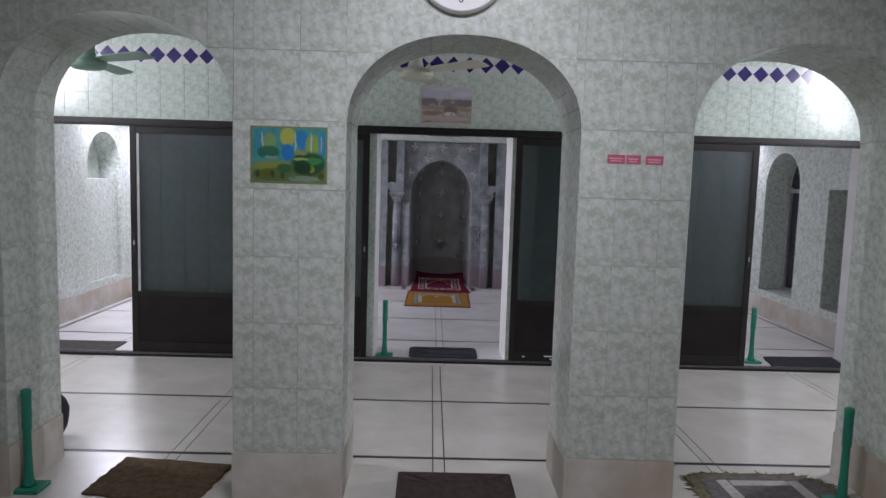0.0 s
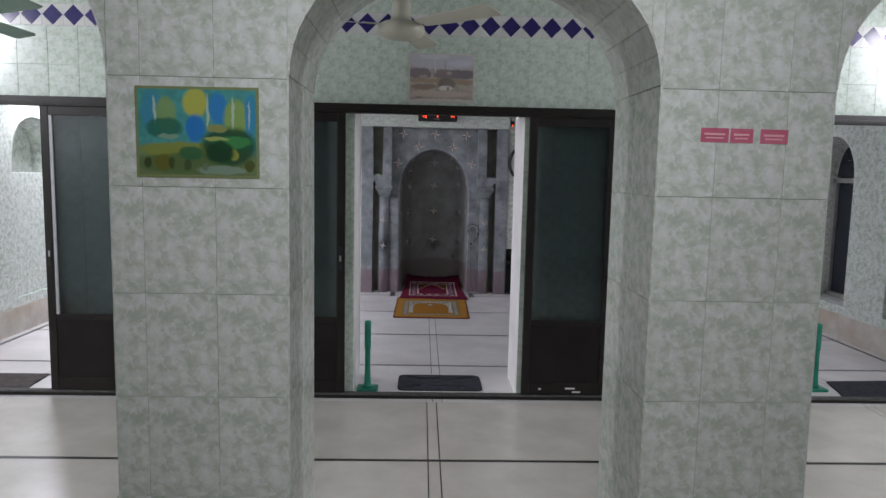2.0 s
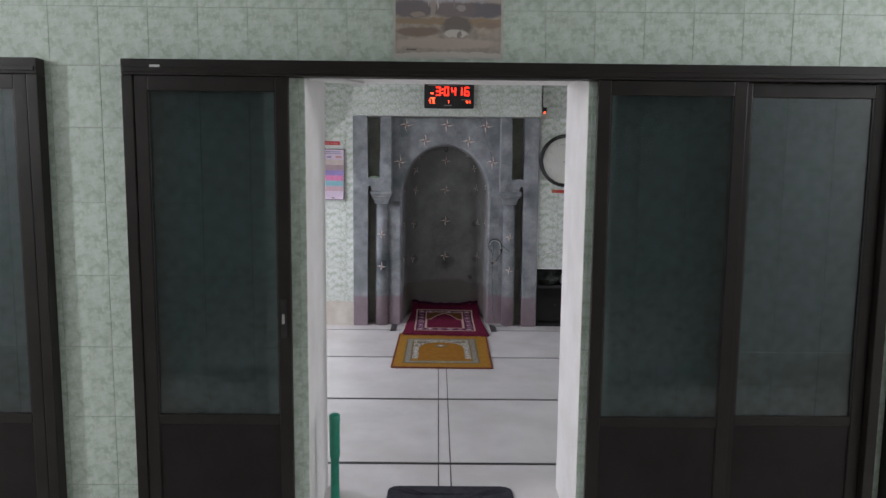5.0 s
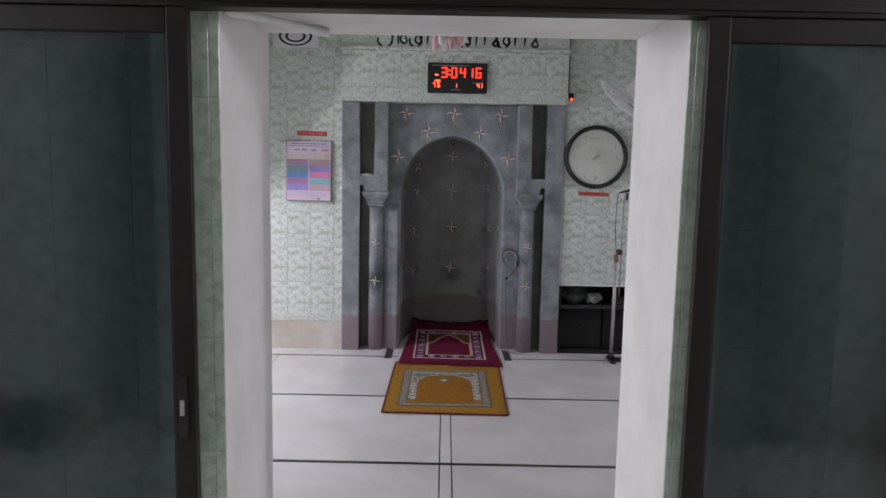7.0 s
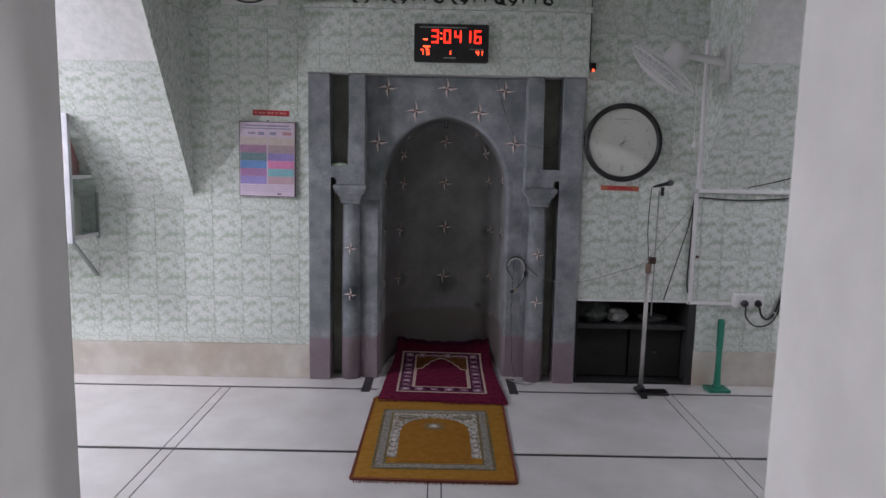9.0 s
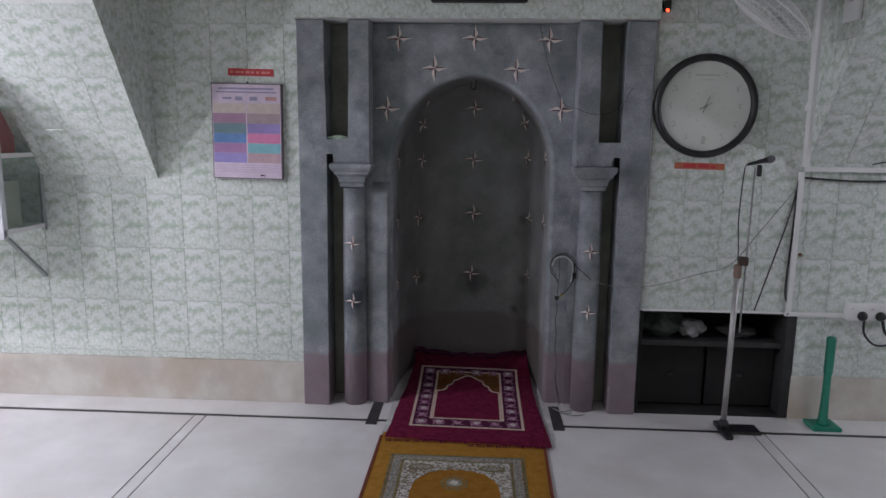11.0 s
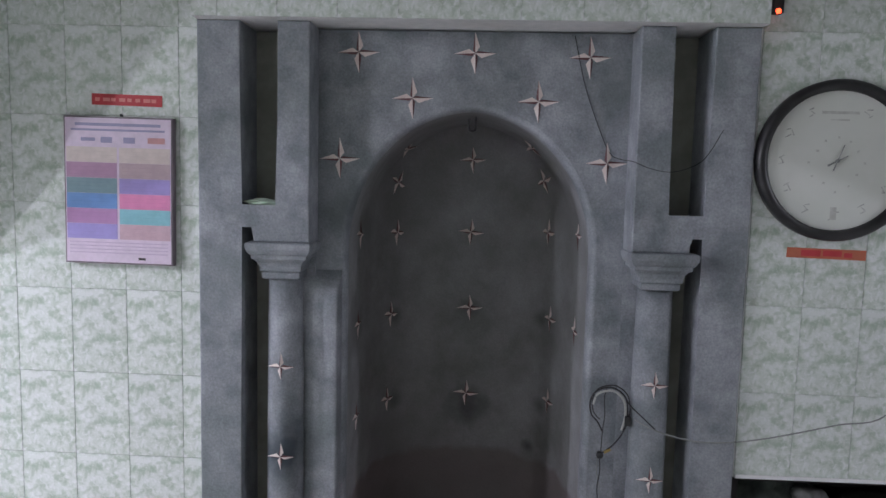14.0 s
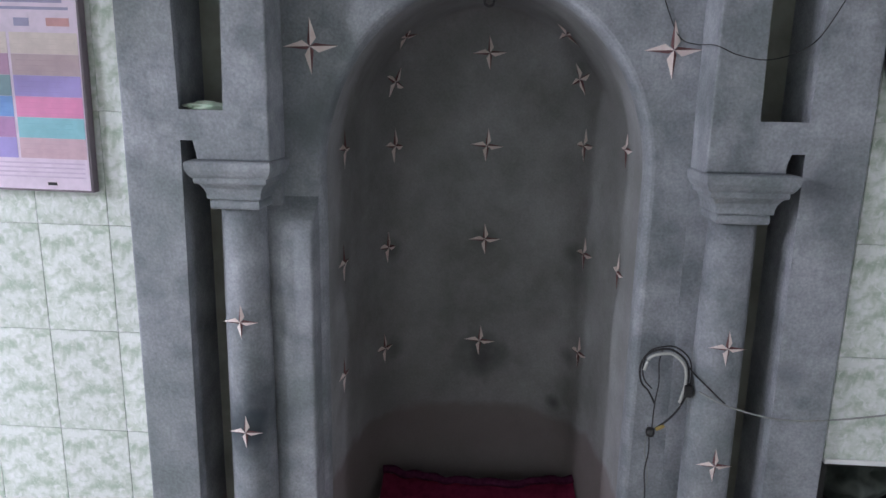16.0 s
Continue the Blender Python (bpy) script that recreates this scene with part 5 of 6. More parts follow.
def fan(x, y, z, turn, body, blade_mat, label):
    f = thing("ceiling_fan", label, "ceiling fan", "ceiling fans", at=pose(x, y, z, 0, 0, turn))
    part("motor", lathe([(0.02, -0.05), (0.09, -0.046), (0.118, -0.03), (0.124, -0.012), (0.122, 0.012), (0.10, 0.028), (0.06, 0.036), (0.045, 0.08), (0.05, 0.12), (0.03, 0.15)], 28), body, f, smooth=True)
    part("rod", lathe([(0.011, 0.15), (0.011, CEIL - z - 0.06)], 12), body, f)
    part("canopy", lathe([(0.03, CEIL - z - 0.12), (0.06, CEIL - z - 0.06), (0.065, CEIL - z - 0.002)], 20), body, f, smooth=True)
    for k in range(3):
        m = Matrix.Rotation(2 * math.pi * k / 3, 4, "Z") @ Matrix.Rotation(radians(-12), 4, "X")
        part("blade", prism([(0.14, -0.045), (0.30, -0.06), (0.58, -0.068), (0.62, -0.05), (0.62, 0.05), (0.58, 0.06), (0.30, 0.055), (0.14, 0.04)], m @ Matrix.Translation((0, 0, 0.012)), 0.004), blade_mat, f)
        part("blade_arm", prism([(0.09, -0.02), (0.2, -0.03), (0.2, 0.03), (0.09, 0.02)], m @ Matrix.Translation((0, 0, 0.0165)), 0.004), body, f)


fan(-0.015, 4.75, 2.318, -44, FAN, FAN, "ivory ceiling fan with three blades on a rod")
fan(-2.27, 4.75, 2.32, -30, FAN_G, FAN_G, "green-grey ceiling fan with three blades on a rod")

# ---------------------------------------------------------------- tube lights
for x, y, z, glow, inside in ((HL + 0.03, 4.1, 2.475, TUBE, 1), (HR - 0.03, 4.45, 2.475, TUBE, -1), (XL + 0.03, 8.8, 2.24, TUBE_LOW, 1), (XL + 0.03, 7.75, 2.37, TUBE_LOW, 1), (XR - 0.03, 8.85, 2.27, TUBE_LOW, -1)):
    t = thing("tube_light", "lit white fluorescent tube on a slim batten", "tube light", "tube lights")
    part("batten", box(x - 0.03, x + 0.03, y - 0.46, y + 0.46, z, z + 0.05, 0.006), WHITEP, t)
    part("tube", lathe([(0.013, -0.44), (0.013, 0.44)], 12), glow, t, at=Matrix.Translation((x + inside * 0.045, y, z + 0.02)) @ Matrix.Rotation(math.pi / 2, 4, "X"))
t = thing("tube_light", "lit white fluorescent tube on a slim batten", "tube light", "tube lights")
part("batten", box(-0.32, 0.92, 1.72, 1.78, CEIL - 0.05, CEIL - 0.001, 0.006), WHITEP, t)
part("tube", lathe([(0.013, -0.58), (0.013, 0.58)], 12), TUBE, t, at=Matrix.Translation((0.3, 1.75, CEIL - 0.07)) @ Matrix.Rotation(math.pi / 2, 4, "Y"))

# ---------------------------------------------------------------- writing


def text_part(name, body, size, m, material, parent, label="", align="CENTER", depth=0.0008):
    cu = bpy.data.curves.new(name, "FONT")
    cu.body, cu.size, cu.align_x, cu.align_y, cu.extrude = body, size, align, "CENTER", depth
    tmp = bpy.data.objects.new(name, cu)
    scene.collection.objects.link(tmp)
    bpy.context.view_layer.update()
    me = bpy.data.meshes.new_from_object(tmp.evaluated_get(bpy.context.evaluated_depsgraph_get()))
    bpy.data.objects.remove(tmp)
    me.materials.clear()
    me.materials.append(material)
    ob = new(name, me)
    ob.parent = parent
    ob.matrix_basis = m
    if label:
        tagged(ob, label)
    return ob


def bars(parent, m, rows, material, name="print_bar", depth=0.0008):
    """Unreadable lines of print as plain bars: rows of x0, x1, y0, y1."""
    if name == "figure" or name == "small_figure":
        bm = bmesh.new()
        for x0, x1, y0, y1 in rows:
            bm_prism(bm, [(x0, y0), (x1, y0), (x1, y1), (x0, y1)], m, depth)
        return part(name, bm, material, parent)
    for x0, x1, y0, y1 in rows:
        part(name, prism([(x0, y0), (x1, y0), (x1, y1), (x0, y1)], m, depth), material, parent)


# ---------------------------------------------------------------- clocks
def disc(r, n=48):
    return [(r * math.cos(2 * math.pi * i / n), r * math.sin(2 * math.pi * i / n)) for i in range(n)]


def wall_clock(x, y, z, r, rim_w, rim_mat, face_mat, numerals, label, hands_at):
    ck = thing("wall_clock", label, "wall clock", "wall clocks", at=facing("-y", x, y, z))
    part("case", lathe([(r - 0.01, 0.0), (r, 0.006), (r, 0.03), (r - 0.008, 0.042), (r - rim_w * 0.6, 0.045), (r - rim_w, 0.036), (r - rim_w - 0.001, 0.022), (r - rim_w - 0.002, 0.012)], 56), rim_mat, ck, "round clock rim", smooth=True)
    part("face", lathe([(r - rim_w - 0.0025, 0.0122), (r - rim_w - 0.0025, 0.02)], 56), face_mat, ck, "pale clock face")
    rr = r - rim_w
    fm = Matrix.Translation((0, 0, 0.0203))
    if numerals:
        for k in range(1, 13):
            t = math.pi / 2 - k * math.pi / 6
            text_part("numeral", str(k), rr * 0.24, fm @ Matrix.Translation((rr * 0.76 * math.cos(t), rr * 0.76 * math.sin(t), 0.0008)), INK, ck)
    else:
        rnd = random.Random(2)
        for k in range(1, 12):
            t = math.pi / 2 - k * math.pi / 6
            c = Vector((rr * 0.78 * math.cos(t), rr * 0.78 * math.sin(t)))
            bm = bmesh.new()
            for j in range(3):
                e = c + Vector((rnd.uniform(-0.008, 0.008), 0.011 * (j - 1)))
                q = (0.2, -0.9, 0.1)[j] + rnd.uniform(-0.4, 0.4)
                u, v = Vector((math.cos(q), math.sin(q))) * rnd.uniform(0.006, 0.012), Vector((-math.sin(q), math.cos(q))) * 0.0014
                bm_prism(bm, [tuple(e - u - v), tuple(e + u - v), tuple(e + u + v * 2), tuple(e - u + v)], fm, 0.0004 + 0.0002 * j)
            part("hour_mark", bm, CLOCKINK, ck)
        for k in range(12):
            t = 2 * math.pi * k / 12
            c = Vector((rr * 0.38 * math.cos(t), rr * 0.38 * math.sin(t) - 0.006)) * rnd.uniform(0.85, 1.1)
            part("face_speck", prism([(c.x + 0.0035 * a * rnd.uniform(0.6, 1.6), c.y + 0.0035 * b) for a, b in ((-1, -1), (1, -1), (1, 1), (-1, 1))], fm, 0.0006), PALEINK, ck)
        bars(ck, fm, [(-0.06, 0.06, rr * 0.66, rr * 0.70), (-0.03, 0.03, rr * 0.57, rr * 0.59), (-0.010, 0.010, -rr * 0.84, -rr * 0.66)], PALEINK, "maker_bar")
    for name, ang, ln, w in (("hour_hand", hands_at[0], 0.42 if numerals else 0.16, 0.006 if numerals else 0.003), ("minute_hand", hands_at[1], 0.62 if numerals else 0.24, 0.004 if numerals else 0.002)):
        t = math.pi / 2 - math.radians(ang)
        m = fm @ Matrix.Translation((0, 0, 0.003)) @ Matrix.Rotation(t, 4, "Z")
        part(name, prism([(-0.03 * rr / 0.2, -w), (ln * rr, -w * 0.5), (ln * rr, w * 0.5), (-0.03 * rr / 0.2, w)], m, 0.0015), INK if numerals else FADED, ck)
    part("hub", lathe([(0.007, 0.0235), (0.006, 0.028)], 12), BLACK if numerals else FADED, ck)
    return ck


wall_clock(0.228, F0 - TILE_T, 2.552, 0.212, 0.018, WHITEP, WHITEP, True, "round white wall clock with black numerals on tiles", (92, 24))
wall_clock(1.480, Q - TILE_T, 1.708, 0.266, 0.034, BLACK, CREAM, False, "round wall clock with black rim and faded cream face", (62, 20))

# digital clock over the niche
dc = thing("digital_clock", "black digital wall clock with glowing red figures", "digital clock", at=facing("-y", 0.293, HY - TILE_T, 2.33))
part("case", prism([(-0.245, -0.115), (-0.235, -0.122), (0.235, -0.122), (0.245, -0.115), (0.245, 0.115), (0.235, 0.122), (-0.235, 0.122), (-0.245, 0.115)], Matrix(), 0.035), BLACK, dc)
SEG = {"0": "abcdef", "1": "bc", "3": "abgcd", "4": "fgbc", "5": "afgcd", "6": "afgedc", "7": "abc"}


def seven(ch, x, y, w, h, t):
    out = []
    pos = {"a": (0, h, 1), "g": (0, h / 2, 1), "d": (0, 0, 1), "f": (0, h / 2, 0), "b": (w, h / 2, 0), "e": (0, 0, 0), "c": (w, 0, 0)}
    for s in SEG[ch]:
        px, py, hor = pos[s]
        out.append((x + px - t / 2, x + px + w + t / 2, y + py - t / 2, y + py + t / 2) if hor else (x + px - t / 2, x + px + t / 2, y + py, y + py + h / 2))
    return out


fm = Matrix.Translation((0, 0, 0.0352))
for ch, x in (("3", -0.125), ("0", -0.045), ("4", 0.025), ("1", 0.088), ("6", 0.155)):
    bars(dc, fm, seven(ch, x, 0.005, 0.036, 0.075, 0.011), LEDO, "figure", 0.001)
bars(dc, fm, [(-0.072, -0.062, 0.022, 0.032), (-0.072, -0.062, 0.056, 0.066)], LEDR, "colon", 0.001)
bars(dc, fm, [(-0.185, -0.155, 0.018, 0.028), (-0.185, -0.14, -0.028, -0.018), (-0.165, -0.155, -0.045, -0.028)], LEDR, "lit_mark", 0.001)
for ch, x in (("7", -0.20), ("6", -0.16), ("1", -0.02), ("4", 0.165), ("1", 0.19)):
    bars(dc, fm, seven(ch, x, -0.075, 0.015, 0.03, 0.005), LEDR, "small_figure", 0.001)
bars(dc, fm, [(-0.21, 0.1, 0.096, 0.103), (-0.05, 0.03, -0.098, -0.09), (0.12, 0.21, -0.04, -0.034)], FADED, "faint_print")

# calligraphy panel above the ledge: brush strokes
cal = thing("calligraphy_panel", "row of black brushed calligraphy on the tiles", "calligraphy", at=facing("-y", 0.28, HY - TILE_T, 2.60))


def stroke(pts, w0, w1):
    v = [Vector(p) for p in pts]
    sm = []
    for i in range(len(v) - 1):
        a, b, c, d = v[max(i - 1, 0)], v[i], v[i + 1], v[min(i + 2, len(v) - 1)]
        for k in range(6):
            t = k / 6
            sm.append(0.5 * (2 * b + (c - a) * t + (2 * a - 5 * b + 4 * c - d) * t * t + (3 * b - a - 3 * c + d) * t ** 3))
    sm.append(v[-1])
    bm = bmesh.new()
    n = len(sm) - 1
    L, R = [], []
    for i, p in enumerate(sm):
        d = (sm[min(i + 1, n)] - sm[max(i - 1, 0)]).normalized()
        w = (w0 + (w1 - w0) * i / n) * (0.6 + 0.4 * math.sin(math.pi * (i + 0.5) / (n + 1)))
        L.append(bm.verts.new((p.x - d.y * w, p.y + d.x * w, 0.001)))
        R.append(bm.verts.new((p.x + d.y * w, p.y - d.x * w, 0.001)))
    for i in range(n):
        bm.faces.new((L[i], R[i], R[i + 1], L[i + 1]))
    return bm


def alif(x, h=0.16):
    part("brush_stroke", stroke([(x + 0.012, h), (x + 0.004, h * 0.5), (x, 0.0)], 0.012, 0.008), INK, cal)


def bowl(x, w, d=0.03, tail=0.05):
    part("brush_stroke", stroke([(x + w, 0.05), (x + w * 0.9, 0.0), (x + w * 0.5, -d), (x, 0.005), (x - 0.006, tail)], 0.007, 0.011), INK, cal)


def lam_alif(x):
    part("brush_stroke", stroke([(x + 0.07, 0.17), (x + 0.03, 0.06), (x, 0.01), (x + 0.04, -0.005), (x + 0.05, 0.02)], 0.012, 0.008), INK, cal)
    part("brush_stroke", stroke([(x - 0.01, 0.15), (x + 0.03, 0.06), (x + 0.055, 0.0)], 0.010, 0.008), INK, cal)


def heh(x):
    part("brush_stroke", stroke([(x + 0.05, 0.05), (x + 0.02, 0.075), (x, 0.03), (x + 0.03, 0.005), (x + 0.055, 0.03), (x + 0.03, 0.05)], 0.009, 0.008), INK, cal)


for x in (0.62, 0.30, -0.10):
    lam_alif(x)
for x in (0.56, 0.48, 0.43, 0.23, 0.16, 0.11, -0.17, -0.24, -0.29, -0.48, -0.53):
    alif(x)
for x, w in ((0.34, 0.09), (0.02, 0.09), (-0.38, 0.09), (-0.64, 0.11)):
    bowl(x, w)
for x in (0.385, 0.06, -0.34, -0.46):
    heh(x)
# round emblem on the slanted side above the chart
em = thing("round_emblem", "small white plate with a black round emblem", "wall plate", at=facing("-y", -1.06, Q - TILE_T, 2.66))
part("plate", box(-0.19, 0.19, -0.09, 0.09, 0.0, 0.006, 0.002), WHITEP, em)
for r0, r1 in ((0.10, 0.085), (0.062, 0.045)):
    bm = bmesh.new()
    for i in range(40):
        a, b = math.pi * 2 * i / 40, math.pi * 2 * (i + 1) / 40
        bm.faces.new([bm.verts.new((r * math.cos(t) * 1.4, r * math.sin(t) * 0.8, 0.0065)) for r, t in ((r0, a), (r0, b), (r1, b), (r1, a))])
    part("emblem_ring", bm, INK, em)

# ---------------------------------------------------------------- prints, labels and the timetable chart
chart = thing("timetable_chart", "framed chart with pastel colour rows in two columns", "chart", at=facing("-y", -0.948, Q - TILE_T, 1.548) @ Matrix.Rotation(radians(-0.6), 4, "Z"))
part("board", box(-0.192, 0.192, -0.255, 0.255, 0.0, 0.028, 0.003), flat("chart_edge", (0.16, 0.13, 0.15)), chart)
part("sheet", box(-0.186, 0.186, -0.249, 0.249, 0.0282, 0.0292), flat("chart_paper", (0.62, 0.52, 0.62)), chart, "pale lilac printed sheet")
cm = Matrix.Translation((0, 0, 0.0294))
left_c = [(0.60, 0.50, 0.46), (0.36, 0.16, 0.30), (0.10, 0.22, 0.26), (0.05, 0.22, 0.56), (0.34, 0.12, 0.34), (0.26, 0.20, 0.56)]
right_c = [(0.60, 0.50, 0.46), (0.40, 0.27, 0.30), (0.24, 0.17, 0.50), (0.62, 0.13, 0.34), (0.13, 0.42, 0.48), (0.50, 0.30, 0.36)]
for k in range(6):
    for s, cols2 in ((-1, left_c), (1, right_c)):
        x0, x1 = (-0.183, -0.004) if s < 0 else (0.004, 0.183)
        y1 = 0.150 - 0.053 * k
        part("tinted_field", prism([(x0, y1 - 0.0525), (x1, y1 - 0.0525), (x1, y1), (x0, y1)], cm, 0.0006), flat("chart_tint", tuple(0.8 * v + 0.10 for v in cols2[k])), chart)
        bars(chart, Matrix.Translation((0, 0, 0.0301)), [(x0 + 0.01, x1 - 0.01 - 0.02 * (k % 3), y1 - 0.016 - 0.013 * j, y1 - 0.0145 - 0.013 * j) for j in range(3)], flat("thin_print", tuple(0.8 * v + 0.07 for v in cols2[k])))
bars(chart, cm, [(-0.15, 0.15, 0.222, 0.232), (-0.165, 0.165, 0.205, 0.212), (-0.06, -0.02, 0.165, 0.185), (0.02, 0.06, 0.165, 0.185), (-0.13, -0.08, 0.17, 0.182)], flat("chart_heading", (0.28, 0.26, 0.40)))
bars(chart, cm, [(0.105, 0.165, 0.166, 0.186)], flat("faded_red_print", (0.50, 0.26, 0.26)))
bars(chart, cm, [(-0.175, 0.175, -0.182 - 0.012 * k, -0.178 - 0.012 * k) for k in range(4)], flat("chart_lines", (0.50, 0.40, 0.52)))
bars(chart, cm, [(0.07, 0.095, -0.238, -0.230)], INK)
part("nail", lathe([(0.005, 0.028), (0.005, 0.034)], 8, 0, 0.262, -0.028), BLACK, chart)


def label_strip(x, y, z, w, h, material, ink, text_rows, label, lean=0.0):
    s = thing("label_strip", label, "label", at=facing("-y", x, y, z) @ Matrix.Rotation(lean, 4, "Z"))
    part("strip", box(-w / 2, w / 2, -h / 2, h / 2, 0, 0.003), material, s)
    bars(s, Matrix.Translation((0, 0, 0.0032)), text_rows, ink)
    return s


rnd = random.Random(8)
tiny = [(-0.112 + 0.0285 * k, -0.112 + 0.0285 * k + rnd.uniform(0.014, 0.025), -0.006, 0.006) for k in range(8)]
label_strip(-0.925, Q - TILE_T, 1.862, 0.248, 0.038, RED, flat("rose_print", (0.62, 0.22, 0.2)), tiny, "narrow red sticker with small pale print above the chart", -0.02)
label_strip(1.478, Q - TILE_T, 1.397, 0.262, 0.034, flat("amber_sticker", (0.46, 0.13, 0.07)), RED, [(-0.085, -0.02, -0.010, 0.011), (-0.012, 0.05, -0.008, 0.012), (0.058, 0.085, -0.010, 0.006)], "narrow red and amber sticker below the wall clock", -0.02)
pink = thing("label_strip", "pink sticker with three rounded fields of pale print", "label", at=facing("-y", 1.068, F0 - TILE_T, 1.708) @ Matrix.Rotation(-0.006, 4, "Z"))
for a, b in ((-0.132, -0.048), (-0.043, 0.026), (0.048, 0.132)):
    part("field", box(a, b, -0.021, 0.021, 0, 0.0012), PINK, pink)
    bars(pink, Matrix.Translation((0, 0, 0.0014)), [(a + 0.01, b - 0.012, 0.0, 0.006), (a + 0.014, b - 0.016, -0.010, -0.006)], flat("pale_pink_print", (0.72, 0.40, 0.42)))
part("carrier", box(-0.134, 0.134, -0.019, 0.019, -0.0006, -0.0001), flat("pink_film", (0.62, 0.42, 0.42)), pink)

# green print on the arcade
gp = thing("wall_poster", "glossy green and blue print of domed buildings", "poster", at=facing("-y", -0.548, F0 - TILE_T, 1.682) @ Matrix.Rotation(0.004, 4, "Z"))
part("paper", box(-0.178, 0.178, -0.131, 0.131, 0, 0.002), flat("poster_border", (0.19, 0.23, 0.10), 0.3), gp, "dull olive border")
DOMES = print_mat("green_city_print", (0.07, 0.30, 0.28), [
    (0.0, -0.10, 0.24, 0.055, (0.15, 0.19, 0.07)), (-0.13, 0.06, 0.03, 0.06, (0.05, 0.25, 0.36)), (-0.09, 0.05, 0.03, 0.05, (0.20, 0.33, 0.12)),
    (-0.006, 0.085, 0.034, 0.042, (0.42, 0.44, 0.07)), (-0.006, 0.012, 0.028, 0.04, (0.02, 0.17, 0.48)),
    (0.06, 0.07, 0.026, 0.045, (0.03, 0.20, 0.48)), (0.112, 0.045, 0.036, 0.05, (0.24, 0.36, 0.09)),
    (0.152, 0.05, 0.016, 0.06, (0.04, 0.24, 0.42)), (0.03, 0.06, 0.004, 0.05, (0.40, 0.52, 0.42)),
    (0.103, 0.055, 0.004, 0.045, (0.42, 0.54, 0.42)), (0.150, 0.05, 0.003, 0.04, (0.36, 0.48, 0.50)), (-0.122, 0.06, 0.004, 0.045, (0.40, 0.52, 0.42)),
    (-0.04, -0.05, 0.14, 0.022, (0.22, 0.26, 0.05)), (-0.03, -0.09, 0.15, 0.03, (0.09, 0.15, 0.05)),
    (-0.095, 0.012, 0.052, 0.03, (0.025, 0.14, 0.09)), (-0.085, -0.012, 0.03, 0.008, (0.20, 0.34, 0.24)),
    (0.09, -0.04, 0.08, 0.055, (0.02, 0.075, 0.03)), (0.055, 0.012, 0.03, 0.012, (0.26, 0.28, 0.09)),
    (0.10, -0.028, 0.055, 0.018, (0.05, 0.24, 0.07)), (0.055, -0.018, 0.035, 0.006, (0.34, 0.40, 0.12)),
    (0.104, -0.062, 0.014, 0.016, (0.26, 0.30, 0.06)), (-0.10, -0.088, 0.026, 0.024, (0.12, 0.12, 0.02)),
    (-0.02, -0.06, 0.035, 0.02, (0.03, 0.12, 0.05)), (0.07, -0.108, 0.07, 0.013, (0.20, 0.29, 0.21)), (0.15, -0.095, 0.016, 0.016, (0.07, 0.09, 0.02)),
    (-0.145, -0.088, 0.009, 0.016, (0.04, 0.06, 0.02)), (-0.075, -0.09, 0.009, 0.018, (0.04, 0.07, 0.02)), (-0.03, -0.095, 0.010, 0.016, (0.05, 0.08, 0.03)), (0.02, -0.098, 0.008, 0.01, (0.12, 0.18, 0.11)), (0.065, -0.055, 0.04, 0.03, (0.012, 0.05, 0.022))], warp=0.005)
part("picture", box(-0.170, 0.170, -0.123, 0.123, 0.0021, 0.0027), DOMES, gp, "green, blue and yellow printed picture")

# landscape print over the sliding door
lp = thing("wall_poster", "faded landscape print of a white town below dark hills", "poster", at=facing("-y", 0.227, D0 - TILE_T, 2.206) @ Matrix.Scale(1.02, 4))
part("paper", box(-0.217, 0.217, -0.160, 0.160, 0, 0.003), flat("print_border", (0.52, 0.52, 0.49), 0.3), lp, "pale paper border")
TOWN = print_mat("town_print", (0.45, 0.39, 0.34), [
    (0.0, 0.13, 0.30, 0.075, (0.54, 0.54, 0.62)), (-0.05, 0.145, 0.10, 0.02, (0.62, 0.62, 0.69)), (0.12, 0.10, 0.08, 0.02, (0.60, 0.60, 0.68)),
    (-0.14, 0.032, 0.09, 0.035, (0.21, 0.19, 0.21)), (0.14, 0.028, 0.10, 0.030, (0.19, 0.18, 0.21)), (0.02, 0.03, 0.09, 0.03, (0.25, 0.21, 0.22)),
    (-0.06, 0.035, 0.012, 0.03, (0.45, 0.39, 0.38)), (0.05, 0.035, 0.02, 0.012, (0.45, 0.40, 0.40)), (-0.12, 0.012, 0.03, 0.01, (0.43, 0.35, 0.31)),
    (0.0, -0.015, 0.24, 0.012, (0.38, 0.28, 0.19)), (-0.12, -0.055, 0.09, 0.018, (0.28, 0.21, 0.18)), (0.16, -0.03, 0.06, 0.012, (0.34, 0.26, 0.21)),
    (0.035, -0.035, 0.058, 0.040, (0.20, 0.18, 0.17)), (0.03, -0.062, 0.05, 0.016, (0.72, 0.70, 0.66)), (0.045, -0.066, 0.008, 0.014, (0.28, 0.25, 0.24)), (-0.01, -0.10, 0.20, 0.02, (0.53, 0.45, 0.40)), (0.0, -0.145, 0.26, 0.012, (0.62, 0.59, 0.55)),
    (-0.042, 0.075, 0.0035, 0.045, (0.70, 0.66, 0.66)), (0.022, 0.075, 0.0035, 0.042, (0.30, 0.28, 0.30)), (-0.075, 0.07, 0.003, 0.03, (0.62, 0.59, 0.60))], warp=0.008)
part("picture", box(-0.208, 0.208, -0.151, 0.151, 0.0031, 0.0037), TOWN, lp, "faded printed picture")
bars(lp, Matrix.Translation((0, 0, 0.0039)), [(-0.165, -0.125, -0.128, -0.122)], flat("small_print", (0.16, 0.14, 0.13)))

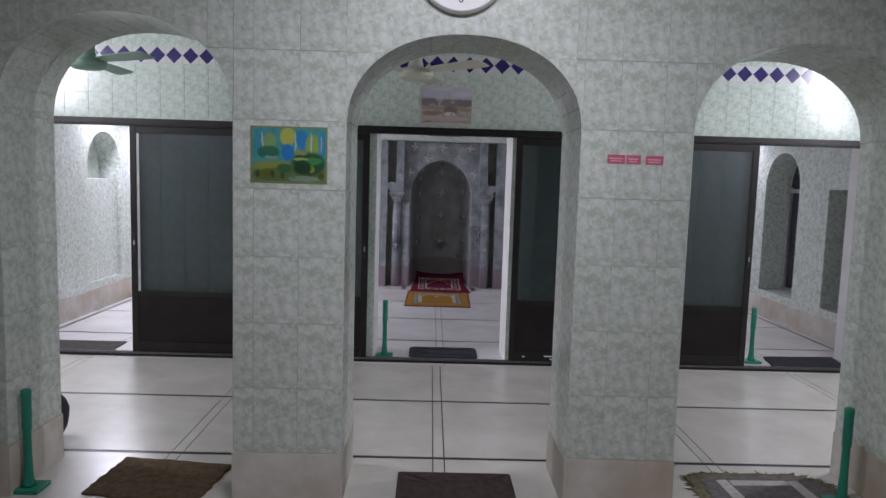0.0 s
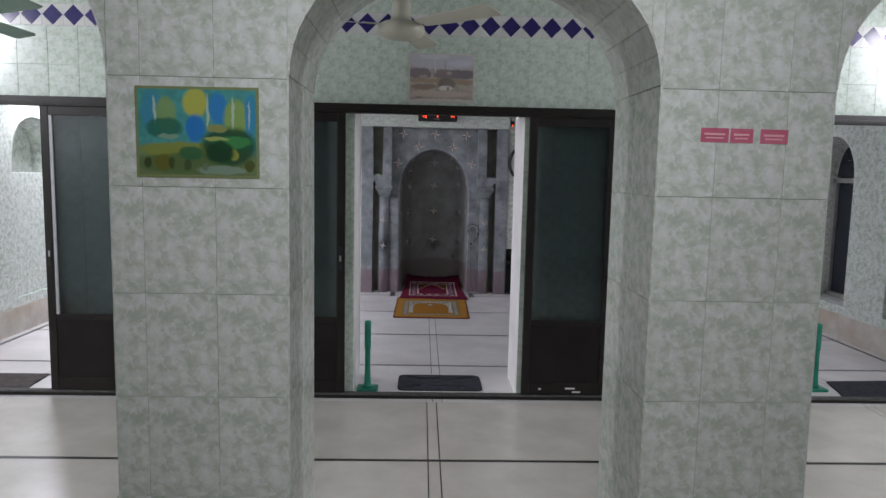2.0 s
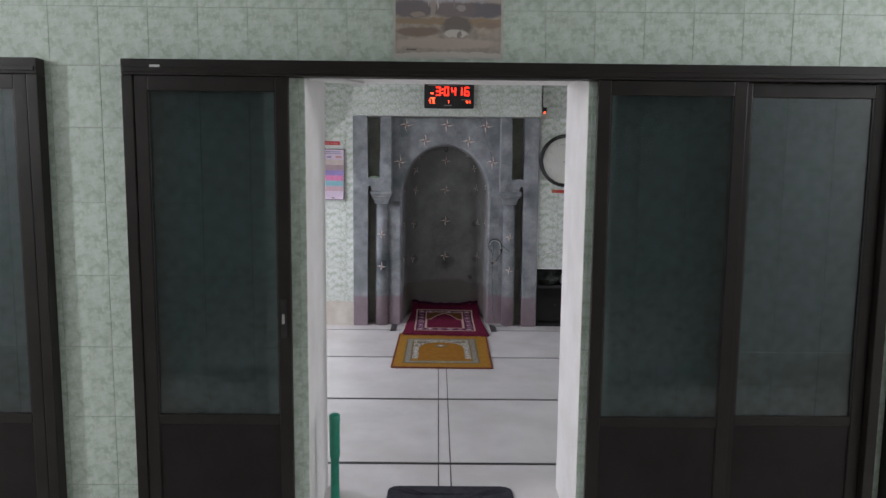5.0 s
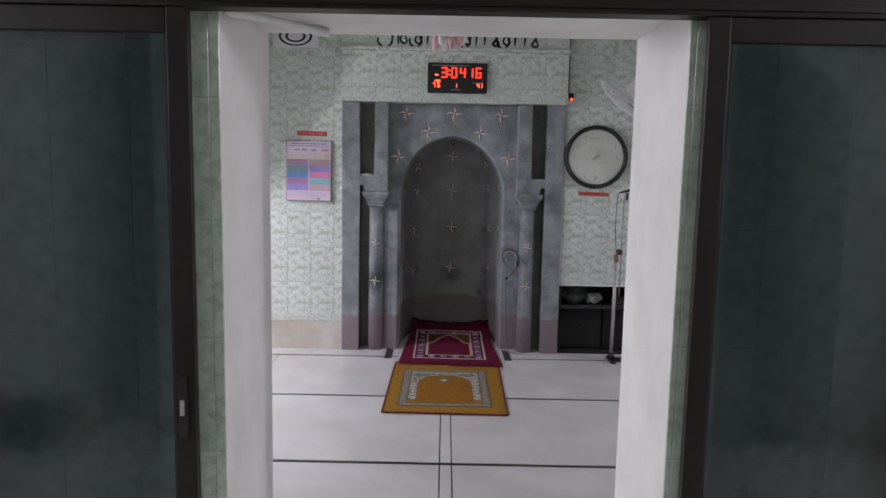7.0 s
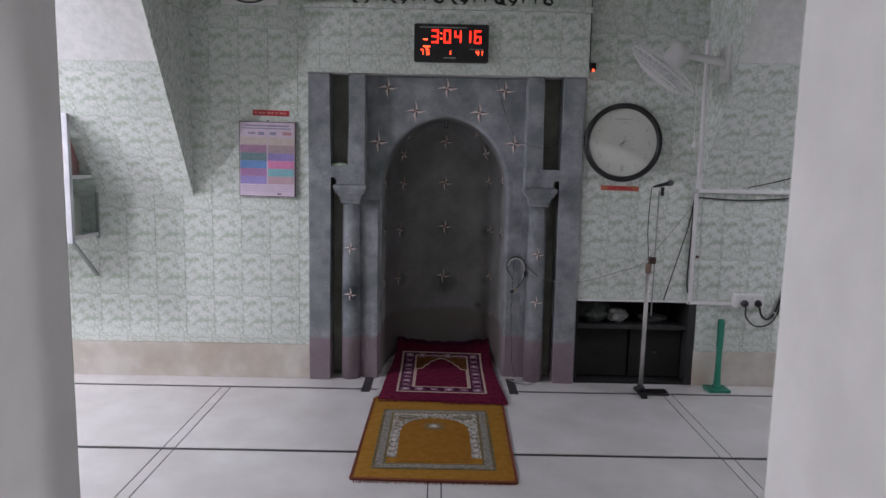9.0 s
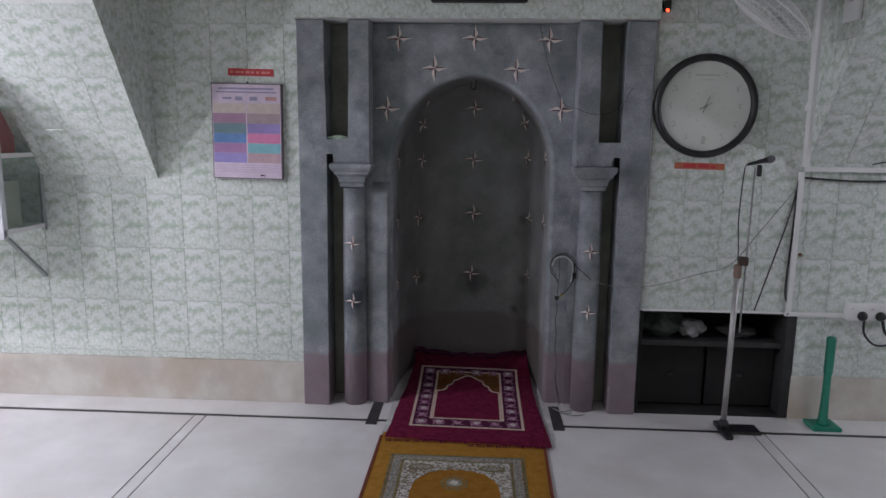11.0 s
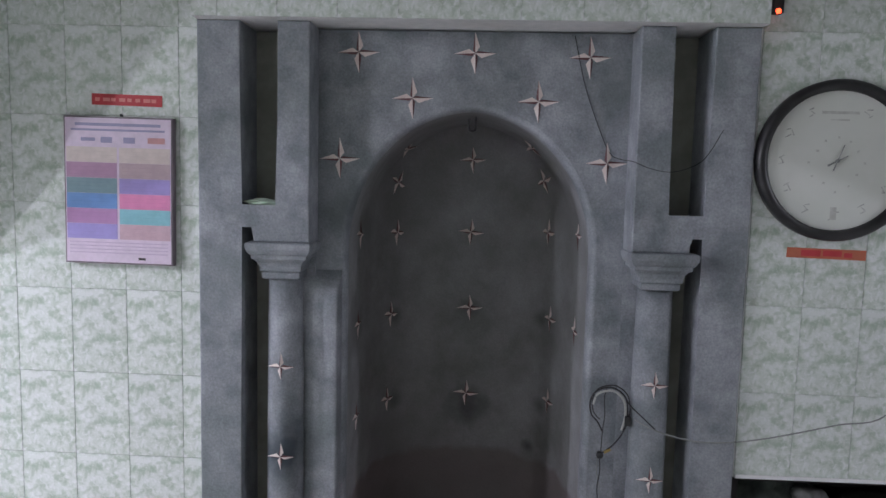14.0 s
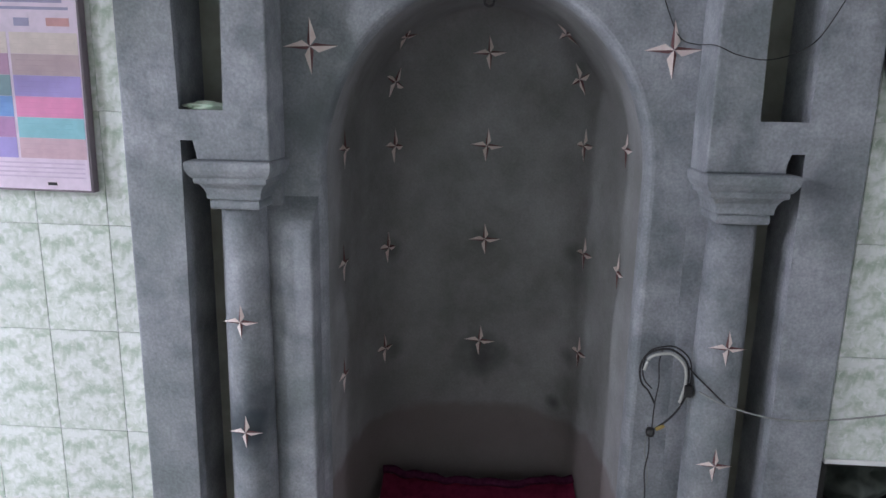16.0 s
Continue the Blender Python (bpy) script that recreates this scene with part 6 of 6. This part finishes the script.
# ---------------------------------------------------------------- cupboard recess
cup = thing("cupboard_recess", "black built-in cupboard recess with one shelf", "cupboard")
part("back", box(CX0, CX1, Q + 0.36, Q + 0.38, 0, CZ), NEAR_BLACK, cup)
part("side", box(CX0 - 0.006, CX0 + 0.014, Q - 0.004, Q + 0.36, 0, CZ - 0.0005), NEAR_BLACK, cup)
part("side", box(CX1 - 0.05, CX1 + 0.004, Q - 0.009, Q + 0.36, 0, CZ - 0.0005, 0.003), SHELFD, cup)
part("roof", box(CX0 + 0.0145, CX1 - 0.0505, Q, Q + 0.36, CZ - 0.012, CZ - 0.0008), NEAR_BLACK, cup)
part("floor_board", box(CX0 + 0.0145, CX1 - 0.0505, Q - 0.004, Q + 0.36, 0.0005, 0.02), NEAR_BLACK, cup)
part("shelf", box(CX0 + 0.0145, CX1 - 0.0505, Q + 0.02, Q + 0.36, 0.395, 0.425, 0.003), SHELFD, cup, "near-black shelf board")
part("ledge_trim", box(CX0, CX1, Q - 0.014, Q - 0.0065, CZ - 0.001, CZ + 0.012, 0.002), WHITEP, cup, "thin white edge strip")
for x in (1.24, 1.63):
    part("cabinet_door", box(x, x + 0.375, Q + 0.09, Q + 0.11, 0.03, 0.38, 0.004), NEAR_BLACK, cup, "dark cabinet door")
    part("door_pull", box(x + 0.17, x + 0.2, Q + 0.082, Q + 0.0898, 0.2, 0.215), SHELFD, cup)


def bundle(x, y, z, sx, sy, sz, material, name, label, seed):
    bm = bmesh.new()
    bmesh.ops.create_icosphere(bm, subdivisions=4, radius=1.0)
    off = Vector((seed * 7.3, seed, 0))
    for v in bm.verts:
        k = 1 + 0.35 * noise.noise(v.co * 1.6 + off) + 0.18 * noise.noise(v.co * 4 + off)
        v.co = Vector((x + v.co.x * sx * k, y + v.co.y * sy * k, z + sz + max(-sz, v.co.z * sz * k)))
    return solid(name, bm, material, label, "cloth", smooth=True)


bundle(1.36, Q + 0.14, 0.4255, 0.12, 0.10, 0.085, DARKCLOTH, "crumpled_cloth", "dark green crumpled cloth on the recess shelf", 1)
bundle(1.535, Q + 0.12, 0.4255, 0.065, 0.08, 0.05, GREYCLOTH, "crumpled_cloth", "greyish white crumpled cloth on the recess shelf", 2)
bundle(1.80, Q + 0.15, 0.4255, 0.10, 0.09, 0.03, SOOTY, "crumpled_cloth", "dark folded cloth on the recess shelf", 3)

bundle(-0.457, 9.995, 1.5072, 0.056, 0.036, 0.013, CLOTH, "folded_cloth", "small pale green cloth lying in the niche slot", 5)

# ---------------------------------------------------------------- microphone stand, cables
mic = thing("microphone_stand", "worn steel microphone stand with a black microphone", "microphone stand", at=Matrix.Translation((1.638, 9.76, 0)))
part("foot_bar", box(-0.02, 0.02, -0.11, 0.10, 0, 0.022, 0.006), BLACK, mic)
part("foot_plate", box(0.0205, 0.19, -0.04, 0.07, 0, 0.016, 0.005), BLACK, mic)
part("foot_hub", lathe([(0.03, 0.022), (0.028, 0.05), (0.016, 0.07)], 16), BLACK, mic, smooth=True)
lean = Matrix.Rotation(radians(0.45), 4, "Y")
part("lower_tube", lathe([(0.0145, 0.06), (0.0145, 0.86)], 16), CHROME, mic, smooth=True, at=lean)
part("grip", lathe([(0.017, 0.84), (0.02, 0.85), (0.02, 0.90), (0.016, 0.91)], 16), flat("rusty_grip", (0.20, 0.13, 0.10)), mic, "brown worn clutch", smooth=True, at=lean)
part("clamp", box(0.0, 0.045, -0.02, 0.02, 0.905, 0.95, 0.008), flat("brown_clamp", (0.06, 0.035, 0.025)), mic, at=lean)
part("boom", lathe([(0.0045, 0.55), (0.0045, 1.40)], 12), flat("grey_tube", (0.30, 0.30, 0.30)), mic, smooth=True, at=Matrix.Translation((0.038, 0, 0)) @ lean)
part("mic_clip", box(0.060, 0.080, -0.012, 0.012, 1.36, 1.418, 0.005), BLACK, mic)
tilt = Matrix.Translation((0.03, 0, 1.424)) @ Matrix.Rotation(radians(76), 4, "Y") @ Matrix.Scale(0.72, 4)
m_body = part("microphone", lathe([(0.009, -0.03), (0.011, 0.0), (0.017, 0.09), (0.022, 0.105)], 18), BLACK, mic, smooth=True, at=tilt)
part("mic_head", lathe([(0.022, 0.106), (0.027, 0.118), (0.027, 0.135), (0.018, 0.155), (0.006, 0.16)], 18), flat("mic_mesh", (0.10, 0.10, 0.11)), m_body, "grey wire-mesh head", smooth=True)
wire("mic_cable", [(0.012, -0.0, 1.42), (-0.01, -0.02, 1.385), (-0.018, -0.02, 1.15), (-0.008, -0.022, 1.0), (-0.005, -0.022, 0.93)], 0.003, BLACK, mic)

YQ = Q - TILE_T - 0.006
wire("cable", [(0.86, NF - 0.006, 0.805), (0.94, NF - 0.010, 0.768), (1.06, NF - 0.012, 0.740), (1.18, YQ - 0.02, 0.735), (1.32, YQ - 0.04, 0.765), (1.50, 9.86, 0.84), (1.62, 9.80, 0.90), (1.80, YQ - 0.05, 1.06), (2.0, YQ, 1.30)], 0.0024, FADED, label="thin grey cable slung from the niche to the wall", category="cable")
wire("cable", [(2.0, YQ, 1.34), (1.97, YQ, 1.15), (1.90, YQ - 0.01, 0.9), (1.82, YQ - 0.02, 0.62)], 0.004, BLACK, label="black cable hanging down the tiled wall", category="cable")
wire("cable", [(2.0, YQ, 1.335), (1.99, YQ, 1.0), (1.985, YQ, 0.72), (2.02, YQ, 0.63), (2.0, YQ - 0.01, 0.60)], 0.0045, BLACK, label="black cable beside the white conduit", category="cable")
wire("cable", [(2.02, YQ, 1.345), (2.3, YQ - 0.008, 1.33), (2.6, YQ - 0.01, 1.345), (3.0, YQ - 0.02, 1.40)], 0.006, BLACK, label="black cable under the white conduit", category="cable")
wire("cable", [(2.35, YQ - 0.03, 1.42), (2.6, YQ - 0.04, 1.48), (2.9, YQ - 0.09, 1.60)], 0.0035, BLACK, label="thin black cable rising along the leaning slab", category="cable")
con = thing("conduit", "white square plastic conduit on the tiles", "conduit")
part("duct", box(1.995, 2.022, Q - 0.022, Q - TILE_T, 0.615, 1.375, 0.002), WHITEP, con)
part("duct", box(2.0225, 3.4, Q - 0.030, Q - TILE_T, 1.378, 1.402, 0.002), WHITEP, con)
part("duct", box(1.99, 2.31, Q - 0.020, Q - TILE_T, 0.592, 0.6145, 0.002), WHITEP, con)
part("duct", box(2.006, 2.0285, Q - 0.05, Q - TILE_T, 1.4025, 2.40, 0.002), WHITEP, con)
part("clip", lathe([(0.011, 0), (0.009, 0.012)], 10), flat("rust", (0.16, 0.08, 0.05)), con, at=facing("-y", 2.045, Q - TILE_T, 0.93))

sock = thing("power_socket", "white double socket box with two black plugs", "power socket", at=facing("-y", 2.415, Q - TILE_T, 0.628))
part("box", box(-0.108, 0.108, -0.046, 0.046, 0, 0.04, 0.006), WHITEP, sock)
for x in (-0.03, 0.065):
    part("plug", lathe([(0.026, 0.0402), (0.026, 0.05), (0.018, 0.062), (0.014, 0.07)], 16, x, -0.018, 0), BLACK, sock, smooth=True)
for x in (-0.085, 0.02):
    part("switch", box(x - 0.012, x + 0.012, 0.012, 0.032, 0.0402, 0.045, 0.002), WHITEP, sock)
    part("switch_mark", box(x - 0.003, x + 0.003, 0.02, 0.024, 0.0452, 0.0458), RED, sock)
wire("cable", [(2.385, YQ - 0.06, 0.59), (2.39, YQ - 0.065, 0.52), (2.46, YQ - 0.05, 0.455), (2.56, YQ - 0.03, 0.46), (2.63, YQ - 0.01, 0.53), (2.70, YQ, 0.75), (2.78, YQ, 1.0), (2.84, YQ - 0.01, 1.3)], 0.006, BLACK, label="black mains cable looping up from a plug", category="cable")
wire("cable", [(2.48, YQ - 0.06, 0.59), (2.50, YQ - 0.06, 0.53), (2.56, YQ - 0.03, 0.50), (2.62, YQ - 0.01, 0.56), (2.69, YQ - 0.004, 0.77), (2.77, YQ - 0.012, 1.0), (2.83, YQ - 0.02, 1.3)], 0.008, BLACK, label="thick black mains cable looping up from a plug", category="cable")
part("cable_tie", box(0.185, 0.205, -0.09, -0.082, 0.005, 0.03), WHITEP, sock)

led = thing("charger_lamp", "tiny glowing red lamp on a black plug", "indicator lamp", at=facing("-y", 1.252, Q - TILE_T, 2.185))
part("body", box(-0.018, 0.018, -0.006, 0.05, 0, 0.03, 0.004), BLACK, led)
part("lens", lathe([(0.009, 0.0302), (0.007, 0.036)], 12), LEDR, led)
wire("cable", [(1.232, Q - TILE_T - 0.004, 2.2), (1.23, Q - TILE_T - 0.004, 2.5), (1.225, Q - TILE_T - 0.004, 2.9)], 0.003, BLACK, label="thin black cable running up the wall corner", category="cable")
# thin wires on the star panel
wire("cable", [(0.62, NP - 0.004, 2.125), (0.66, NP - 0.004, 1.96), (0.72, NP - 0.004, 1.80), (0.76, NP - 0.004, 1.72), (0.795, NP - 0.03, 1.70), (0.812, NF - 0.008, 1.69), (0.87, NF - 0.005, 1.668), (0.95, NF - 0.005, 1.66), (1.04, NF - 0.005, 1.70), (1.10, NF - 0.005, 1.80)], 0.0014, BLACK, label="thin black wire across the star panel", category="cable")

# headset hanging on the niche
hs = thing("headset", "black coiled headset and clear tube hanging on a nail", "headset")


def hang(pts, y=10.0, dx=0.0, dz=0.0):
    return [(x + dx, y + 0.004 * math.sin(9 * i), z + dz) for i, (x, z) in enumerate(pts)]


LOOP = [(0.762, 0.655), (0.803, 0.688), (0.836, 0.74), (0.850, 0.80), (0.840, 0.862), (0.805, 0.893), (0.768, 0.898), (0.732, 0.88), (0.716, 0.842), (0.722, 0.80), (0.745, 0.772), (0.762, 0.74)]
wire("band", hang(LOOP), 0.0030, BLACK, hs)
wire("band", hang(LOOP[2:-1], 10.008, 0.009, 0.006), 0.0022, BLACK, hs)
wire("clear_tube", hang([(NC + 0.515 + (x - 0.785) * 0.86, 0.80 + (z - 0.80) * 0.9) for x, z in LOOP[2:9]], 9.995), 0.0042, flat("clear_plastic", (0.46, 0.47, 0.44), 0.3), hs, "clear grey tube")
wire("lead", hang([(0.772, 0.90), (0.765, 0.86), (0.768, 0.80), (0.764, 0.74), (0.760, 0.67)], 9.996), 0.0018, BLACK, hs)
wire("lead", hang([(0.760, 0.65), (0.765, 0.58), (0.757, 0.52), (0.766, 0.44), (0.762, 0.36), (0.772, 0.27), (0.775, 0.15), (0.80, 0.012)], 10.02), 0.0020, BLACK, hs)
wire("lead", hang([(0.757, 0.66), (0.755, 0.58), (0.768, 0.50), (0.760, 0.42), (0.770, 0.34), (0.768, 0.25), (0.785, 0.14), (0.79, 0.012)], 10.024), 0.0016, FADED, hs, "thin grey lead")
wire("lead", [(0.84, 10.0, 0.86), (0.858, 9.99, 0.835), (0.885, 9.945, 0.815), (0.93, 9.936, 0.775)], 0.0024, BLACK, hs)
part("ear_piece", lathe([(0.011, -0.010), (0.013, 0.0), (0.010, 0.011)], 14, 0.758, 9.998, 0.652), BLACK, hs, smooth=True)
part("brass_plug", lathe([(0.005, 0), (0.0055, 0.014), (0.004, 0.026)], 12), YEL, hs, "dull yellow brass plug", at=Matrix.Translation((0.772, 9.995, 0.662)) @ Matrix.Rotation(radians(62), 4, "Y"))
part("switch_box", box(0.838, 0.858, 9.985, 10.008, 0.765, 0.80, 0.004), BLACK, hs)
wire("cable", [(0.76, 9.97, 0.012), (0.80, 9.93, 0.012), (0.86, 9.95, 0.012), (0.84, 9.90, 0.012), (0.79, 9.915, 0.012), (0.86, 9.88, 0.012), (0.93, 9.90, 0.012)], 0.0035, FADED, label="tangled grey wire on the floor by the niche", category="cable")

# ---------------------------------------------------------------- wall bookshelf
bs = thing("wall_bookshelf", "white wall shelf with glass side full of books", "bookshelf")
BX0, BX1, BY0 = -2.97, -2.125, 9.63
for z in (1.005, 1.40, 1.775):
    part("board", box(BX0, BX1, BY0 + 0.001, Q - 0.01, z, z + 0.022), WHITEP, bs)
    part("front_rail", box(BX0, BX1, BY0 - 0.022, BY0, z - 0.012, z + 0.034, 0.003), ALUW, bs)
for x in (BX0, BX1 - 0.035):
    part("front_post", box(x, x + 0.035, BY0 - 0.024, BY0 + 0.012, 0.985, 1.815, 0.003), ALUW, bs)
part("glass_side", box(BX1 - 0.010, BX1 - 0.004, BY0 + 0.013, Q - 0.03, 1.03, 1.775), CLEAR, bs, "clear glass side pane")
part("back_post", box(BX1 - 0.02, BX1, Q - 0.03, Q - 0.0065, 0.985, 1.30, 0.003), flat("grey_post", (0.3, 0.33, 0.32)), bs)
for x in (BX0 + 0.1, BX1 - 0.03):
    v0, v1 = Vector((x, BY0 + 0.03, 0.99)), Vector((x, Q - 0.008, 0.72))
    d = v1 - v0
    part("bracket", box(-0.011, 0.011, -0.008, 0.008, 0, d.length), flat("strut_grey", (0.26, 0.28, 0.27)), bs, "slanted grey support strut", at=Matrix.Translation(v0) @ d.to_track_quat("Z", "Y").to_matrix().to_4x4())
rnd = random.Random(4)
tints = [(0.42, 0.05, 0.06), (0.03, 0.22, 0.12), (0.50, 0.48, 0.42), (0.05, 0.25, 0.35), (0.40, 0.06, 0.10), (0.30, 0.20, 0.10), (0.04, 0.28, 0.15)]
for z in (1.0275, 1.4225):
    x = BX1 - 0.06
    k = 0
    while x > BX0 + 0.09:
        w, h = rnd.uniform(0.03, 0.055), rnd.uniform(0.24, 0.30)
        c = tints[(k + (0 if z > 1.3 else 2)) % 7]
        bk = thing("book", "hardback book standing on the white wall shelf", "book", "books on the wall shelf")
        part("cover", box(x - w, x, BY0 + 0.03, BY0 + 0.21, z, z + h, 0.004), flat("book_cover", c), bk)
        part("spine_bar", box(x - w + 0.006, x - 0.006, BY0 + 0.028, BY0 + 0.0295, z + h * 0.6, z + h * 0.75), PALE, bk)
        x -= w + 0.004
        k += 1
bk = thing("book", "pale blue book lying on top of the shelf", "book", "books on the wall shelf")
part("cover", box(-2.55, -2.16, BY0 + 0.02, BY0 + 0.18, 1.8155, 1.845, 0.004), flat("blue_cover", (0.12, 0.22, 0.42)), bk)

# ---------------------------------------------------------------- table fan on the leaning slab, hanging ornament, bag
wf = thing("wall_fan", "white wall fan with a wire cage, tilted down", "wall fan", at=Matrix.Translation((1.612, 9.60, 2.145)))
cage = Vector((-0.60, 0.16, -0.78)).to_track_quat("Z", "Y").to_matrix().to_4x4()
for r, h in ((0.045, 0.062), (0.085, 0.060), (0.125, 0.054), (0.165, 0.043), (0.205, 0.026), (0.240, 0.0), (0.205, -0.030), (0.160, -0.046), (0.110, -0.055)):
    wire("cage_ring", [cage @ Vector((r * math.cos(t), r * math.sin(t), h)) for t in [2 * math.pi * i / 36 for i in range(37)]], 0.0042 if r > 0.23 else 0.0019, WHITEP, wf)
for i in range(36):
    t = 2 * math.pi * i / 36
    wire("cage_spoke", [cage @ Vector((r * math.cos(t), r * math.sin(t), h)) for r, h in ((0.03, 0.063), (0.125, 0.054), (0.205, 0.026), (0.240, 0.0), (0.205, -0.030), (0.110, -0.055), (0.06, -0.058))], 0.0014, WHITEP, wf)
part("badge", lathe([(0.036, 0.060), (0.034, 0.067), (0.004, 0.070)], 24), WHITEP, wf, smooth=True, at=cage)
for k in range(3):
    part("blade", prism([(0.03, -0.02), (0.12, -0.065), (0.19, -0.055), (0.205, 0.03), (0.12, 0.06), (0.03, 0.025)], cage @ Matrix.Rotation(2 * math.pi * k / 3, 4, "Z") @ Matrix.Rotation(0.35, 4, "X"), 0.003), flat("pale_blade", (0.5, 0.52, 0.52)), wf)
part("motor", lathe([(0.004, -0.205), (0.035, -0.20), (0.056, -0.182), (0.064, -0.15), (0.064, -0.10), (0.055, -0.07), (0.04, -0.058)], 28), WHITEP, wf, "white rounded motor housing", smooth=True, at=cage)
v0, v1 = cage @ Vector((0, 0, -0.14)), Vector((0.398, 0.03, 0.06))
d = v1 - v0
part("arm", lathe([(0.024, 0.05), (0.022, 0.12), (0.028, d.length - 0.03), (0.034, d.length)], 18), WHITEP, wf, smooth=True, at=Matrix.Translation(v0) @ d.to_track_quat("Z", "Y").to_matrix().to_4x4())
part("wall_plate", box(0.392, 0.4115, -0.04, 0.10, -0.06, 0.16, 0.008), WHITEP, wf)
wire("pull_cord", [(0.215, -0.02, 0.02), (0.208, -0.03, -0.15), (0.212, -0.03, -0.33), (0.216, -0.03, -0.43)], 0.0022, WHITEP, wf)
part("cord_bell", lathe([(0.014, -0.465), (0.012, -0.45), (0.004, -0.425)], 12, 0.216, -0.03, 0), WHITEP, wf)

orn = thing("hanging_ornament", "pink and white translucent ornament hanging from the ceiling", "ornament", at=Matrix.Translation((0.215, 7.75, 2.19)))
rnd = random.Random(6)
for k in range(9):
    t = 2 * math.pi * k / 9
    r = 0.045 if k % 2 else 0.075
    part("petal", lathe([(0.002, 0.0), (0.016, 0.02), (0.018, 0.06), (0.006, 0.12)], 10), (PINKP if k % 3 else WHITEP), orn, smooth=True, at=Matrix.Translation((r * math.cos(t), r * math.sin(t), rnd.uniform(0.0, 0.05))))
part("ring", lathe([(0.08, 0.12), (0.085, 0.13), (0.08, 0.14)], 20), PINKP, orn, smooth=True)
part("cord", lathe([(0.003, 0.14), (0.003, CEIL - 2.19 - 0.002)], 8), WHITEP, orn)

bm = bmesh.new()
bmesh.ops.create_icosphere(bm, subdivisions=3, radius=1.0)
for v in bm.verts:
    k = 1 + 0.08 * noise.noise(v.co * 2)
    v.co = Vector((-2.075 + v.co.x * 0.11 * k, 3.78 + v.co.y * 0.14 * k, 0.15 + max(-0.15, v.co.z * 0.155 * k)))
solid("black_bag", bm, BLACKC, "black cloth bag standing behind the pillar", "bag", smooth=True)


# ---------------------------------------------------------------- wall tiles, laid last
lay_tiles()
